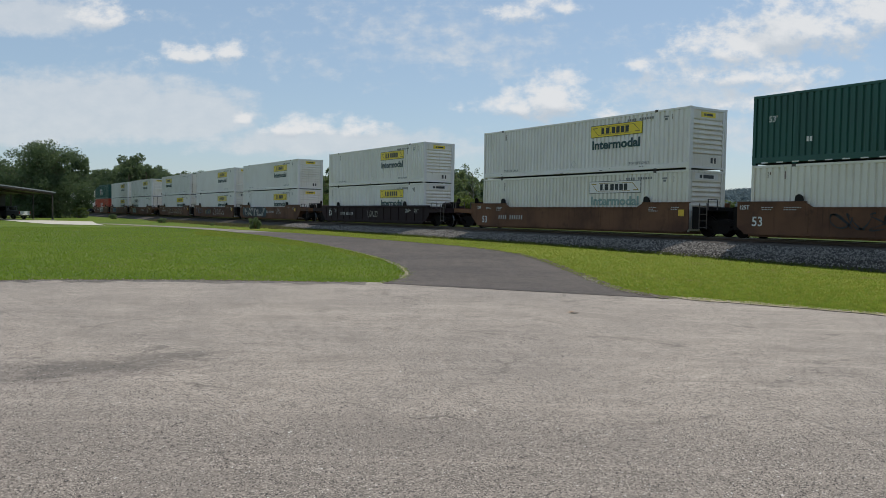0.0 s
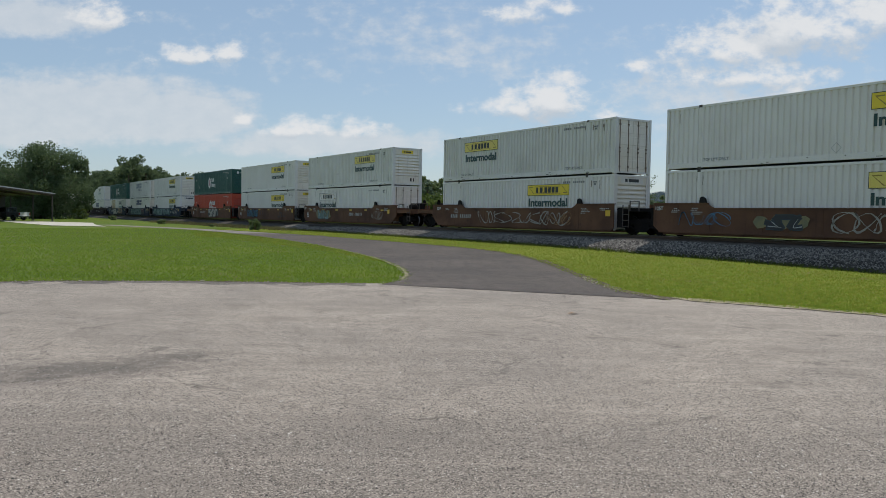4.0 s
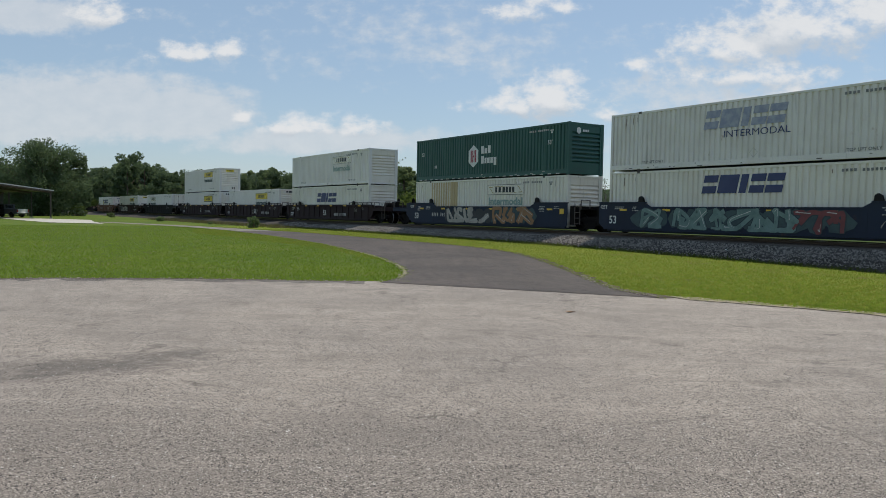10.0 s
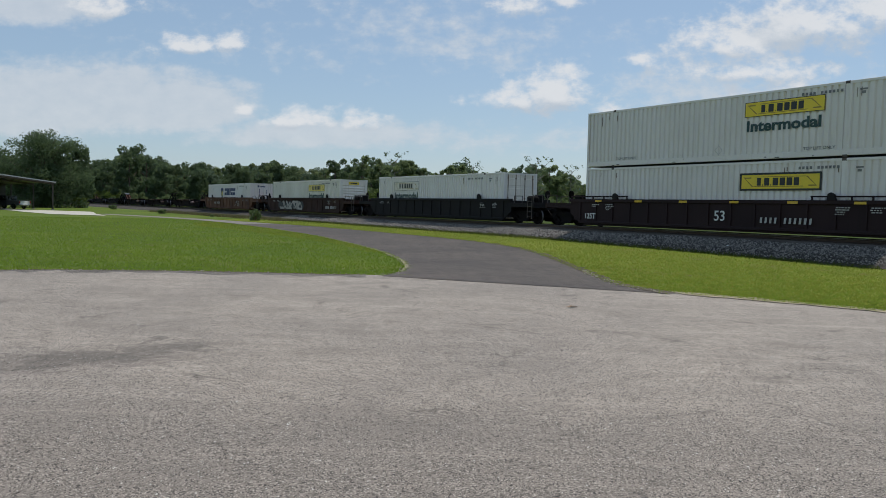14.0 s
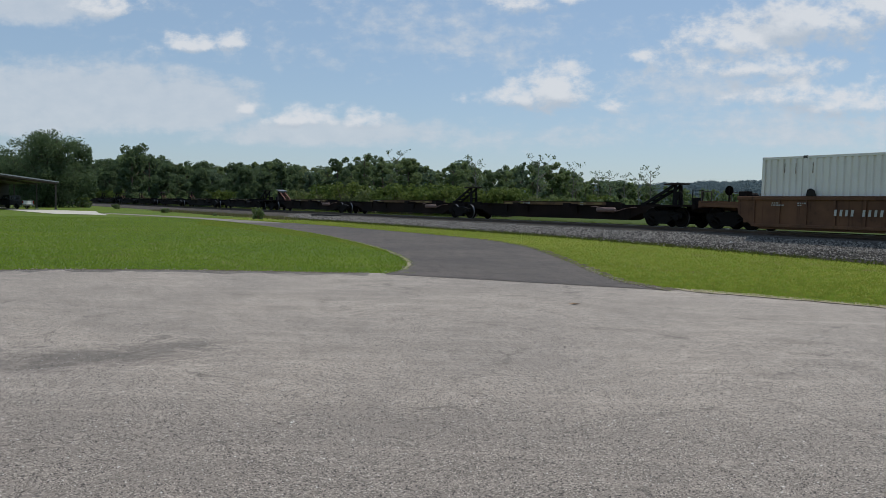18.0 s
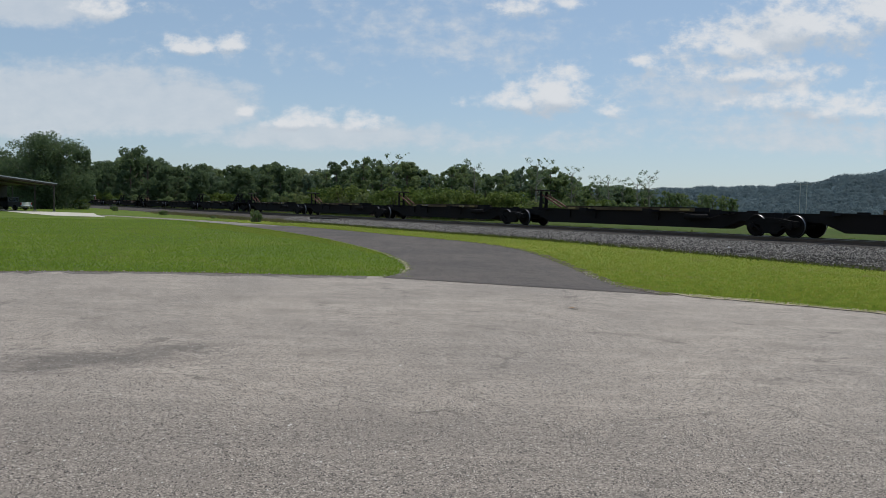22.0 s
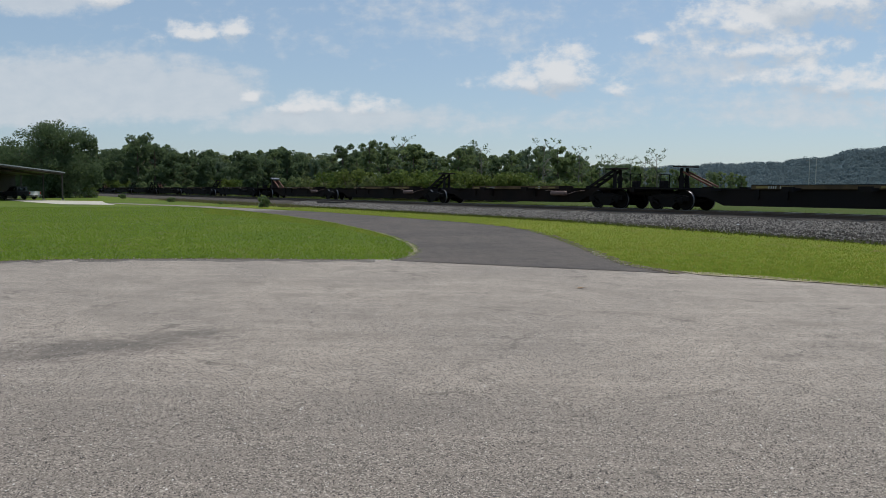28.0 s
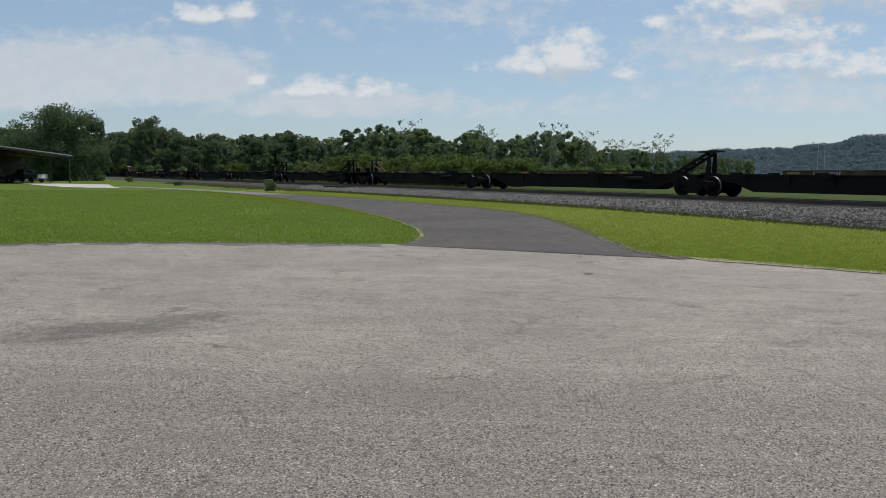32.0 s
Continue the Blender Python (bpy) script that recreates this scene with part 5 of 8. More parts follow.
def well_car(s, key, style, lead, trail, label, graffiti=(), mark=(), stripes=True):
    """One unit of a well car whose container's front end is at s. lead, trail: 'end' (own bogie and coupler), 'share' (carries the shared bogie) or 'rest' (rests on its neighbour's)."""
    mt = M[key]
    car = thing("well_car", label, "rail car", group="units of the freight train")

    def side_mesh():
        g = Geo()
        top, up, bot = 1.34, 1.52, 0.22
        if style == "smooth":
            fore, aft = 1.0 if lead == "end" else 0.2, 1.0 if trail == "end" else 0.5
            prof = [(-LONG - aft, bot + 0.55 * aft), (-LONG - aft * 0.3, bot), (fore * 0.3, bot), (fore, bot + 0.55 * fore), (fore, up), (-2.6, up), (-2.95, top), (-LONG + 2.95, top), (-LONG + 2.6, up), (-LONG - aft, up)]
            g.prism_y(prof, 0.0, 0.06)
            g.prism_y([(-LONG - aft, up), (-LONG + 2.6, up), (-LONG + 2.6, up + 0.05), (-LONG - aft, up + 0.05)], -0.03, 0.14)
            g.prism_y([(-2.6, up), (fore, up), (fore, up + 0.05), (-2.6, up + 0.05)], -0.03, 0.14)
            g.box(-LONG + 2.9, -2.9, -0.025, 0.12, top - 0.06, top)
            g.box(-LONG - aft * 0.3, fore * 0.3, -0.02, 0.14, bot - 0.03, bot + 0.05)
            for x in (-2.75, -5.45, -8.1, -10.75, -LONG + 2.75):
                g.box(x - 0.02, x + 0.02, -0.012, 0.01, bot + 0.06, top - 0.07)
        else:
            top = 1.44
            g.prism_y([(-LONG - 1.0, bot + 0.5), (-LONG - 0.3, bot), (0.3, bot), (1.0, bot + 0.5), (1.0, top), (-LONG - 1.0, top)], 0.05, 0.1)
            g.box(-LONG - 1.0, 1.0, -0.02, 0.16, top - 0.14, top + 0.02, 0.015)
            g.box(-LONG - 0.3, 0.3, -0.01, 0.16, bot - 0.03, bot + 0.1, 0.015)
            n = 14
            for k in range(n + 1):
                x = -LONG - 0.2 + (LONG + 0.4) * k / n
                g.box(x - 0.05, x + 0.05, -0.005, 0.06, bot + 0.05, top - 0.1)
            if style == "railed":
                for a, b in ((-LONG - 0.9, -LONG + 3.2), (-3.2, 0.9)):
                    g.box(a, b, -0.01, 0.06, top + 0.13, top + 0.19)
                    for k in range(6):
                        x = a + 0.05 + (b - a - 0.1) * k / 5
                        g.box(x - 0.03, x + 0.03, 0.0, 0.05, top + 0.02, top + 0.14)
        return g.mesh("well_side", mt)

    sm = cached(("well_side", key, style, lead == "end", trail == "end"), side_mesh)
    near = part("well_side", sm, car, at=pose(0, -SIDE, 0))
    part("well_side", sm, car, at=pose(0, SIDE - 0.12, 0))
    part("well_floor", cached(("well_floor", key), lambda: Geo().box(-LONG, 0, -SIDE + 0.1, SIDE - 0.1, 0.1, 0.185).mesh("well_floor", mt)), car)

    def end_parts(kind):
        """The end of the unit: bulkhead, draft sill and, at a coupled end, deck, end beam and side brackets."""
        reach = 3.1 if kind == "end" else 1.55
        out = [("bulkhead", lambda: Geo().box(0.35, 0.75, -SIDE + 0.1, SIDE - 0.1, 0.35, 1.36)), ("draft_sill", lambda: Geo().box(0.75, reach, -0.45, 0.45, 0.82, 1.155))]
        if kind == "end":
            out += [("end_deck", lambda: Geo().box(0.75, reach - 0.12, -SIDE + 0.05, SIDE - 0.05, 1.16, 1.22)), ("end_beam", lambda: Geo().box(reach - 0.12, reach, -SIDE + 0.05, SIDE - 0.05, 0.95, 1.26)),
                    ("side_bracket", lambda: Geo().prism_y([(0.9, 0.95), (reach, 1.0), (reach, 1.15), (0.9, 1.155)], -SIDE + 0.06, -SIDE + 0.18)), ("side_bracket", lambda: Geo().prism_y([(0.9, 0.95), (reach, 1.0), (reach, 1.15), (0.9, 1.155)], SIDE - 0.18, SIDE - 0.06))]
        else:
            out.append(("end_deck", lambda: Geo().box(0.75, reach, -1.1, 1.1, 1.16, 1.22)))
        # jointed ends take near-black iron: the gap's heavy shade put into their colour
        return [(nm, cached((nm, k, key, kind), lambda f=f, nm=nm: f().mesh(nm, mt if kind == "end" else M["truck_iron"]))) for k, (nm, f) in enumerate(out)]

    def rail_mesh(y0, y1, x=3.0):
        g = Geo()
        for y in (y0, y1):
            g.bar((x, y, 1.2), (x, y, 1.68), 0.04)
        return g.bar((x, y0 - 0.02, 1.68), (x, y1 + 0.02, 1.68), 0.04).mesh("handrail", M["casting"])

    def side_rail_mesh():
        g = Geo()
        for x in (1.25, 2.0):
            g.bar((x, -1.42, 1.2), (x, -1.42, 1.62), 0.035)
        return g.bar((1.23, -1.42, 1.62), (2.02, -1.42, 1.62), 0.035).mesh("handrail", M["casting"])

    def ladder_mesh():
        g = Geo()
        for x in (2.55, 2.95):
            g.bar((x, -1.46, 0.35), (x, -1.46, 1.5), 0.035)
        for k in range(4):
            g.bar((2.55, -1.46, 0.42 + 0.3 * k), (2.95, -1.46, 0.42 + 0.3 * k), 0.03)
        return g.mesh("ladder", M["casting"])

    def coupler_mesh():
        g = Geo().box(2.9, 3.45, -0.13, 0.13, 0.74, 0.94, 0.02)
        g.prism_y([(3.4, 0.68), (3.62, 0.68), (3.66, 0.8), (3.62, 1.0), (3.4, 1.0)], -0.2, 0.12)
        g.bar((3.1, -0.4, 0.85), (3.5, -0.35, 0.45), 0.05)
        return g.mesh("coupler", M["truck_iron"])

    def cylinder_mesh():
        return Geo().cyl_x(1.5, 2.3, -0.55, 1.45, 0.2, 12, 0.06).mesh("brake_cylinder", M["truck_iron"])

    def valve_mesh():
        return Geo().box(1.3, 1.7, 0.1, 0.5, 1.2, 1.7, 0.03).mesh("brake_valve", M["truck_iron"])

    def wheel_mesh():
        return Geo().lathe_y([(0.2, -0.03), (0.22, -0.03), (0.22, 0.0), (0.2, 0.0), (0.2, -0.03)], 2.6, 1.75, 16).bar((2.6, -0.02, 1.2), (2.6, -0.02, 1.96), 0.05).bar((2.41, -0.015, 1.75), (2.79, -0.015, 1.75), 0.03).mesh("brake_wheel", M["truck_iron"])

    for kind, at in ((lead, pose(0, 0, 0)), (trail, pose(-LONG, 0, 0, 0, 0, 180))):
        for nm, em in end_parts("end" if kind == "end" else "joint"):
            part(nm, em, car, at=at)
        if kind == "end":
            for nm, k, f in (("handrail", 0, lambda: rail_mesh(-1.38, -0.7)), ("handrail", 1, lambda: rail_mesh(0.7, 1.38)), ("handrail", 2, side_rail_mesh), ("ladder", 0, ladder_mesh), ("coupler", 0, coupler_mesh), ("brake_cylinder", 0, cylinder_mesh), ("brake_valve", 0, valve_mesh), ("brake_wheel", 0, wheel_mesh)):
                part(nm, cached((nm, k), f), car, at=at)
        else:
            part("handrail", cached(("handrail", 3), lambda: rail_mesh(-1.38, -0.75, 1.2)), car, at=at)
            part("ladder", cached(("ladder", 0), ladder_mesh), car, at=at @ pose(-1.75, 0, 0))
    if lead == "end":
        bogie(car, 1.75)
    if trail == "end":
        bogie(car, -LONG - 1.75)
    if trail == "share":
        bogie(car, -LONG - 1.65, 0.48, 1.83)
    # container guides, reflector strips and marks on the near side
    guide = cached(("guide", key), lambda: Geo().prism_y([(-0.18, 0), (0.18, 0), (0.12, 0.22), (-0.02, 0.3), (-0.14, 0.24)], -0.05, 0.07).mesh("container_guide", M["dark_car"]))
    for x in (-2.35, -LONG + 2.35):
        part("container_guide", guide, car, at=pose(x, -SIDE + 0.02, 1.55 if style == "smooth" else 1.46))
    yf = -SIDE - 0.028
    if stripes:
        refl = cached("reflector", lambda: Geo().box(-0.23, 0.23, -0.003, 0.003, -0.05, 0.05).mesh("reflector", M["reflector"]))
        for k in range(6):
            part("reflector", refl, car, at=pose(-1.2 - k * 2.75, yf, 1.18 if style == "smooth" else 1.36))
    # small stencilled data at the ends of the side
    data = random.Random(int(-s))
    rects = []
    for cx in (-LONG + 0.6, -LONG + 1.7, -2.2, -0.9):
        for row in range(data.choice((2, 3, 4))):
            x0 = cx + data.uniform(0.0, 0.15)
            while x0 < cx + data.uniform(0.3, 0.8):
                x1 = x0 + data.uniform(0.04, 0.13)
                rects.append((x0, x1, -0.085 * row, -0.085 * row + 0.04))
                x0 = x1 + 0.035
    part("code_mark", blocks("data_bars", rects, M["letter_worn"]), car, "small worn white data bars", pose(0, yf - 0.002, 1.16 if style != "smooth" else 1.3))
    if style == "smooth":
        part("lettering", lettering("125T", 0.24, M["letter_white"], 0.004), car, "white mark 125T", pose(-LONG - 0.35, yf - 0.002, 1.24))
        part("data_plate", cached("data_plate", lambda: Geo().box(0, 0.34, -0.003, 0.003, 0, 0.3).mesh("data_plate", M["reflector"])), car, "yellow data plate", pose(-0.35, yf - 0.002, 0.92))
    for text, x, z, size in mark:
        if text == "#":
            part("code_mark", blocks("number_bars", [(k * 0.22, k * 0.22 + 0.1, 0, 0.24) for k in (0, 1, 2, 3, 5, 6, 7, 8, 9, 10)], M["letter_worn"], 0.1), car, "worn white bars", pose(x, yf - 0.002, z))
        else:
            part("lettering", lettering(text, size, M["letter_white"], 0.008), car, "white mark " + text, pose(x, yf - 0.002, z))
    for i, (seed, x, z, w, hh, col, th, n) in enumerate(graffiti):
        if th > 0.07:
            for layer, words in zip(sprayed_letters(seed, w, hh, M[col], M["graf_o"], max(2, round(w / 0.95))), ("sprayed ground colour", "dark sprayed outlines", "fat sprayed shapes, filled", "thin pale sprayed strokes")):
                part("graffiti", layer, car, words, pose(x, yf - 0.003, z))
        else:
            part("graffiti", scribble(seed, w, hh, M[col], th * 0.72, n), car, "thin sprayed strokes", pose(x, yf - 0.01, z))
    carried_by_train(car, s, 0.0)
    return car


# ---- spine cars ----


def spine_unit(front, back, key, first, last, hitches, label, mark=False):
    """One platform of a spine car between the bogie centres front and back (along the train)."""
    mt = M[key]
    n = front - back
    car = thing("spine_car", label, "rail car", group="units of the freight train")
    w = 0.5

    def sill():
        g = Geo()
        prof = [(-0.2, 0.72), (-1.9, 0.62), (-2.9, 0.25), (-n + 2.9, 0.25), (-n + 1.9, 0.62), (-n + 0.2, 0.72), (-n + 0.2, 1.0), (-n + 4.4, 1.0), (-n + 4.4, 1.18), (-4.4, 1.18), (-4.4, 1.0), (-0.2, 1.0)]
        g.prism_y(prof, -w, w)
        g.box(-n + 4.4, -4.4, -w - 0.13, w + 0.13, 1.165, 1.19)
        g.box(-n + 2.0, -2.0, -w - 0.05, w + 0.05, 0.96, 1.01)
        return g.mesh("centre_sill", mt)

    part("centre_sill", cached(("sill", key, round(n, 1)), sill), car)
    arm = cached(("cross_arm", key), lambda: Geo().box(-0.14, 0.14, -1.32, 1.32, 0.92, 1.04, 0.02).box(-0.25, 0.25, -1.38, -1.2, 0.9, 1.1).box(-0.25, 0.25, 1.2, 1.38, 0.9, 1.1).mesh("cross_arm", mt))
    for x in (-2.6, -6.6, -n + 6.6, -n + 2.6):
        part("cross_arm", arm, car, at=pose(x, 0, 0))
    edge = cached(("edge_beam", key, round(n, 1)), lambda: Geo().box(-n + 4.4, -4.4, -0.12, 0.0, -0.085, 0.085, 0.012).mesh("edge_beam", M["beam_tan" if key == "spine_rust" else "beam_dark"]))
    part("edge_beam", edge, car, "scuffed brown edge beam", pose(0, -w - 0.002, 1.078))
    part("edge_beam", edge, car, "scuffed brown edge beam", pose(0, w + 0.122, 1.078))
    bright = cached("edge_strip", lambda: Geo().box(-0.3, 0.3, -0.003, 0.003, -0.045, 0.045).mesh("edge_strip", M["reflector_dull"]))
    for x in (-4.9, -6.1, -n + 6.1, -n + 4.9):
        part("edge_strip", bright, car, "worn yellow edge strip", pose(x, -w - 0.126, 1.08))
    stake = cached(("stake_pocket", key), lambda: Geo().prism_y([(-0.11, 0.99), (0.11, 0.99), (0.11, 0.62), (0.06, 0.56), (-0.06, 0.56), (-0.11, 0.62)], -w - 0.08, -w - 0.002).mesh("stake_pocket", mt))
    for x in (-4.6, -n / 2 + 2.2, -n / 2 - 2.2, -n + 4.6):
        part("stake_pocket", stake, car, at=pose(x, 0, 0))

    def air_mesh():
        return Geo().cyl_x(-1.0, 0.35, -0.75, 0.76, 0.13, 14, 0.07).mesh("air_reservoir", M["reservoir_red" if key == "spine_rust" else "truck_iron"])

    def pipe_mesh():
        g = Geo()
        line = [(-1.5, -0.74, 0.9), (-1.1, -0.8, 0.93), (-0.2, -0.86, 0.8), (0.5, -0.8, 0.7), (1.1, -0.74, 0.86), (1.7, -0.6, 0.92)]
        for a, b in zip(line, line[1:]):
            g.bar(a, b, 0.04, None, 6)
        return g.mesh("brake_pipe", M["reservoir_red" if key == "spine_rust" else "truck_iron"])

    for m in (pose(-3.8, 0, 0), pose(-n + 3.8, 0, 0, 0, 0, 180)):
        part("air_reservoir", cached(("air", key), air_mesh), car, "dull air reservoir", m)
        part("brake_pipe", cached(("brake_pipe", key), pipe_mesh), car, "bent air brake pipe", m)

    def deck_end():
        g = Geo().box(-0.9, 2.1, -1.25, 1.25, 0.98, 1.06)
        g.box(0.9, 2.1, -0.4, 0.4, 0.72, 0.98)
        g.box(1.95, 2.1, -1.3, 1.3, 0.86, 1.1)
        return g.mesh("end_deck", mt)

    def gear_rail():
        g = Geo()
        for y in (-1.2, -0.5):
            g.bar((1.9, y, 1.05), (1.9, y, 1.75), 0.035)
        return g.bar((1.9, -1.22, 1.75), (1.9, -0.48, 1.75), 0.035).mesh("handrail", M["truck_iron"])

    def gear_box():
        return Geo().box(1.05, 1.33, -0.2, 0.12, 1.06, 1.42, 0.03).mesh("brake_valve", M["truck_iron"])

    def gear_wheel():
        return Geo().lathe_y([(0.19, -0.03), (0.21, -0.03), (0.21, 0.0), (0.19, 0.0), (0.19, -0.03)], 0.7, 1.5, 16).bar((0.51, -0.015, 1.5), (0.89, -0.015, 1.5), 0.03).bar((0.7, -0.03, 1.04), (0.7, -0.03, 1.64), 0.05).mesh("brake_wheel", M["truck_iron"])

    def coup():
        g = Geo().box(1.9, 2.1, -0.13, 0.13, 0.72, 0.94, 0.02)
        g.prism_y([(2.02, 0.66), (2.2, 0.66), (2.25, 0.8), (2.2, 0.98), (2.02, 0.98)], -0.2, 0.12)
        g.bar((2.0, -0.4, 0.85), (2.2, -0.36, 0.42), 0.05)
        return g.mesh("coupler", M["truck_iron"])

    for own, m in ((first, pose(0, 0, 0)), (last, pose(-n, 0, 0, 0, 0, 180))):
        if own:
            part("end_deck", cached(("end_deck", key), deck_end), car, at=m)
            part("handrail", cached("spine_rail", gear_rail), car, at=m)
            part("brake_valve", cached("spine_valve", gear_box), car, at=m)
            part("brake_wheel", cached("spine_wheel", gear_wheel), car, at=m @ pose(0, -0.7, 0))
            part("coupler", cached("spine_coupler", coup), car, at=m)
    bogie(car, 0.0)
    if last:
        bogie(car, -n)

    def slim_post():
        g = Geo()
        for y in (-0.2, 0.2):
            g.prism_y([(-0.14, 1.0), (0.12, 1.0), (0.06, 2.02), (-0.08, 2.02)], y - 0.035, y + 0.035)
        g.box(-0.06, 0.04, -0.17, 0.17, 1.3, 1.38)
        g.box(-0.3, 0.24, -0.4, 0.4, 1.0, 1.07)
        return g.mesh("hitch_post", M["spine_dark"])

    def slim_strut(mat):
        g = Geo()
        for y in (-0.2, 0.2):
            g.bar((-0.05, y, 1.85), (-1.85, y, 1.1), 0.05, 0.08)
        g.bar((-0.9, -0.2, 1.5), (-0.9, 0.2, 1.5), 0.06)
        return g.mesh("hitch_strut", M[mat])

    def slim_plate():
        return Geo().prism_y([(-0.5, 2.03), (0.34, 2.06), (0.34, 2.13), (-0.5, 2.1)], -0.44, 0.44).mesh("hitch_plate", M["hitch_dark"])

    def hitch_post():
        g = Geo()
        for y in (-0.34, 0.34):
            g.prism_y([(-0.3, 1.0), (0.2, 1.0), (0.12, 2.0), (-0.1, 2.0)], y - 0.04, y + 0.04)
        g.prism_y([(-0.12, 1.05), (-0.04, 1.05), (0.0, 1.96), (-0.06, 1.96)], -0.3, 0.3)
        g.box(-0.34, 0.26, -0.44, 0.44, 1.0, 1.08)
        g.bar((0.1, -0.3, 1.7), (0.1, 0.3, 1.7), 0.09)
        return g.mesh("hitch_post", M["hitch_dark"])

    def hitch_strut(mat):
        g = Geo()
        for y in (-0.26, 0.26):
            g.bar((-0.05, y, 2.0), (-1.9, y, 1.1), 0.08, 0.13)
        for k in (0.3, 0.55, 0.8):
            g.bar((-0.05 - 1.85 * k, -0.26, 2.0 - 0.9 * k), (-0.05 - 1.85 * k, 0.26, 2.0 - 0.9 * k), 0.09)
        g.box(-2.1, -1.75, -0.34, 0.34, 1.0, 1.16)
        return g.mesh("hitch_strut", M[mat])

    def hitch_plate():
        g = Geo().prism_y([(-0.48, 1.95), (0.3, 2.1), (0.3, 2.19), (-0.48, 2.04)], -0.42, 0.42)
        g.prism_y([(-0.2, 1.88), (0.16, 1.92), (0.16, 2.06), (-0.2, 1.99)], -0.2, 0.2)
        return g.mesh("hitch_plate", M["plate_steel"])

    for x, way in hitches:
        m = pose(x - front, 0, 0, 0, 0, 0 if way < 0 else 180)
        slim = key == "spine_dark" or way < 0
        part("hitch_post", cached(("hitch_post", slim), slim_post if slim else hitch_post), car, "dark trailer hitch post", m)
        mat = "hitch_red" if way > 0 else "spine_dark"
        part("hitch_strut", cached(("hitch_strut", mat, slim), lambda: (slim_strut if slim and way > 0 else hitch_strut)(mat)), car, "red-brown slanting hitch strut" if way > 0 else "sooty black slanting hitch strut", m)
        part("hitch_plate", cached(("hitch_plate", slim), slim_plate if slim else hitch_plate), car, "greasy steel hitch plate", m)
    if mark:
        part("code_mark", blocks("number_bars", [(k * 0.22, k * 0.22 + 0.1, 0, 0.24) for k in (0, 1, 2, 3, 5, 6, 7, 8, 9, 10)], M["letter_worn"], 0.1), car, "worn white bars", pose(-n / 2 - 3.0, -w - 0.127, 1.02) @ Matrix.Scale(0.5, 4))
        part("lettering", lettering("53", 0.22, M["letter_worn"], 0.006), car, "white mark 53", pose(-n / 2 + 2.6, -w - 0.127, 1.005))
    if abs(front + 405.7) < 0.1:
        part("lettering", lettering("ALL PURPOSE", 0.2, M["letter_worn"], 0.004), car, "worn white words ALL PURPOSE", pose(-13.3, -w - 0.127, 1.01))
    carried_by_train(car, front, 0.0)
    return car


M["reflector_dull"] = surface("worn_yellow_edge", (0.26, 0.19, 0.05), (0.14, 0.09, 0.05), 40, 1.5, 0.6, bump=0.0)
M["beam_tan"] = surface("scuffed_tan_paint", (0.19, 0.118, 0.06), (0.09, 0.055, 0.034), 40, 0.8, 0.75, bump=0.1, stain=(0.035, 0.024, 0.018), stain_at=(0.55, 0.7), amount=0.9, spec=0.2)
M["beam_dark"] = surface("scuffed_dark_paint", (0.12, 0.08, 0.045), (0.05, 0.034, 0.024), 40, 0.8, 0.75, bump=0.1, stain=(0.14, 0.09, 0.035), stain_at=(0.62, 0.7), amount=0.9, spec=0.2)
M["reservoir_red"] = surface("dusty_red_paint", (0.17, 0.1, 0.085), (0.1, 0.06, 0.05), 40, 2.0, 0.6)
M["hitch_dark"] = surface("hitch_dark_paint", (0.024, 0.017, 0.016), (0.06, 0.033, 0.027), 40, 1.5, 0.7, spec=0.2)

TOPZ, LOWZ = 3.09, 0.19


def load(s, low, top=None):
    """The container in the well at s and the one stacked on it."""
    for z, spec in ((LOWZ, low), (TOPZ, top)):
        if spec:
            key, signs, end, label = spec
            shipping_container(s, z, key, signs, end, label)


def hauler_box(film="yellow", ink="ink_green", x=-6.5, z=1.86, key="white", end="rib", label=""):
    return (key, [("hauler", x, z, film, ink)], end, label or {"yellow": "white corrugated container with a yellow sign panel", "gold": "white corrugated container with a faded yellow sign", "white": "white corrugated container with a white bordered sign", "cream": "old white corrugated container with a pale sign"}[film] + (", door end forward" if end == "door" else " and dark green lettering"))


GREEN = ("green", [("hexagon", -9.05, 1.45)], "rib", "dark green corrugated container with a white six-sided badge")
RED = ("red", [("hexagon", -8.6, 1.45, True)], "rib", "orange-red corrugated container with a white six-sided badge")
SLANTED = ("white", [("slanted", -10.4, 1.45)], "rib", "white corrugated container with slanted navy bars")
SLANTED_OLD = ("white_rust", [("slanted", -10.4, 1.7, "ink_grey", "INTERMODAL")], "door", "white corrugated container with faded slanted lettering")
SLANTED_LOW = ("cream", [("slanted", -10.4, 1.75)], "door", "cream corrugated container with slanted navy bars")
SHIELD = ("white", [("shield", -10.9, 1.55)], "plain", "white corrugated container with a navy shield badge")

M["ox_dark"] = surface("dark_red_lettering", (0.07, 0.018, 0.014), (0.04, 0.015, 0.012), 40, 3.0, 0.6, bump=0.0)
RUST_LABEL = "oxide-brown smooth-sided well car, scratched and sprayed"

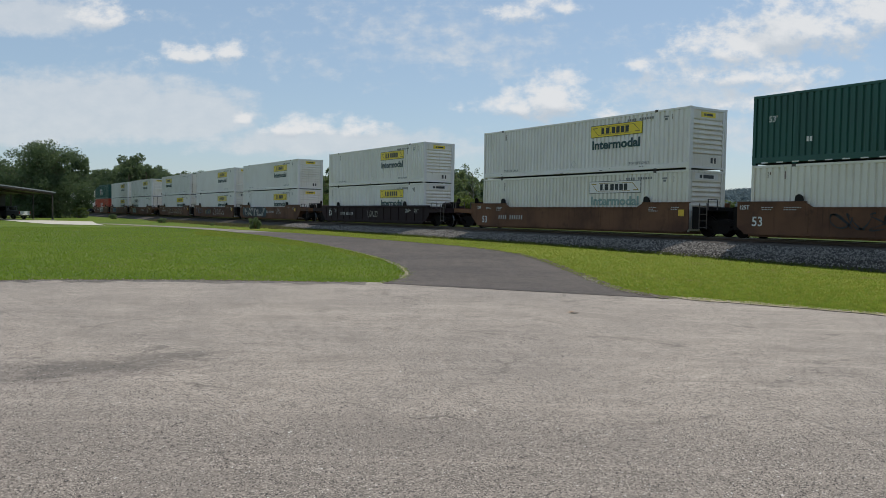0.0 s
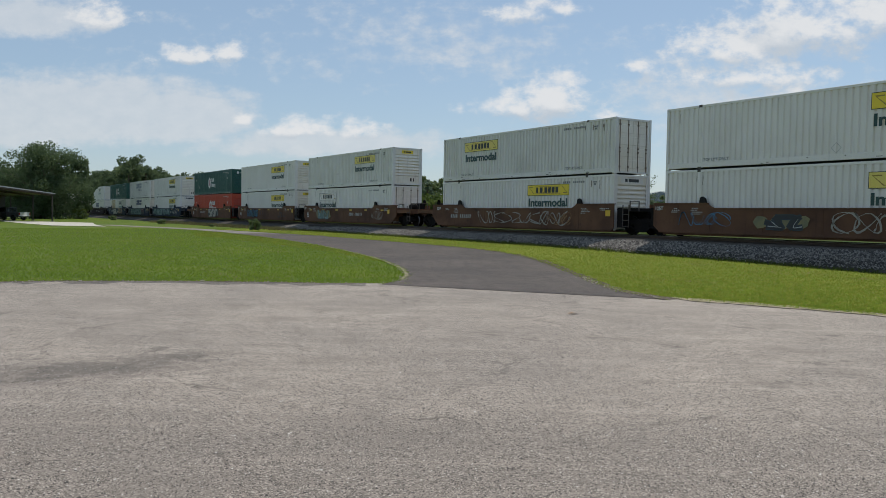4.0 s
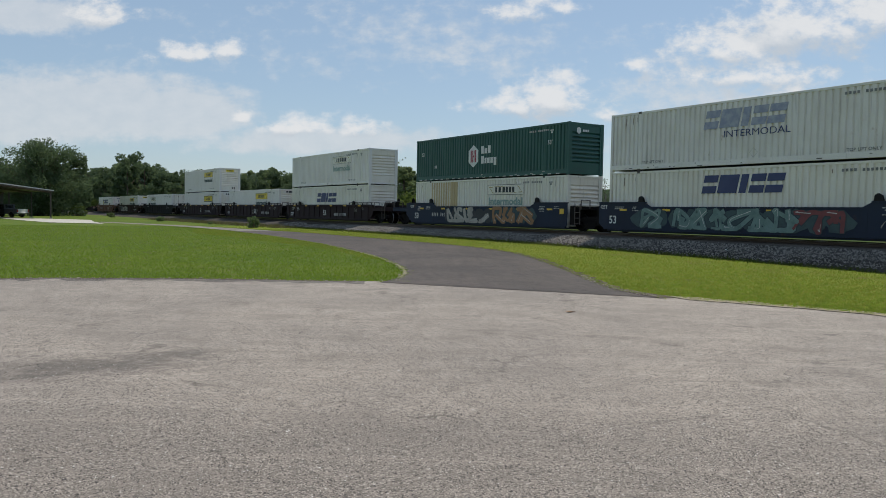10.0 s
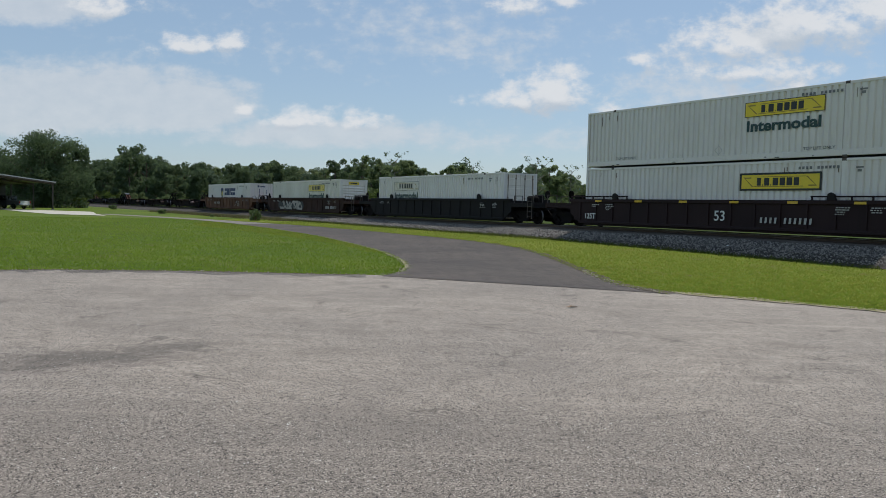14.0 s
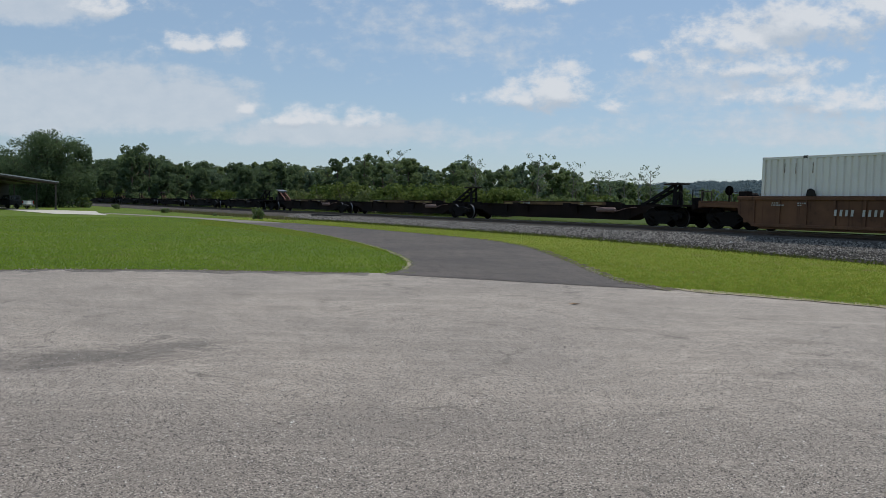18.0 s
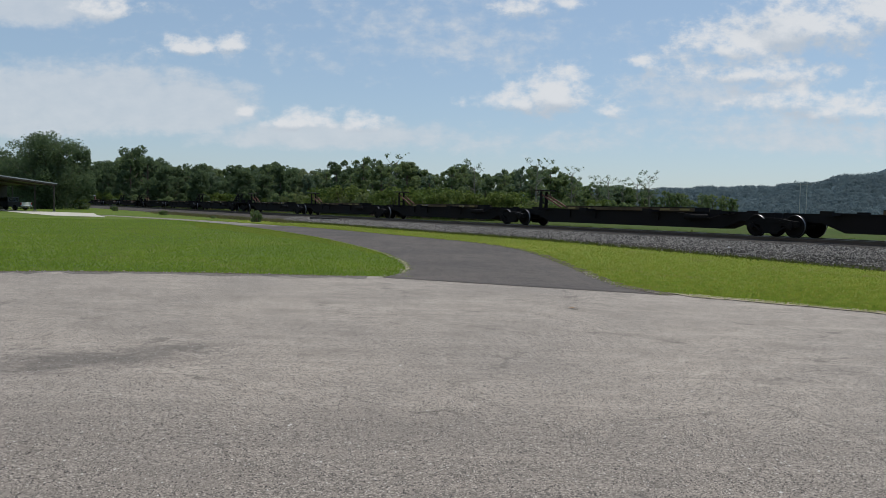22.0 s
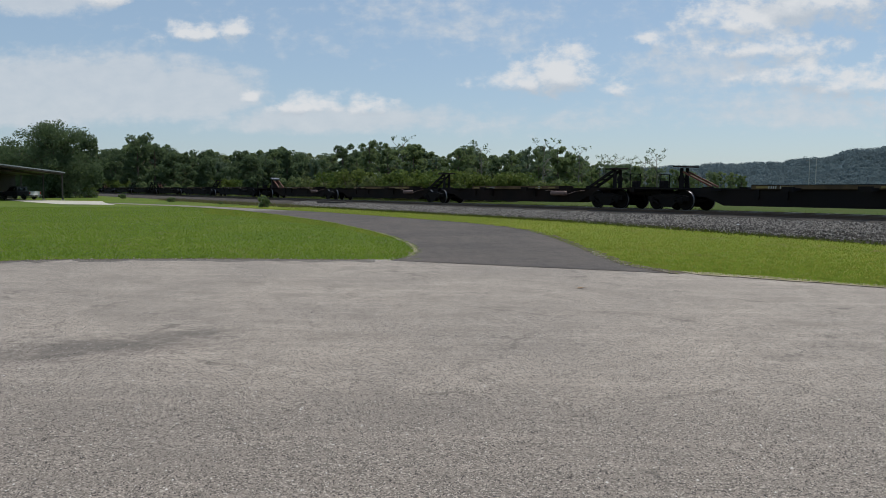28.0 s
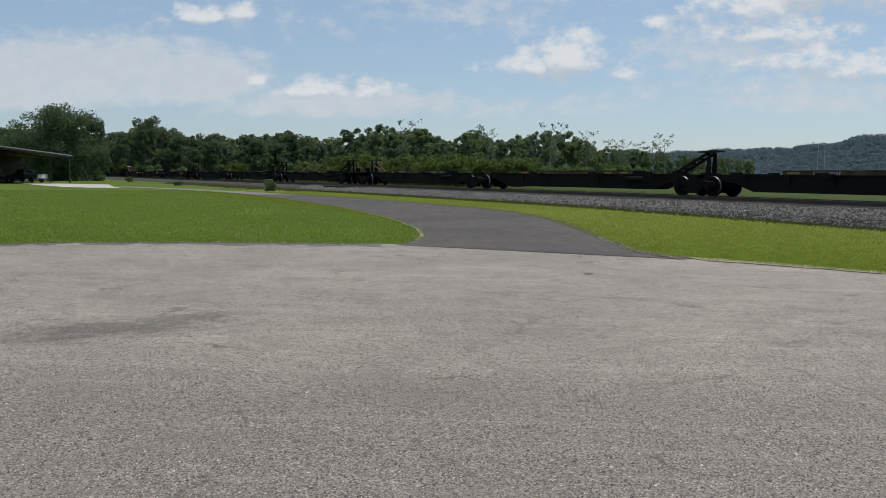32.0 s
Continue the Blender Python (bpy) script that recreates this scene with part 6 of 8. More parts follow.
# car with its two visible units, then single and three-unit cars
load(-3.25, ("cream", [], "rib", "cream corrugated container without a sign"), GREEN)
well_car(-3.25, "rust_car", "smooth", "share", "share", RUST_LABEL, [(3, -12.4, 0.45, 3.6, 0.7, "graf_b", 0.05, 5)], [("53", -15.9, 0.55, 0.55)], False)
load(-22.72, hauler_box("white", "ink_faded", key="cream"), hauler_box())
well_car(-22.72, "rust_car", "smooth", "rest", "end", RUST_LABEL, (), [("#", -14.2, 0.62, 0.4), ("53", -15.9, 0.4, 0.55)], False)
load(-46.18, hauler_box(), hauler_box())
well_car(-46.18, "maroon_car", "ribbed", "end", "end", "dark maroon ribbed single well car with white marks", [(5, -8.2, 0.5, 1.7, 0.6, "graf_c", 0.04, 4)], [("53", -15.6, 0.62, 0.62), ("#", -13.2, 0.68, 0.4)], False)
load(-69.5, hauler_box(), hauler_box())
well_car(-69.5, "rust_car", "smooth", "end", "share", RUST_LABEL, [(7, -15.0, 0.3, 6.6, 1.02, "graf_b", 0.13, 8), (8, -14.7, 0.4, 6.0, 0.82, "graf_c", 0.1, 8), (10, -5.2, 0.6, 1.4, 0.6, "graf_c", 0.03, 3)], [("#", -8.2, 0.72, 0.4)], False)
load(-88.9, hauler_box("gold", "ink_green"), hauler_box())
well_car(-88.9, "rust_car", "smooth", "rest", "share", RUST_LABEL, [(11, -7.6, 0.35, 4.2, 0.85, "graf_c", 0.06, 5), (13, -15.0, 0.5, 2.6, 0.7, "graf_d", 0.03, 4), (12, -10.8, 0.45, 1.7, 0.6, "graf_b", 0.14, 3)], [], False)
load(-108.4, hauler_box(x=-7.0), hauler_box("gold", x=-13.6, key="white_rust", end="door"))
well_car(-108.4, "rust_car", "smooth", "rest", "end", RUST_LABEL, [(14, -11.5, 0.35, 8.4, 0.85, "graf_c", 0.05, 10), (15, -5.4, 0.35, 2.4, 0.8, "graf_e", 0.05, 4)], [("#", -14.8, 0.7, 0.4)], False)
load(-131.7, hauler_box("white", x=-13.6, end="door"), hauler_box("gold", key="white_rust"))
well_car(-131.7, "rust_car", "smooth", "end", "share", RUST_LABEL, [(16, -13.2, 0.4, 1.9, 0.8, "graf_a", 0.2, 3), (17, -2.8, 0.4, 1.6, 0.7, "graf_c", 0.03, 3)], [("#", -7.0, 0.72, 0.4), ("53", -15.9, 0.55, 0.55)])
load(-151.1, hauler_box(), hauler_box())
_named = well_car(-151.1, "rust_car", "smooth", "rest", "share", RUST_LABEL, [(18, -13.4, 0.35, 3.4, 0.9, "graf_d", 0.06, 12), (19, -13.3, 0.38, 3.3, 0.84, "graf_a", 0.06, 11), (45, -13.2, 0.4, 3.2, 0.8, "graf_o", 0.05, 9), (20, -4.0, 0.4, 2.2, 0.6, "graf_b", 0.04, 4)], [("53", -15.9, 0.55, 0.55)])
part("name_mark", blocks("dark_bars", [(0.00, 0.51, 0.36, 0.46), (0.18, 0.34, 0.00, 0.36), (0.65, 1.16, 0.36, 0.46), (0.81, 0.98, 0.00, 0.36), (1.30, 1.45, 0.00, 0.46), (1.67, 1.81, 0.00, 0.46)], M["ox_dark"]), _named, "dark red plain bars", pose(-9.39, -SIDE - 0.032, 0.62))
load(-170.75, RED, GREEN)
well_car(-170.75, "rust_car", "smooth", "rest", "end", RUST_LABEL, [(21, -8.6, 0.3, 3.7, 0.95, "graf_c", 0.13, 5), ], [("#", -12.6, 0.72, 0.4), ("53", -15.9, 0.55, 0.55)])
BLUE_LABEL = "faded dark blue smooth-sided well car under graffiti"
load(-194.3, hauler_box("gold"), hauler_box("gold", key="white_rust"))
well_car(-194.3, "blue_car", "smooth", "end", "share", BLUE_LABEL, [(23, -15.0, 0.34, 9.4, 0.9, "graf_a", 0.12, 11), (26, -3.4, 0.4, 2.4, 0.8, "graf_c", 0.03, 4)], [("#", -4.9, 0.62, 0.3), ("53", -15.9, 0.55, 0.5)])
load(-213.8, SLANTED_LOW, SLANTED_OLD)
well_car(-213.8, "blue_car", "smooth", "rest", "share", BLUE_LABEL, [(27, -13.6, 0.32, 8.0, 0.95, "graf_a", 0.14, 9), (29, -5.6, 0.3, 1.8, 0.9, "graf_f", 0.08, 3), (31, -2.2, 0.5, 1.8, 0.7, "graf_c", 0.03, 4)], [("53", -15.9, 0.5, 0.55)])
load(-233.15, ("cream", [("patch",), ("hauler", -7.4, 1.86, "cream", "ink_faded")], "rib", "old cream corrugated container with a tan replaced panel"), GREEN)
well_car(-233.15, "blue_car", "smooth", "rest", "end", BLUE_LABEL, [(32, -11.6, 0.3, 4.6, 0.95, "graf_c", 0.1, 6), (33, -6.4, 0.3, 3.6, 1.0, "graf_e", 0.09, 5), ], [("53", -15.9, 0.5, 0.55), ("#", -13.6, 0.66, 0.3)])
MAROON_LABEL = "dark maroon railed well car with white marks"


def maroon_marks(x):
    return [("53", x, 0.55, 0.62), ("125T", -15.9, 0.45, 0.4), ("#", x + 2.3, 0.5, 0.3)]



load(-256.7, ("cream", [("slanted", -10.2, 1.5)], "rib", "cream corrugated container with slanted navy bars"), hauler_box("cream", "ink_faded", x=-6.9))
well_car(-256.7, "maroon_car", "railed", "end", "share", MAROON_LABEL, (), maroon_marks(-8.3))
load(-276.4, hauler_box(x=-6.9))
well_car(-276.4, "maroon_car", "railed", "rest", "share", MAROON_LABEL, [(40, -7.2, 0.4, 1.6, 0.6, "graf_c", 0.02, 4)], maroon_marks(-6.8))
load(-296.35, ("white", [("hauler", -6.55, 1.72, "yellow", "ink_green", False, True)], "rib", "white smooth container with a black-bordered yellow sign"), hauler_box())
well_car(-296.35, "maroon_car", "railed", "rest", "end", MAROON_LABEL, (), maroon_marks(-7.7))
load(-319.75, hauler_box("cream", x=-13.7, end="door"))
well_car(-319.75, "dark_car", "ribbed", "end", "end", "black ribbed single well car, plain", (), (), False)
load(-343.0, hauler_box("gold", x=-6.9, key="cream"))
well_car(-343.0, "brown_car", "ribbed", "end", "end", "weathered brown ribbed single well car", [(42, -13.5, 0.35, 5.5, 0.8, "graf_c", 0.08, 6)], [("#", -2.6, 0.5, 0.3)], False)
load(-366.3, SHIELD)
well_car(-366.3, "rust_car", "ribbed", "end", "end", "rust-brown ribbed single well car", [(43, -4.6, 0.4, 1.5, 0.7, "graf_c", 0.05, 3)], [("#", -12.8, 0.7, 0.3)], False)

# spine cars: bogie centres, from front to back, and the hitches (place, way of the strut)
SPINES = [
    ((-388.0, -405.7, -424.0, -441.45), ((-388.0, -1), (-405.5, -1), (-441.4, 1)), "spine_rust"),
    ((-445.55, -462.0, -479.7, -496.9, -513.8, -530.1), ((-445.6, -1), (-478.0, 1), (-495.2, 1), (-512.4, 1), (-529.9, 1)), "spine_dark"),
    ((-534.3, -551.8, -570.0, -586.4), ((-534.5, -1), (-551.5, -1), (-586.3, 1)), "spine_dark"),
    ((-590.6, -608.1, -626.4, -643.4), ((-590.8, -1), (-607.9, -1), (-643.3, 1)), "spine_rust"),
    ((-647.6, -665.2, -683.5, -700.6), ((-665.0, -1), (-700.5, 1)), "spine_dark"),
    ((-704.8, -722.4, -740.7, -757.8), ((-705.0, -1), (-722.2, -1), (-757.7, 1)), "spine_dark"),
    ((-762.0, -779.6, -797.9, -815.0), ((-762.2, -1), (-779.4, -1), (-814.9, 1)), "spine_rust"),
    ((-819.2, -836.8, -855.1, -872.2), ((-819.4, -1), (-836.6, -1), (-872.1, 1)), "spine_dark"),
]
for centres, hitches, key in SPINES:
    for k in range(len(centres) - 1):
        a, b = centres[k], centres[k + 1]
        mine = [h for h in hitches if (a >= h[0] > b) or (k == len(centres) - 2 and h[0] <= b + 0.3) or (k == 0 and h[0] > a)]
        mine = [h for h in mine if not (h[0] < b + 3 and k < len(centres) - 2)] + [h for h in hitches if k > 0 and a < h[0] < a + 3]
        spine_unit(a, b, key, k == 0, k == len(centres) - 2, mine, ("black" if key == "spine_dark" else "rust-brown") + " empty spine car platform with trailer hitches", k % 2 == 0)

# ---- trees and shrubs ----


def limb(g, a, b, r0, r1, n=7):
    a, b = Vector(a), Vector(b)
    d = (b - a).normalized()
    s = d.cross(Vector((0.31, 0.95, 0.1))).normalized()
    u = s.cross(d)
    ring = [math.cos(2 * math.pi * i / n) * s + math.sin(2 * math.pi * i / n) * u for i in range(n)]
    g.add([a + r * r0 for r in ring] + [b + r * r1 for r in ring], [(i, (i + 1) % n, n + (i + 1) % n, n + i) for i in range(n)])


def leaf_faces(rng, centres, per, spread, size, outward=1.1):
    """Many small leaf clumps round the centres, as six-cornered ragged leaves that turn outwards more or less."""
    g = Geo()
    for (cx, cy, cz, r) in centres:
        for _ in range(per):
            d = rng.normal(size=3)
            d /= np.linalg.norm(d) + 1e-6
            q = np.array((cx, cy, cz)) + d * r * spread * rng.uniform(0.3, 1.0) ** 0.6 * np.array((1, 1, 0.8))
            side = rng.normal(size=3)
            up = d * outward + side / (np.linalg.norm(side) + 1e-6)
            a = np.cross(up, rng.normal(size=3))
            a /= np.linalg.norm(a) + 1e-6
            b = np.cross(up, a)
            b /= np.linalg.norm(b) + 1e-6
            k = size * rng.uniform(0.55, 1.3)
            pts = [q + a * k, q + a * k * 0.35 + b * k * 0.6, q - a * k * 0.5 + b * k * 0.35, q - a * k, q - a * k * 0.3 - b * k * 0.55, q + a * k * 0.45 - b * k * 0.4]
            g.add([p.tolist() for p in pts], [(0, 1, 2, 3, 4, 5)])
    return g


def broad_tree(seed, height, width, leaf, label, thin=1.3, low=0.06, per=120, size=0.27, shape="round"):
    """A broadleaf tree: tapered trunk, forking boughs, and on each bough a few leaf clumps of uneven size, with gaps between them."""
    rng = np.random.default_rng(seed)
    tree = thing("tree", label, "tree", pose(0, 0, 0), "trees of the woods")
    g = Geo()
    bend = rng.normal(size=2) * 0.3
    fork = height * 0.3
    limb(g, (0, 0, -0.3), (bend[0] * 0.3, bend[1] * 0.3, fork * 0.5), height * 0.026, height * 0.02)
    limb(g, (bend[0] * 0.3, bend[1] * 0.3, fork * 0.5), (bend[0], bend[1], fork), height * 0.02, height * 0.016)
    limb(g, (bend[0], bend[1], fork), (bend[0] * 1.5, bend[1] * 1.5, height * 0.88), height * 0.015, height * 0.004)
    centres = []
    n = int(15 * thin)
    lobes = rng.uniform(0, 6.28, 3)
    for k in range(n):
        f = min(1.0, max(0.0, (k + rng.uniform(0.0, 1.0)) / n))
        z = height * (low + (0.95 - low) * f)
        if shape == "cone":
            reach = width / 2 * (1.02 - f) ** 0.85 * rng.uniform(0.7, 1.1)
        else:
            reach = width / 2 * (0.72 + 0.6 * f if f < 0.45 else math.sqrt(max(0.03, 1 - ((f - 0.42) / 0.62) ** 2))) * rng.uniform(0.45, 1.0)
        a = k * 2.4 + rng.uniform(-0.6, 0.6)
        reach *= 1.0 + 0.2 * math.sin(2 * a + lobes[0]) + 0.15 * math.sin(3 * a + lobes[1] + 3 * f)
        tip = Vector((bend[0] + reach * math.cos(a), bend[1] + reach * math.sin(a), z))
        root = Vector((bend[0], bend[1], min(max(fork * 0.5, z - reach * 0.8), height * 0.8)))
        limb(g, root, tip, height * 0.007, height * 0.002, 5)
        for i in range(3):
            c = root.lerp(tip, (1.0, 0.75, 0.45)[i]) + Vector(rng.normal(0, width * 0.05, 3))
            r = width * rng.uniform(0.065, 0.15) * (1.0 if i < 2 else 0.8)
            centres.append((c.x, c.y, min(c.z, height * 0.99 - r * 0.5), r))
    part("trunk", g.mesh("trunk", M["bark"], False), tree)
    part("crown", leaf_faces(rng, centres, per, 1.0, size).mesh("crown", M[leaf], False), tree)
    return tree


def dead_tree(seed, height, label):
    """A bare snag with a few leaves left."""
    rng = np.random.default_rng(seed)
    tree = thing("tree", label, "tree", pose(0, 0, 0), "trees of the woods")
    g = Geo()
    tips = []
    limb(g, (0, 0, -0.3), (0.2, 0.1, height * 0.5), height * 0.018, height * 0.011)
    limb(g, (0.2, 0.1, height * 0.5), (0.4, -0.1, height), height * 0.011, height * 0.002)
    for k in range(15):
        z = height * rng.uniform(0.35, 0.95)
        a = rng.uniform(0, 6.28)
        ln = height * rng.uniform(0.1, 0.24)
        b = (0.3 + ln * math.cos(a), ln * math.sin(a), z + ln * rng.uniform(0.5, 1.1))
        limb(g, (0.3, 0, z), b, height * 0.006, height * 0.0015, 5)
        for _ in range(3):
            c = (b[0] + rng.normal() * 0.5, b[1] + rng.normal() * 0.5, b[2] + rng.uniform(0.2, 1.0))
            limb(g, b, c, height * 0.002, height * 0.0008, 4)
            tips.append((*c, 0.7))
    part("trunk", g.mesh("trunk", M["dead_wood"], False), tree)
    part("crown", leaf_faces(rng, tips, 7, 1.0, 0.24).mesh("crown", M["leaf_dark"], False), tree)
    return tree


def shrub(seed, height, width, leaf, label, per=60, size=0.22, name="shrub", cat="shrub"):
    rng = np.random.default_rng(seed)
    bush = thing(name, label, cat, pose(0, 0, 0))
    g = Geo()
    centres = []
    for k in range(13):
        a, f = rng.uniform(0, 6.28), math.sqrt(rng.random())
        c = (width * 0.4 * f * math.cos(a), width * 0.4 * f * math.sin(a), height * rng.uniform(0.15, 0.85) * (1.05 - 0.45 * f))
        centres.append((*c, width * rng.uniform(0.11, 0.19)))
        limb(g, (c[0] * 0.2, c[1] * 0.2, -0.05), c, 0.02 * height, 0.006 * height, 5)
    part("stem", g.mesh("stem", M["bark"], False), bush)
    part("foliage", leaf_faces(rng, centres, per, 1.0, size).mesh("foliage", M[leaf], False), bush)
    return bush


def at_bearing(az, dist):
    return -dist * math.sin(radians(az)), dist * math.cos(radians(az))


def plant(proto, x, y, k, kz, z=None):
    return copy_thing(proto, pose(x, y, ground_z(x, y) if z is None else z, 0, 0, random.uniform(0, 360)) @ Matrix.Diagonal((k / proto.scale.x, k / proto.scale.y, kz / proto.scale.z, 1)))


# skyline of the woods: bearing to the left of the track's normal, elevation of the tree tops
SKY_B = [22, 36, 40, 44, 47, 48.5, 50, 52, 54.5, 56, 58, 60, 62.5, 64.5, 67, 70, 73, 77, 78.5, 79.5, 81.5, 84, 88, 94, 100]
SKY_E = [1.3, 1.4, 1.7, 2.1, 2.2, 3.0, 3.4, 3.3, 2.9, 3.35, 2.9, 3.45, 3.6, 2.95, 2.75, 3.0, 2.8, 2.6, 3.4, 3.5, 2.6, 2.7, 2.9, 3.0, 3.0]


def make_woods():
    random.seed(11)
    L1, L2 = "dark green broadleaf tree at the edge of the woods", "green broadleaf tree with an open crown in the woods"
    protos = [broad_tree(21, 13, 9.5, "leaf_dark", L1), broad_tree(22, 14, 8.5, "leaf", L2), broad_tree(23, 13, 10, "leaf_dark", L1, 0.9),
              broad_tree(24, 15, 7.5, "leaf", L2, 0.9, 0.2, 80), broad_tree(25, 12, 9.5, "leaf_dark", L1, 1.1), broad_tree(26, 14, 10, "leaf_hazed", "broadleaf tree in the woods, grey-green with painted haze"),
              broad_tree(27, 14, 10.5, "leaf_pale", "pale yellow-green broadleaf tree in the woods", 1.5), broad_tree(28, 15, 6.5, "leaf_hazed", "slender tree with sparse foliage, grey-green with painted haze", 0.9, 0.25, 55, 0.24),
              broad_tree(29, 11, 6.0, "leaf_dark", "dark narrow pointed tree at the edge of the woods", 1.5, 0.03, 110, 0.25, "cone"), broad_tree(30, 11, 11, "leaf_dark", "low rounded dark tree at the edge of the woods", 1.9, 0.03)]
    heights = [13, 14, 13, 15, 12, 14, 14, 15, 11, 11]
    snags = [dead_tree(31, 14, "bare grey snag with few leaves among the trees"), dead_tree(32, 13, "bare grey snag with few leaves among the trees")]
    used = set()

    def clear(a, d):
        """A distance along a bearing that keeps the railway free of trees."""
        c = max(math.cos(radians(a)), 0.02)
        return max(d, 39.0 / c) if a < 84.6 else min(d, 21.0 / c)

    def put(proto, hgt, x, y, want):
        k = want / hgt
        if id(proto) not in used:
            used.add(id(proto))
            proto.matrix_basis = pose(x, y, 0, 0, 0, random.uniform(0, 360)) @ Matrix.Diagonal((k, k, k, 1))
        else:
            plant(proto, x, y, k * random.uniform(0.8, 1.25), k)

    def depth(az, row):
        d = float(np.interp(az, [22, 44, 47, 50, 62, 66, 80, 100], [330, 300, 240, 205, 215, 240, 265, 250]))
        return d + row * 22

    az, k = 38.0, 0
    while az < 99:
        for row in (0, 1, 2, 3, 4):
            a = az + random.uniform(-0.8, 0.8)
            d = clear(a, depth(a, row) * random.uniform(0.96, 1.05))
            el = float(np.interp(a, SKY_B, SKY_E)) * (random.uniform(0.6, 0.97) if row == 0 else random.uniform(0.88, 1.03) if row < 4 else random.uniform(0.55, 0.8))
            i = random.choice((0, 1, 2, 4, 5, 7, 9) if a > 66 else (1, 2, 3, 3, 5, 7, 7)) if row < 2 else random.choice((1, 5, 5, 6, 6) if a > 67 else (1, 3, 5, 7))
            x, y = at_bearing(a, d)
            put(protos[i], heights[i], x, y, 1.55 + d * math.tan(radians(el)))
        az += 1.3
    for a, el in ((62.7, 3.75), (60.0, 3.55), (56.2, 3.4), (52.0, 3.45), (51.2, 3.2), (49.6, 3.5), (79.0, 3.6), (78.2, 3.3), (70.0, 3.05)):
        d = depth(a, 0.3)
        i = random.choice((1, 3, 7))
        put(protos[i], heights[i], *at_bearing(a, d), 1.55 + d * math.tan(radians(el)))
    # single trees that stand out before the wood: bearing, distance, elevation of the top, kind
    for a, d, el, i in ((74.9, 205, 2.25, 9), (71.6, 190, 2.4, 9), (70.3, 196, 2.2, 0), (69.2, 185, 2.85, 8), (63.3, 190, 3.9, 3), (60.3, 190, 3.55, 1), (65.2, 210, 3.3, 2), (79.2, 215, 3.75, 4), (77.0, 222, 2.6, 0), (57.0, 190, 3.3, 3)):
        put(protos[i], heights[i], *at_bearing(a, clear(a, d)), 1.55 + clear(a, d) * math.tan(radians(el)))
    for a, el in ((42.8, 2.75), (43.6, 2.3), (44.6, 2.2), (45.6, 2.35), (48.3, 2.9), (55.2, 3.2), (61.0, 3.5), (46.4, 2.3), (50.8, 3.4)):
        d = depth(a, -0.4)
        i = random.randrange(2)
        put(snags[i], 14 - i, *at_bearing(a, d), 1.55 + d * math.tan(radians(el)))
    # the large dark tree beside the shed, and its neighbours
    big = broad_tree(41, 13.0, 15.2, "leaf_dark", "large dark spreading tree beside the railway", 4.4, 0.05, 170, 0.17)
    big.matrix_basis = pose(*at_bearing(84.2, 150), 0, 0, 0, 40)
    plant(protos[0], *at_bearing(82.3, 157), 0.82, 0.9)
    plant(protos[4], *at_bearing(80.6, 246), 0.8, 0.95)
    plant(protos[4], *at_bearing(87.5, 162), 0.85, 0.78)
    plant(protos[2], *at_bearing(89.8, 170), 0.85, 0.85)
    # understorey along the far side of the track
    s1 = shrub(51, 4.0, 5.5, "leaf_light", "light green tall shrub beyond the railway", 150, 0.17)
    s2 = shrub(52, 3.4, 5.0, "leaf", "green tall shrub beyond the railway", 150, 0.17)
    s3 = shrub(53, 4.4, 6.0, "leaf_olive", "olive-green rounded shrub beyond the railway", 170, 0.17)
    s4 = shrub(54, 3.2, 4.2, "leaf_russet", "russet-brown withered shrub beyond the railway", 120, 0.15)
    s4.matrix_basis = pose(*at_bearing(47.6, 125), 0) @ Matrix.Diagonal((0.9, 0.9, 1.1, 1))
    s3.matrix_basis = pose(*at_bearing(57.6, 118), 0) @ Matrix.Diagonal((1.3, 1.3, 1.4, 1))
    for a, d, k, kz in ((62.3, 130, 1.4, 1.35), (60.2, 124, 1.2, 1.2), (59.0, 128, 1.2, 1.45), (56.2, 121, 1.2, 1.3), (55.0, 116, 1.3, 1.35), (53.6, 122, 1.4, 1.45), (52.0, 126, 1.2, 1.15), (65.0, 150, 1.5, 1.45), (50.6, 135, 1.1, 1.0), (68.0, 165, 1.5, 1.5), (63.7, 138, 1.2, 1.15)):
        plant(s3, *at_bearing(a, d), k, kz)
    plant(s4, *at_bearing(61.4, 117), 0.7, 0.6)
    first = {id(s1), id(s2)}
    for k in range(90):
        a = random.uniform(44, 81)
        d = max(depth(a, 0) * random.uniform(0.72, 0.95), 39.0 / math.cos(radians(a)))
        p = random.choice((s1, s2, s2, s2))
        x, y = at_bearing(a, d)
        h = random.uniform(0.8, 1.6)
        if id(p) in first:
            first.discard(id(p))
            p.matrix_basis = pose(x, y, 0) @ Matrix.Diagonal((h, h, h, 1))
        else:
            plant(p, x, y, h, h)
    for a, d, h in ((60.9, 118, 1.5), (59.6, 114, 1.1), (58.5, 112, 1.25), (64.5, 140, 1.7), (66, 150, 1.6), (54.4, 110, 1.2), (53.0, 112, 1.35), (61.6, 122, 1.2), (56.7, 110, 1.35), (51.3, 116, 0.8), (49.6, 118, 0.9), (48.6, 124, 0.8), (57.8, 126, 1.6), (52.4, 128, 1.5)):
        plant(s1, *at_bearing(a, d), h, h)
    for a, d, h in ((84.7, 150, 0.85), (84.2, 152, 0.8), (80.2, 232, 1.2), (79.4, 222, 1.0), (82.3, 149, 0.6)):
        plant(s1, *at_bearing(a, d), h, h)
    # small shrubs at the foot of the bank
    b = shrub(61, 1.05, 1.3, "leaf", "small green bush beside the lane", 60, 0.1, "bush", "bush")
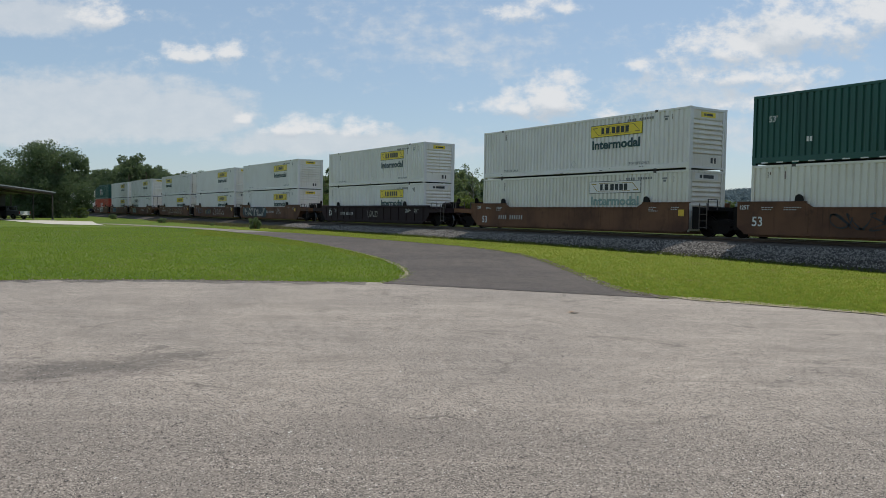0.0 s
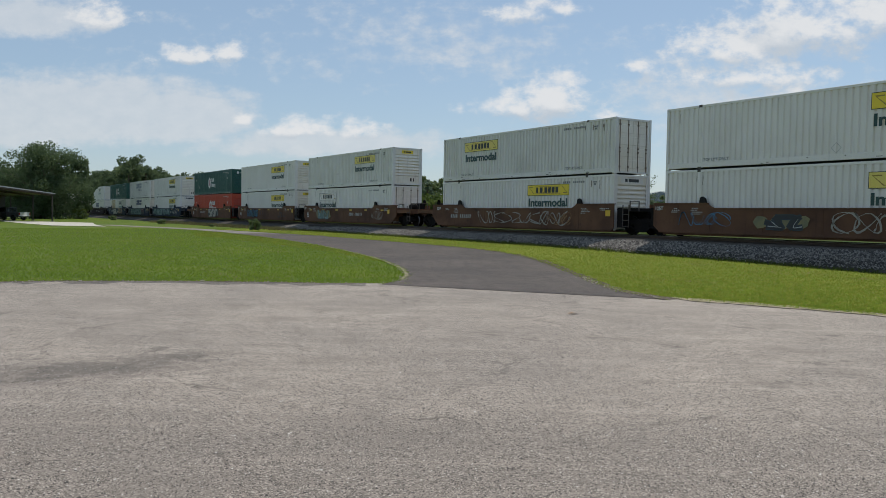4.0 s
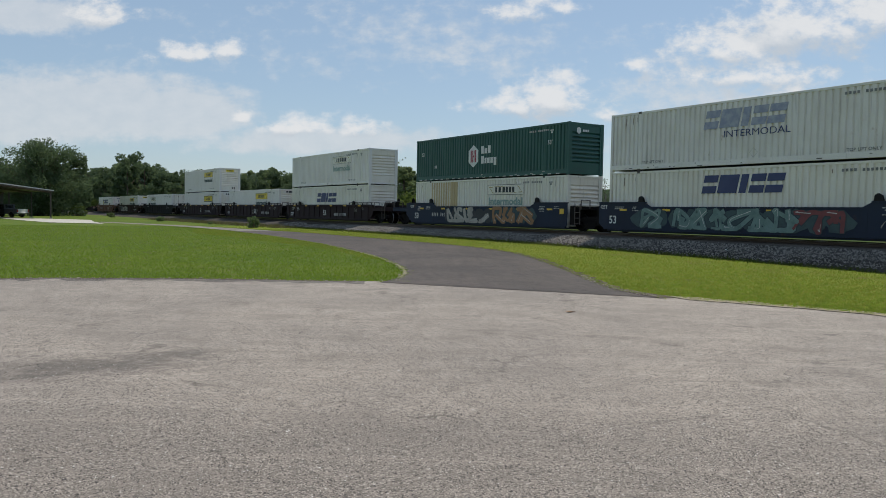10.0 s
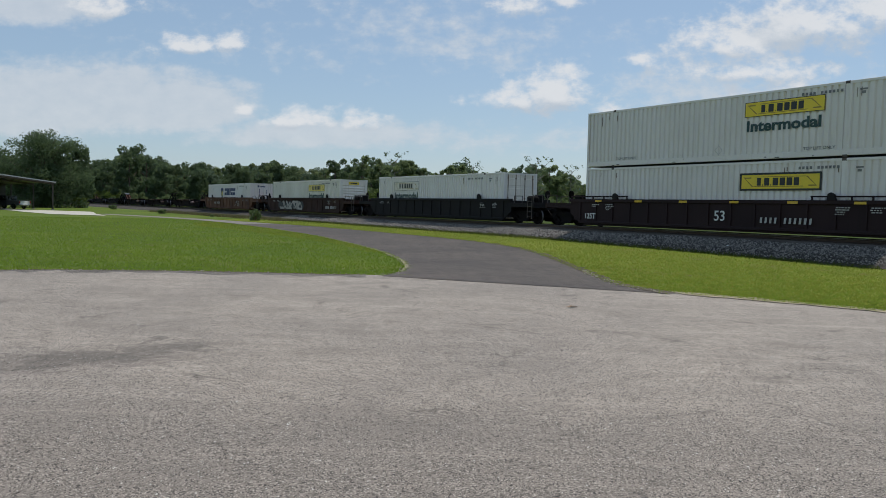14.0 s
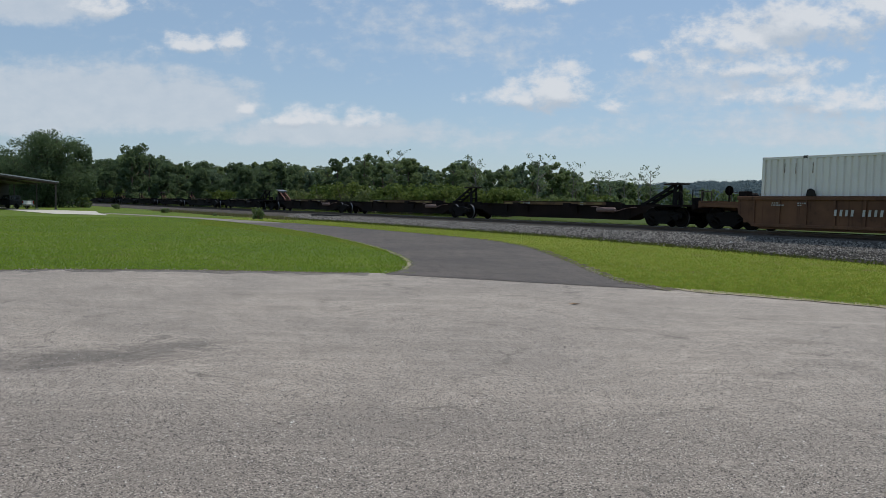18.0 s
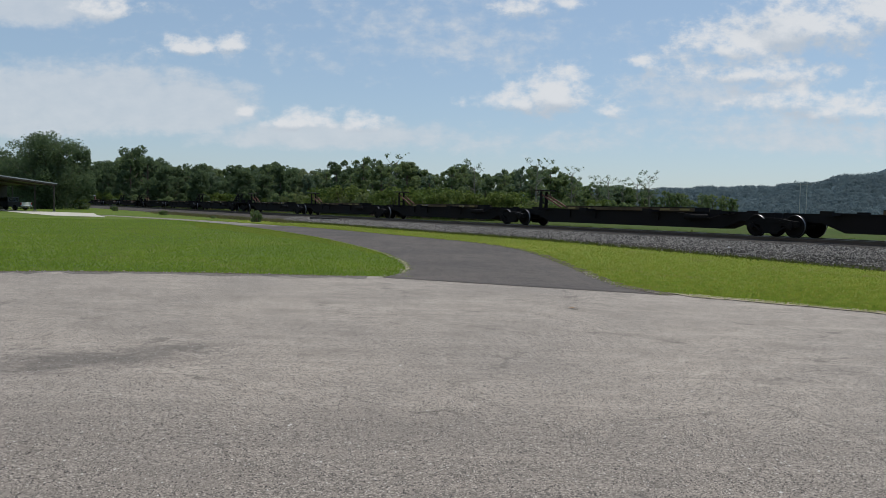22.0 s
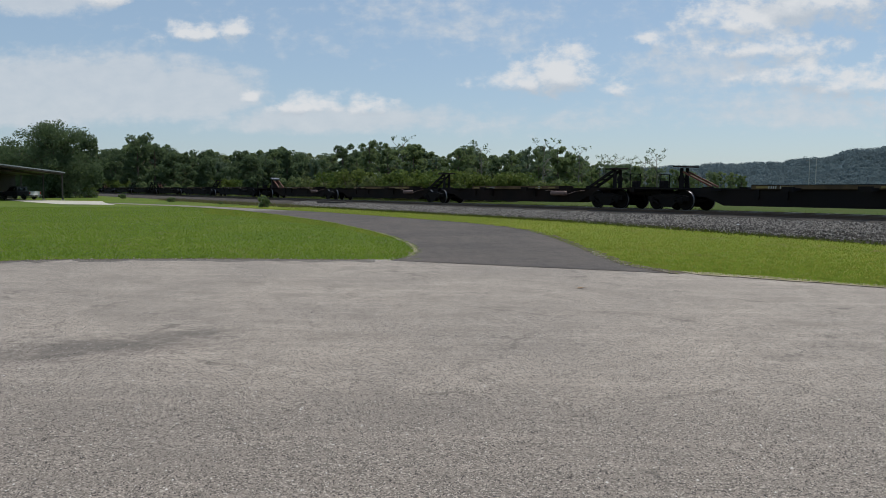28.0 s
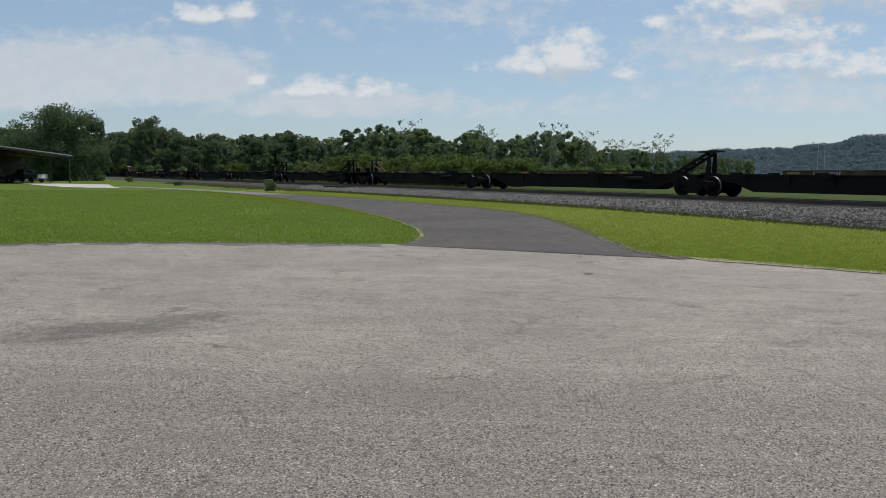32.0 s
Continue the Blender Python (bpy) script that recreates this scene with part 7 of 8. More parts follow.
    b.matrix_basis = pose(-64.6, 22.4, ground_z(-64.6, 22.4)) @ Matrix.Diagonal((0.8, 0.8, 1.25, 1))
    for x, y, k in ((-95.6, 21.9, 0.75), (-78.5, 22.8, 0.35), (-131.0, 22.6, 0.95)):
        plant(b, x, y, k * 1.05, k)


# lighter, bluer leaf: distance haze is put into these colours
M["leaf_hazed"] = leaf_material("leaf_hazed", (0.1, 0.142, 0.098), (0.138, 0.188, 0.124), (0.16, 0.2, 0.132), 0.5, (0.19, 0.26, 0.14))
make_woods()


def make_hills():
    """Low wooded hills far off."""
    rng = np.random.default_rng(77)
    az = [float(a) for a in np.arange(8, 100, 1.0)]
    ridge = lambda a: float(np.interp(a, [8, 20, 28.5, 30.6, 32, 34, 36, 39, 42, 46, 52, 100], [3.8, 3.6, 3.1, 2.92, 2.5, 2.33, 2.12, 2.07, 1.9, 1.75, 1.5, 1.4])) + 0.06 * math.sin(a * 2.3)
    ds = [620.0, 760.0, 900.0, 1000.0, 1150.0]
    rise = [0.0, 0.35, 0.78, 1.0, 0.8]
    g = Geo()
    n = len(ds)

    def spot(a, i):
        top = 1.55 + 1000 * math.tan(radians(max(ridge(a) - 0.28, 0.3)))
        x, y = at_bearing(a, ds[i])
        return (x, y, top * rise[i] - (0.6 if i == 0 else 0))

    g.v = [spot(a, i) for a in az for i in range(n)]
    g.f = [(i * n + j, i * n + j + 1, (i + 1) * n + j + 1, (i + 1) * n + j) for i in range(len(az) - 1) for j in range(n - 1)]
    solid("hills", g.mesh("hills", M["hill_ground_hazed"], False), "low wooded hills in the distance, haze put into their colour", "hill", kind="structure")
    centres = []
    for _ in range(2900):
        a = rng.uniform(27.0, 51.0)
        f = rng.uniform(0.0, 3.05)
        i = int(f)
        p, q = Vector(spot(a, i)), Vector(spot(a, min(i + 1, n - 1)))
        c = p.lerp(q, f - i)
        centres.append((c.x, c.y, c.z + 2.2, rng.uniform(2.4, 5.6)))
    solid("hill_woods", leaf_faces(rng, centres, 64, 1.0, 0.8, 3.5).mesh("hill_woods", M["leaf_hill_hazed"], False), "distant woods on the hills, haze put into their blue-green", "woods", kind="stuff")
    far = Geo()
    a2 = [float(a) for a in np.arange(6, 34, 1.0)]
    up = lambda a: 1.55 + 2300 * math.tan(radians(float(np.interp(a, [6, 24, 28, 30, 34], [4.4, 3.7, 3.3, 2.6, 1.2])) + 0.05 * math.sin(a * 3)))
    far.v = [(*at_bearing(a, d), up(a) * k) for a in a2 for d, k in ((1900.0, 0.0), (2300.0, 1.0), (2700.0, 0.3))]
    far.f = [(i * 3 + j, i * 3 + j + 1, i * 3 + j + 4, i * 3 + j + 3) for i in range(len(a2) - 1) for j in range(2)]
    solid("far_hill", far.mesh("far_hill", M["far_woods_hazed"], False), "wooded hill behind, haze put into its pale blue colour", "hill", kind="structure")


# far hill and hill floor: haze painted as pale blue base colours
M["far_woods_hazed"] = surface("far_woods_hazed", (0.085, 0.12, 0.145), (0.07, 0.1, 0.125), 0.1, 0.01, 0.95, bump=0.0, world=True, spec=0.0)
M["hill_ground_hazed"] = surface("hazed_hill_floor", (0.1, 0.138, 0.152), (0.088, 0.122, 0.134), 0.2, 0.02, 0.95, bump=0.0, world=True, spec=0.0)
make_hills()


M["pole_grey"] = surface("weathered_pole", (0.42, 0.41, 0.39), (0.32, 0.31, 0.3), 10, 1.0, 0.8)


def utility_pole(x, y, h):
    pole = thing("utility_pole", "slim grey utility pole far beyond the railway", "utility pole", pose(x, y, 0), "utility poles")
    part("pole", cached("pole", lambda: Geo().cyl_z(0, 0, 0, h, 0.13, 0.1, 8).mesh("pole", M["pole_grey"])), pole)
    part("crossarm", cached("crossarm", lambda: Geo().box(-1.4, 1.4, -0.08, 0.08, h - 0.9, h - 0.7).mesh("crossarm", M["dead_wood"])), pole)


utility_pole(*at_bearing(33.1, 340), 15.5)
utility_pole(*at_bearing(32.7, 335), 16.0)

# ---- the open shed with the parked pickup ----
M["shed_white"] = surface("white_metal_siding", (0.7, 0.7, 0.68), (0.58, 0.58, 0.56), 30, 1.0, 0.5)
M["roof_edge"] = surface("pale_roof_trim", (0.5, 0.5, 0.49), (0.4, 0.4, 0.39), 30, 1.0, 0.5)
M["shed_roof"] = surface("grey_metal_roofing", (0.045, 0.045, 0.047), (0.035, 0.035, 0.036), 30, 1.0, 0.5)
M["shed_dark"] = surface("light_blocking_boards", (0.055, 0.05, 0.045), (0.035, 0.032, 0.03), 25, 1.5, 0.8)
M["post_brown"] = surface("brown_post", (0.07, 0.055, 0.045), (0.05, 0.04, 0.035), 30, 2.0, 0.7)
M["pickup_paint"] = surface("dark_grey_car_paint", (0.085, 0.09, 0.097), (0.07, 0.072, 0.076), 30, 1.0, 0.3, bump=0.0)
M["pickup_grey"] = surface("silver_car_paint", (0.2, 0.205, 0.21), (0.15, 0.155, 0.16), 30, 1.0, 0.3, bump=0.0)
M["tyre"] = surface("tyre_rubber", (0.02, 0.02, 0.02), (0.035, 0.033, 0.03), 30, 2.0, 0.8)
M["chrome"] = surface("chrome", (0.6, 0.6, 0.6), (0.5, 0.5, 0.5), 30, 2.0, 0.15, metal=1.0, bump=0.0)
M["tail_red"] = surface("tail_lamp_red", (0.35, 0.02, 0.015), (0.3, 0.02, 0.015), 30, 2.0, 0.2, bump=0.0)


def glass_material():
    m = bpy.data.materials.new("tinted_glass")
    m.use_nodes = True
    b = m.node_tree.nodes["Principled BSDF"]
    b.inputs["Base Color"].default_value = (0.25, 0.28, 0.28, 1)
    b.inputs["Roughness"].default_value = 0.05
    b.inputs["Transmission Weight"].default_value = 0.7
    return m


M["glass"] = glass_material()


def make_shed():
    """A lean-to on a white building; local x runs back from the front edge, the roof rises towards -y."""
    place = pose(-115.0, 12.4, 0, 0, 0, 10.5)
    shed = thing("open_shed", "open lean-to shed with a sloping grey metal roof on brown posts", "shed", place)
    z0, z1 = 3.62, 4.65         # eave height at the low and the high side
    x0, x1, y0, y1 = -23.0, 0.9, -8.9, 0.1
    roof = part("roof", Geo().prism_x([(y1, z0), (y1, z0 + 0.1), (y0, z1 + 0.1), (y0, z1)], x0, x1).mesh("roof", M["shed_roof"]), shed)
    rib = Geo().prism_x([(y1, z0 + 0.1), (y1, z0 + 0.14), (y0, z1 + 0.14), (y0, z1 + 0.1)], -0.03, 0.03).mesh("roof_rib", M["shed_roof"])
    for k in range(24):
        part("roof_rib", rib, roof, at=pose(x0 + 0.4 + k * (x1 - x0 - 0.8) / 23, 0, 0))
    part("fascia", Geo().prism_x([(y1, z0 - 0.14), (y1, z0 + 0.02), (y0, z1 + 0.02), (y0, z1 - 0.14)], x1 + 0.002, x1 + 0.06).mesh("fascia", M["post_brown"]), shed, "dark roof edge board")
    part("roof_trim", Geo().prism_x([(y1, z0 + 0.022), (y1, z0 + 0.15), (y0, z1 + 0.15), (y0, z1 + 0.022)], x1 + 0.002, x1 + 0.09).mesh("roof_trim", M["roof_edge"]), shed, "pale metal roof trim")
    for x in (0.0, -8.4, -19.5):
        p = part("post", cached("shed_post", lambda: Geo().box(-0.085, 0.085, -0.085, 0.085, 0, z0 - 0.02, 0.01).mesh("post", M["post_brown"])), shed, "", pose(x, 0, 0.03))
        part("post_base", cached("post_base", lambda: Geo().box(-0.2, 0.2, -0.2, 0.2, 0, 0.12).mesh("post_base", M["concrete"])), p)
    # back and side walls are added to block light and darken the interior
    part("back_wall", Geo().prism_x([(y1, 0.0), (y1, z0), (y0, z1), (y0, 0.0)], x0, x0 + 0.12).mesh("back_wall", M["shed_dark"]), shed, "added dark back wall that blocks light from the shed")
    part("side_wall", Geo().box(x0 + 0.12, x1 - 1.2, y0, y0 + 0.12, 0.0, z1 - 0.02).mesh("side_wall", M["shed_dark"]), shed, "added dark side wall that blocks light from the shed")
    part("downpipe", Geo().cyl_z(x1 - 0.9, y0 + 0.16, 0.03, z1 - 0.1, 0.09, None, 10).mesh("downpipe", M["shed_white"]), shed, "white downpipe")
    for x in (x0 + 0.8, -8.4, 0.0):
        part("rafter", Geo().prism_x([(y1 - 0.1, z0 - 0.22), (y1 - 0.1, z0), (y0, z1), (y0, z1 - 0.22)], x - 0.07, x + 0.07).mesh("rafter", M["post_brown"]), shed)


def pickup(x, y, turn, body_key, label, bed_key, gate_key):
    """A pickup truck, its nose along +x."""
    car = thing("pickup_truck", label, "pickup truck", pose(x, y, 0.03, 0, 0, turn), "parked vehicles")
    mt, bed = M[body_key], M[bed_key]
    prof = [(-0.4, 0.45), (2.75, 0.45), (2.8, 0.75), (2.72, 1.02), (1.35, 1.12), (0.75, 1.78), (0.55, 1.84), (-0.35, 1.84), (-0.5, 1.75), (-0.52, 0.45)]
    part("cab", Geo().prism_y(prof, -0.92, 0.92).mesh("cab", mt), car)
    part("bed", Geo().box(-2.75, -0.54, -0.95, 0.95, 0.5, 0.66).box(-2.75, -0.54, -0.95, -0.86, 0.66, 1.16).box(-2.75, -0.54, 0.86, 0.95, 0.66, 1.16).box(-0.62, -0.54, -0.86, 0.86, 0.66, 1.16).mesh("bed", bed), car)
    part("tailgate", Geo().box(-2.83, -2.76, -0.93, 0.93, 0.62, 1.15).mesh("tailgate", M[gate_key]), car)
    part("bumper", Geo().box(-3.0, -2.84, -0.95, 0.95, 0.45, 0.62, 0.03).mesh("bumper", M["chrome"]), car, "chrome rear bumper")
    part("bumper", Geo().box(2.78, 2.95, -0.95, 0.95, 0.42, 0.66, 0.03).mesh("bumper", M["chrome"]), car)
    for s in (-1, 1):
        part("side_window", Geo().prism_y([(-0.36, 1.2), (1.05, 1.2), (0.68, 1.7), (-0.3, 1.74)], s * 0.925 - 0.005, s * 0.925 + 0.005).mesh("side_window", M["glass"]), car)
        part("tail_lamp", Geo().box(-2.84, -2.78, s * 0.87 - 0.07, s * 0.87 + 0.07, 0.75, 1.1).mesh("tail_lamp", M["tail_red"]), car, "red tail lamp")
        part("mirror", Geo().box(0.85, 1.0, s * 1.02 - 0.1, s * 1.02 + 0.1, 1.15, 1.35).mesh("mirror", M["tyre"]), car)
        for wx in (-1.75, 1.75):
            w = part("wheel", cached("pickup_tyre", lambda: Geo().lathe_y([(0.2, -0.12), (0.34, -0.13), (0.38, -0.08), (0.38, 0.08), (0.34, 0.13), (0.2, 0.12)], 0, 0, 20).mesh("tyre", M["tyre"])), car, "", pose(wx, s * 0.84, 0.38))
            part("rim", cached("pickup_rim", lambda: Geo().lathe_y([(0.05, -0.135), (0.22, -0.125), (0.22, 0.125), (0.05, 0.135)], 0, 0, 14).mesh("rim", M["chrome"])), w)
    part("rear_window", Geo().box(-0.535, -0.525, -0.7, 0.7, 1.25, 1.7).mesh("rear_window", M["glass"]), car)
    part("windscreen", Geo().prism_y([(1.3, 1.15), (1.33, 1.15), (0.79, 1.76), (0.76, 1.76)], -0.8, 0.8).mesh("windscreen", M["glass"]), car)
    return car


make_shed()
# light on the tailgate and shade on cab and bed are put into paint
pickup(-124.9, 8.0, -141, "pickup_paint", "pickup truck under the shed, lit tailgate painted white, shaded body dark grey", "pickup_grey", "shed_white")
pickup(-130.5, 4.1, -150, "pickup_paint", "dark pickup truck parked deep under the shed", "pickup_paint", "pickup_paint")

# ---- grass blades, edge stones and litter ----


def make_grass():
    rng = np.random.default_rng(9)
    v, f = [], []

    def blade(x, y, h, w):
        a = rng.uniform(0, 6.28)
        z = ground_z(x, y)
        dx, dy = math.cos(a) * w, math.sin(a) * w
        lx, ly = rng.normal(0, h * 0.45), rng.normal(0, h * 0.45)
        n = len(v)
        v.extend([(x - dx, y - dy, z), (x + dx, y + dy, z), (x + lx, y + ly, z + h), (x - ly * 0.8, y + lx * 0.8, z + h * 0.8)])
        f.append((n, n + 1, n + 2))
        f.append((n, n + 1, n + 3))

    count = 0
    while count < 90000:
        r = 15.0 + 60.0 * rng.random() ** 1.7
        a = radians(rng.uniform(22, 92))
        x, y = -r * math.sin(a), r * math.cos(a)
        if y > 26.2 or inside(x, y, PAVE_POLY) or inside(x, y, PATH_POLY):
            continue
        k = 1.0 + (r - 15) / 30
        blade(x, y, rng.uniform(0.025, 0.065), rng.uniform(0.005, 0.011) * k)
        count += 1
    # shaggy rims along the asphalt
    for line, shift in ((PAVE_EDGE, 0.05), (PATH_L, 0.05), (PATH_R, 0.05)):
        pts = [Vector((p[0], p[1])) for p in line]
        for p, q in zip(pts, pts[1:]):
            if p.x < -70 or p.length > 75:
                continue
            m = int((q - p).length * 90)
            for _ in range(m):
                c = p.lerp(q, rng.random()) + Vector((rng.normal(0, 0.06), rng.normal(0, 0.06)))
                if inside(c.x, c.y, PAVE_POLY) and inside(c.x, c.y, PATH_POLY):
                    continue
                if line is PAVE_EDGE and -15.2 < c.x < -10.6 and c.y > 8.8:
                    continue
                blade(c.x, c.y, rng.uniform(0.02, 0.06), 0.01)
    me = bpy.data.meshes.new("grass_blades")
    me.from_pydata(v, [], f)
    me.materials.append(M["blade"])
    solid("grass", me, "short mown grass blades of the lawn", "grass", kind="stuff")
    # the brighter grass of the verge between the lane and the railway
    v, f = [], []
    count = 0
    while count < 70000:
        r = 14.0 + 50.0 * rng.random() ** 1.6
        a = radians(rng.uniform(20, 75))
        x, y = -r * math.sin(a), r * math.cos(a)
        if y > 26.3 or y < 12 + (x + 7) * -0.02 or inside(x, y, PAVE_POLY) or inside(x, y, PATH_POLY) or inside(x, y + 7, PATH_POLY) or inside(x, y + 14, PATH_POLY):
            continue
        blade(x, y, rng.uniform(0.02, 0.055), rng.uniform(0.004, 0.009) * (1 + (r - 15) / 30))
        count += 1
    me = bpy.data.meshes.new("verge_blades")
    me.from_pydata(v, [], f)
    me.materials.append(M["verge"])
    solid("verge_grass", me, "bright yellow-green grass of the verge beside the railway", "grass", kind="stuff")
    # tall weeds at the foot of the bank
    v2, f2 = [], []
    v, f = v2, f2
    for _ in range(9000):
        x = -4 - 110 * rng.random() ** 1.3
        y = 26.0 + rng.normal(0, 0.35)
        blade(x, y, rng.uniform(0.06, 0.2), rng.uniform(0.008, 0.02) * (1 + abs(x) / 40))
    for _ in range(42000):
        x = -4 - 130 * rng.random() ** 1.7
        y = 35.4 + abs(rng.normal(0, 3.5))
        blade(x, y, rng.uniform(0.15, 0.6), rng.uniform(0.01, 0.03) * (1 + abs(x) / 40))
    me = bpy.data.meshes.new("weeds")
    me.from_pydata(v2, [], f2)
    me.materials.append(M["weed"])
    solid("weeds", me, "taller yellow-green weeds along the railway bank", "weeds", kind="stuff")
    # withered weeds beside the far lane
    v, f = [], []
    for _ in range(2600):
        x = -62.0 - 50.0 * rng.random()
        blade(x, 24.6 + rng.normal(0, 0.5) + 0.4 * math.sin(x * 1.3), rng.uniform(0.1, 0.45), rng.uniform(0.015, 0.035))
    me = bpy.data.meshes.new("withered_weeds")
    me.from_pydata(v, [], f)
    me.materials.append(M["withered"])
    solid("withered_weeds", me, "reddish-brown withered weeds at the foot of the bank", "weeds", kind="stuff")
    # pale stones along the lane's edges
    g = Geo()
    base = np.array([(1, 0, 0), (-1, 0, 0), (0, 1, 0), (0, -1, 0), (0, 0, 0.6), (0, 0, -0.6)])
    tri = [(0, 2, 4), (2, 1, 4), (1, 3, 4), (3, 0, 4), (2, 0, 5), (1, 2, 5), (3, 1, 5), (0, 3, 5)]
    for line, lo, hi, dens in ((PATH_R, 0.0, 0.3, 46), (PATH_L, 0.02, 0.4, 26), (PAVE_EDGE, 0.0, 1.0, 16)):
        pts = [Vector((p[0], p[1])) for p in line]
        for i in range(int(len(pts) * lo), min(int(len(pts) * hi), len(pts) - 1)):
            p, q = pts[i], pts[i + 1]
            if p.length > 45 or p.y < -3 or p.x > -4:
                continue
            for _ in range(int((q - p).length * dens)):
                c = p.lerp(q, rng.random()) + Vector((rng.normal(0, 0.07), rng.normal(0, 0.07)))
                if line is PAVE_EDGE and inside(c.x, c.y, PATH_POLY):
                    continue
                r = rng.uniform(0.006, 0.026)
                g.add((base * r * rng.uniform(0.6, 1.3, (6, 1)) + (c.x, c.y, ground_z(c.x, c.y) + 0.02 + r * 0.3)).tolist(), tri)
    solid("edge_gravel", g.mesh("edge_gravel", M["gravel"], False), "pale loose gravel along the asphalt's edge", "gravel", kind="stuff")
    # stone chips that stand proud of the worn asphalt, thickest where the wear has bared them
    n = 150000
    r = np.empty(0)
    while len(r) < n:
        q = rng.uniform(3.4, 15.0, n)
        r = np.concatenate([r, q[rng.random(n) < np.where(q < 5.8, 1.0, (5.8 / q) ** 3) * q / 5.8]])
    r = r[:n]
    a = np.radians(rng.uniform(24.0, 92.0, n))
    cx, cy = -r * np.sin(a), r * np.cos(a)
    keep = (cy < 10.5 - 0.25 * (cx + 12.0)) & (cx > -17.0 + 0.02 * cy) & (np.hypot(cx + 15.5, cy - 9.5) > 3.2)
    cx, cy = cx[keep], cy[keep]
    n = len(cx)
    size = rng.uniform(0.0035, 0.0085, n) * np.where(rng.random(n) < 0.06, 1.5, 1.0)
    turn = rng.uniform(0, 6.28, (n, 1)) + np.array([0.0, 1.57, 3.14, 4.71]) + rng.uniform(-0.35, 0.35, (n, 4))
    reach = size[:, None] * rng.uniform(0.7, 1.25, (n, 4))
    co = np.empty((n, 5, 3))
    co[:, :4, 0], co[:, :4, 1], co[:, :4, 2] = cx[:, None] + reach * np.cos(turn), cy[:, None] + reach * np.sin(turn), 0.0105
    co[:, 4, 0], co[:, 4, 1] = cx + rng.normal(0, 0.3, n) * size, cy + rng.normal(0, 0.3, n) * size
    co[:, 4, 2] = 0.012 + size * rng.uniform(0.35, 0.8, n)
    tris = (np.arange(n)[:, None, None] * 5 + np.array([(0, 1, 4), (1, 2, 4), (2, 3, 4), (3, 0, 4)])).reshape(-1)
    me = bpy.data.meshes.new("aggregate")
    me.vertices.add(n * 5)
    me.vertices.foreach_set("co", co.reshape(-1))
    me.loops.add(n * 12)
    me.loops.foreach_set("vertex_index", tris.astype(np.int32))
    me.polygons.add(n * 4)
    me.polygons.foreach_set("loop_start", np.arange(0, n * 12, 3, dtype=np.int32))
    me.update(calc_edges=True)
    me.validate()
    me.materials.append(M["aggregate"])
    solid("aggregate", me, "stone chips bared in the worn asphalt", "gravel", kind="stuff")
    # dry leaves and pebbles on the asphalt
    g = Geo()
    for _ in range(150):
        r = 4.5 + 13 * rng.random()
        a = radians(rng.uniform(28, 88))
        x, y = -r * math.sin(a), r * math.cos(a)
        if inside(x, y, PAVE_POLY):
            s = rng.uniform(0.004, 0.009)
            g.add((base * s * rng.uniform(0.6, 1.3, (6, 1)) + (x, y, 0.012 + s * 0.4)).tolist(), tri)
    solid("pebbles", g.mesh("pebbles", M["casting"], False), "small dark pebbles scattered on the asphalt", "pebbles", kind="stuff")


M["verge"] = leaf_material("verge_blade", (0.19, 0.222, 0.039), (0.285, 0.318, 0.057), (0.285, 0.263, 0.083), 0.52, (0.5, 0.535, 0.078), 0.65)
M["blade"] = leaf_material("grass_blade", (0.108, 0.185, 0.026), (0.2, 0.295, 0.04), (0.215, 0.285, 0.042), 0.52, (0.36, 0.5, 0.07), 0.55)
M["weed"] = leaf_material("weed_blade", (0.06, 0.085, 0.018), (0.105, 0.125, 0.03), (0.12, 0.115, 0.04), 0.3, (0.12, 0.16, 0.03))
M["withered"] = leaf_material("withered_blade", (0.11, 0.085, 0.06), (0.17, 0.125, 0.09), (0.14, 0.12, 0.07))
make_grass()


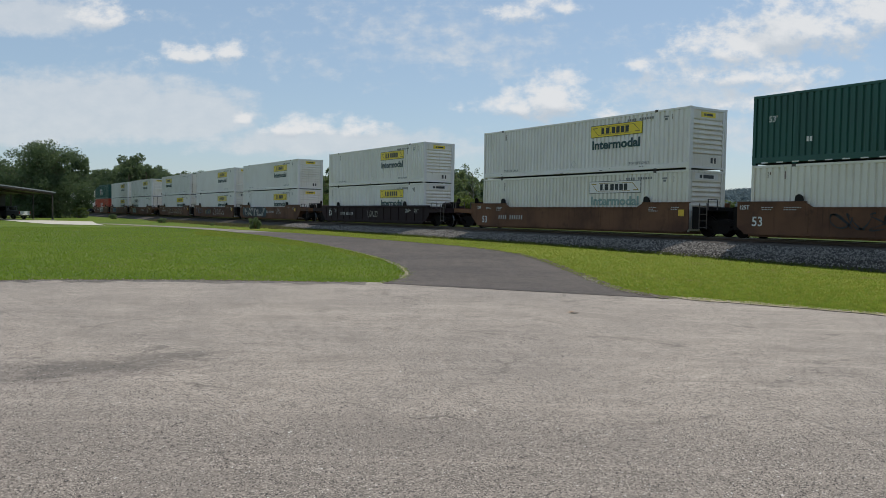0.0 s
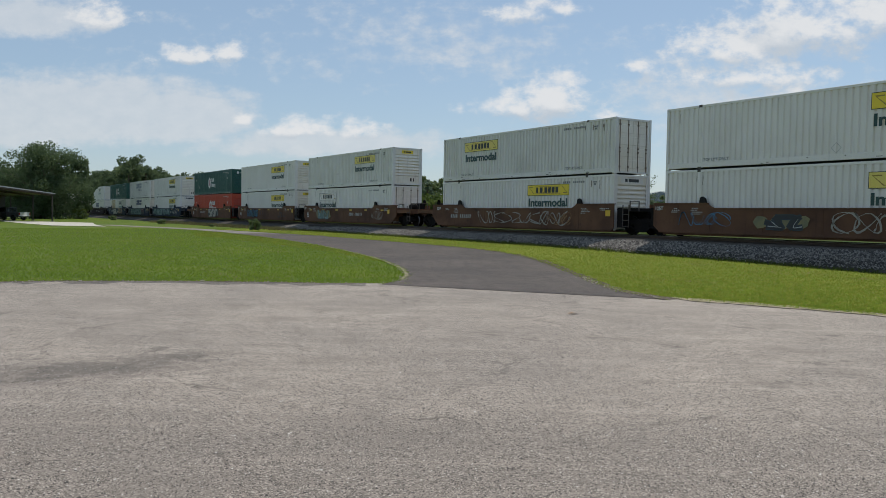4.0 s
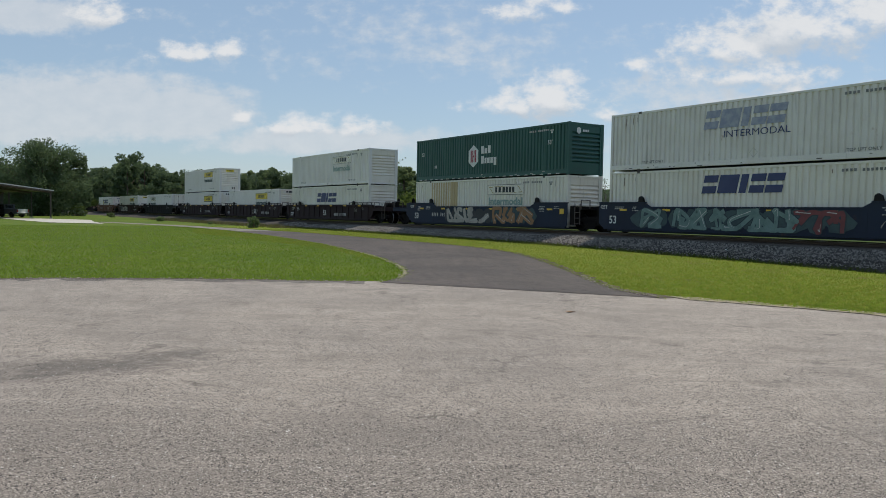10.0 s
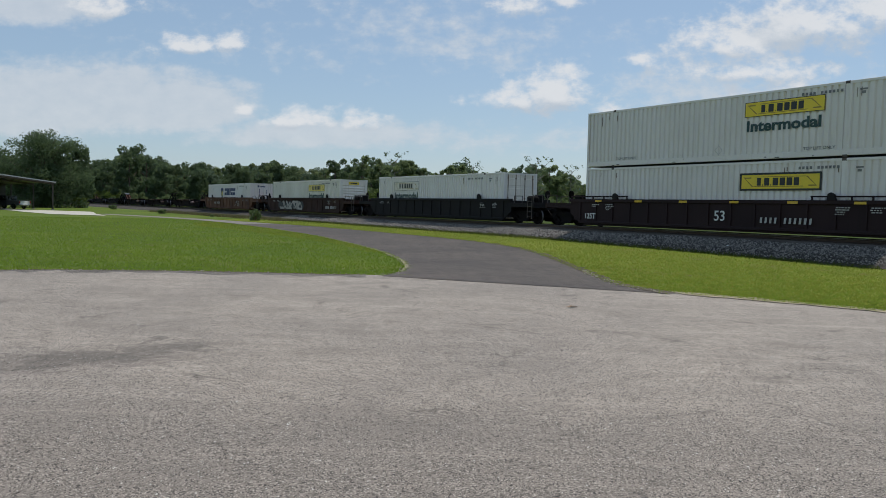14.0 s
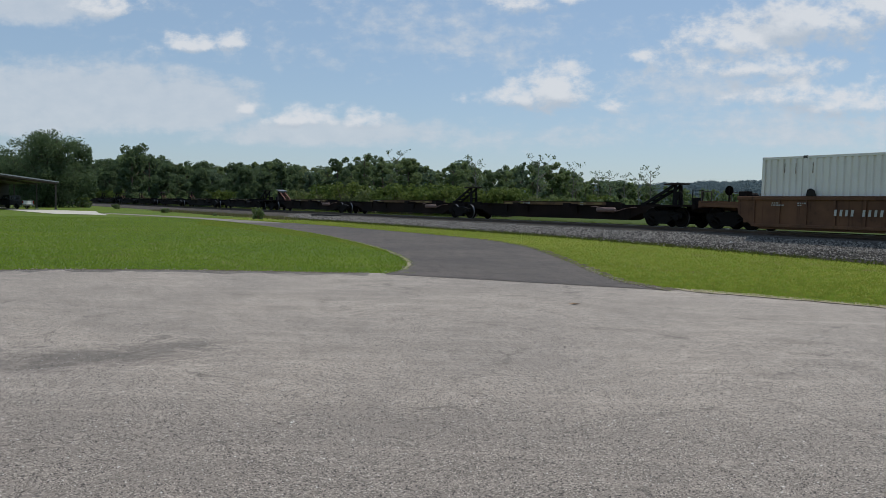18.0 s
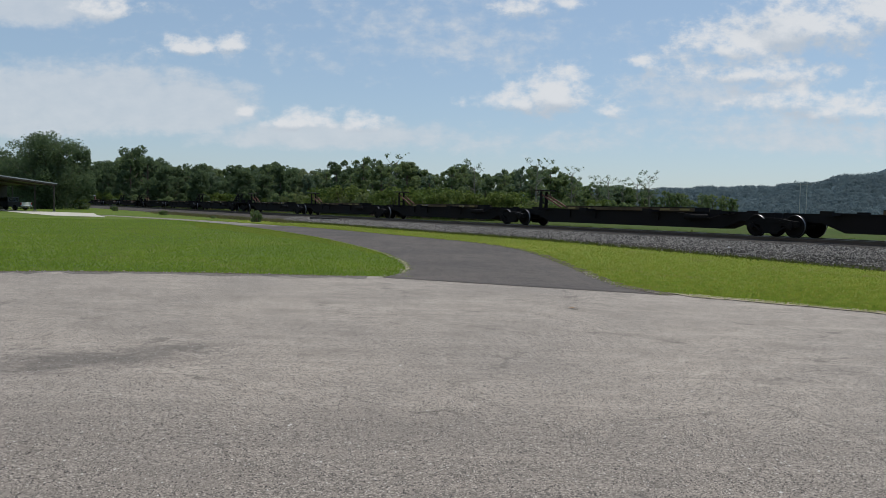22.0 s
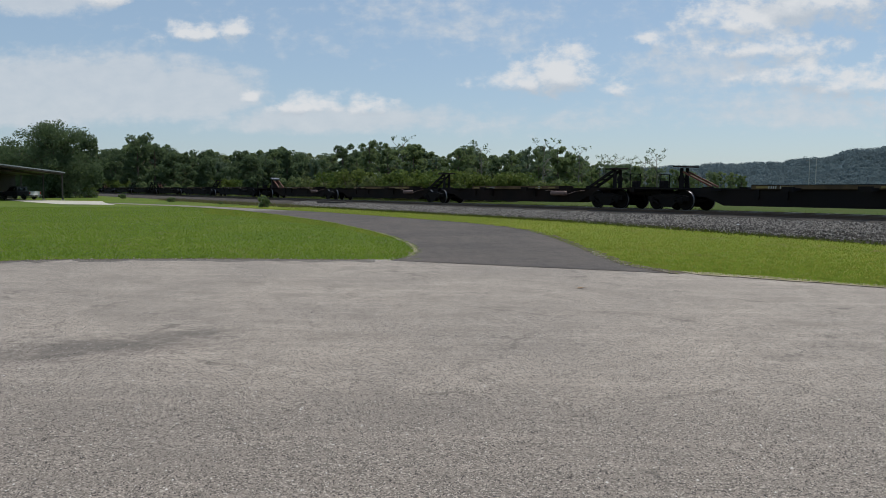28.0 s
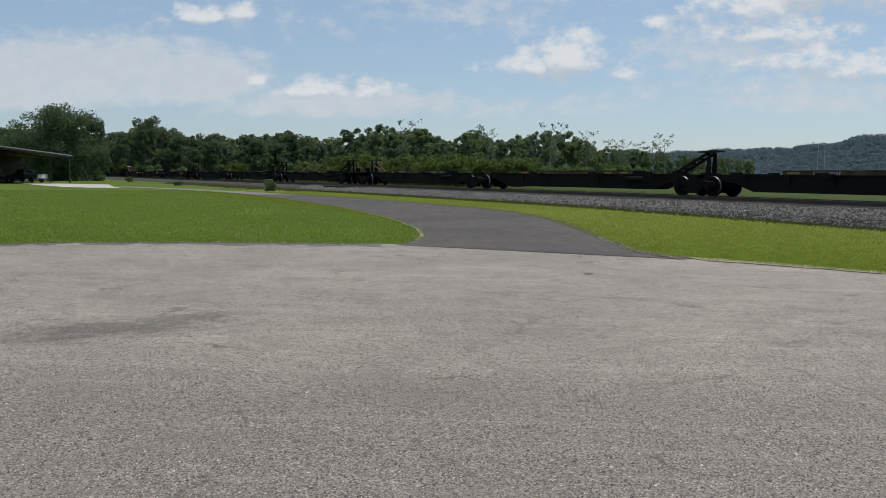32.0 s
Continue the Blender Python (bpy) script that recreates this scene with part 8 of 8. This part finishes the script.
def dry_leaf(x, y, turn):
    leaf = cached("dry_leaf", lambda: Geo().add([(-0.11, 0, 0.004), (-0.04, 0.045, 0.022), (0.05, 0.035, 0.012), (0.12, 0, 0.02), (0.05, -0.04, 0.028), (-0.04, -0.04, 0.008), (0, 0, 0.01)], [(0, 5, 6), (5, 4, 6), (4, 3, 6), (3, 2, 6), (2, 1, 6), (1, 0, 6)]).mesh("dry_leaf", M["leaf_dry"], False))
    solid("dry_leaf", leaf, "curled brown dry leaf on the asphalt", "leaf", m=pose(x, y, 0.014, 0, 0, turn))


M["leaf_dry"] = surface("dry_leaf", (0.28, 0.16, 0.07), (0.2, 0.11, 0.05), 30, 5.0, 0.7, bump=0.0)
for _x, _y, _t in [(-9.4, 8.5, 20)]:
    dry_leaf(_x, _y, _t)


def litter(x, y, z):
    scrap = Geo().add([(-0.16, 0, 0), (0.1, -0.05, 0.02), (0.18, 0.06, 0.06), (-0.05, 0.1, 0.09), (0.02, 0.02, 0.13)], [(0, 1, 4), (1, 2, 4), (2, 3, 4), (3, 0, 4)]).mesh("litter", M["letter_white"], False)
    solid("litter", scrap, "crumpled white scrap on the railway ballast", "litter", m=pose(x, y, z))


litter(-20.5, 26.75, RAIL_Z - 0.53)
for _x, _y, _t in ((-63.60, 27.75, 14), (-61.35, 27.75, 8)):
    solid("old_tie", cached("old_tie", lambda: Geo().box(-1.25, 1.25, -0.11, 0.11, -0.03, 0.15, 0.015).mesh("old_tie", M["tie"])), "discarded dark railway tie on the ballast shoulder", "railway tie", "discarded ties", m=pose(_x, _y, RAIL_Z - 0.27, 0, 0, _t))


def motions():
    """The train runs by, one long move for all its units and their loads."""
    times = (0.0, 4.0, 8.0, 12.0, 16.0, 20.0, 24.0, 25.5, 26.5, 27.5, 28.1, 28.6, 30.0, CLIP_END)
    for ob, s, z in TRAIN:
        walk(ob, [(t, pose(s + run(t), TRACK_Y, RAIL_Z + z)) for t in times])
    # the wheels roll; wheels that sit alike on their bogies share one set of keys
    done = {}
    for w, r, base in WHEELS:
        key = (round(w.location.x, 3), round(w.location.y, 3), r)
        if key not in done:
            m, side = w.matrix_basis.copy(), -1 if w.location.y > 0 else 1
            steps = int(CLIP_END * FPS)
            walk(w, [(k / FPS, m @ Matrix.Rotation(side * (roll(k / FPS) - roll(0)) / r, 4, "Y")) for k in range(steps + 1)])
            done[key] = w.animation_data
        else:
            own = w.animation_data_create()
            w.rotation_mode = "QUATERNION"
            own.action = done[key].action
            own.action_slot = done[key].action_slot


motions()
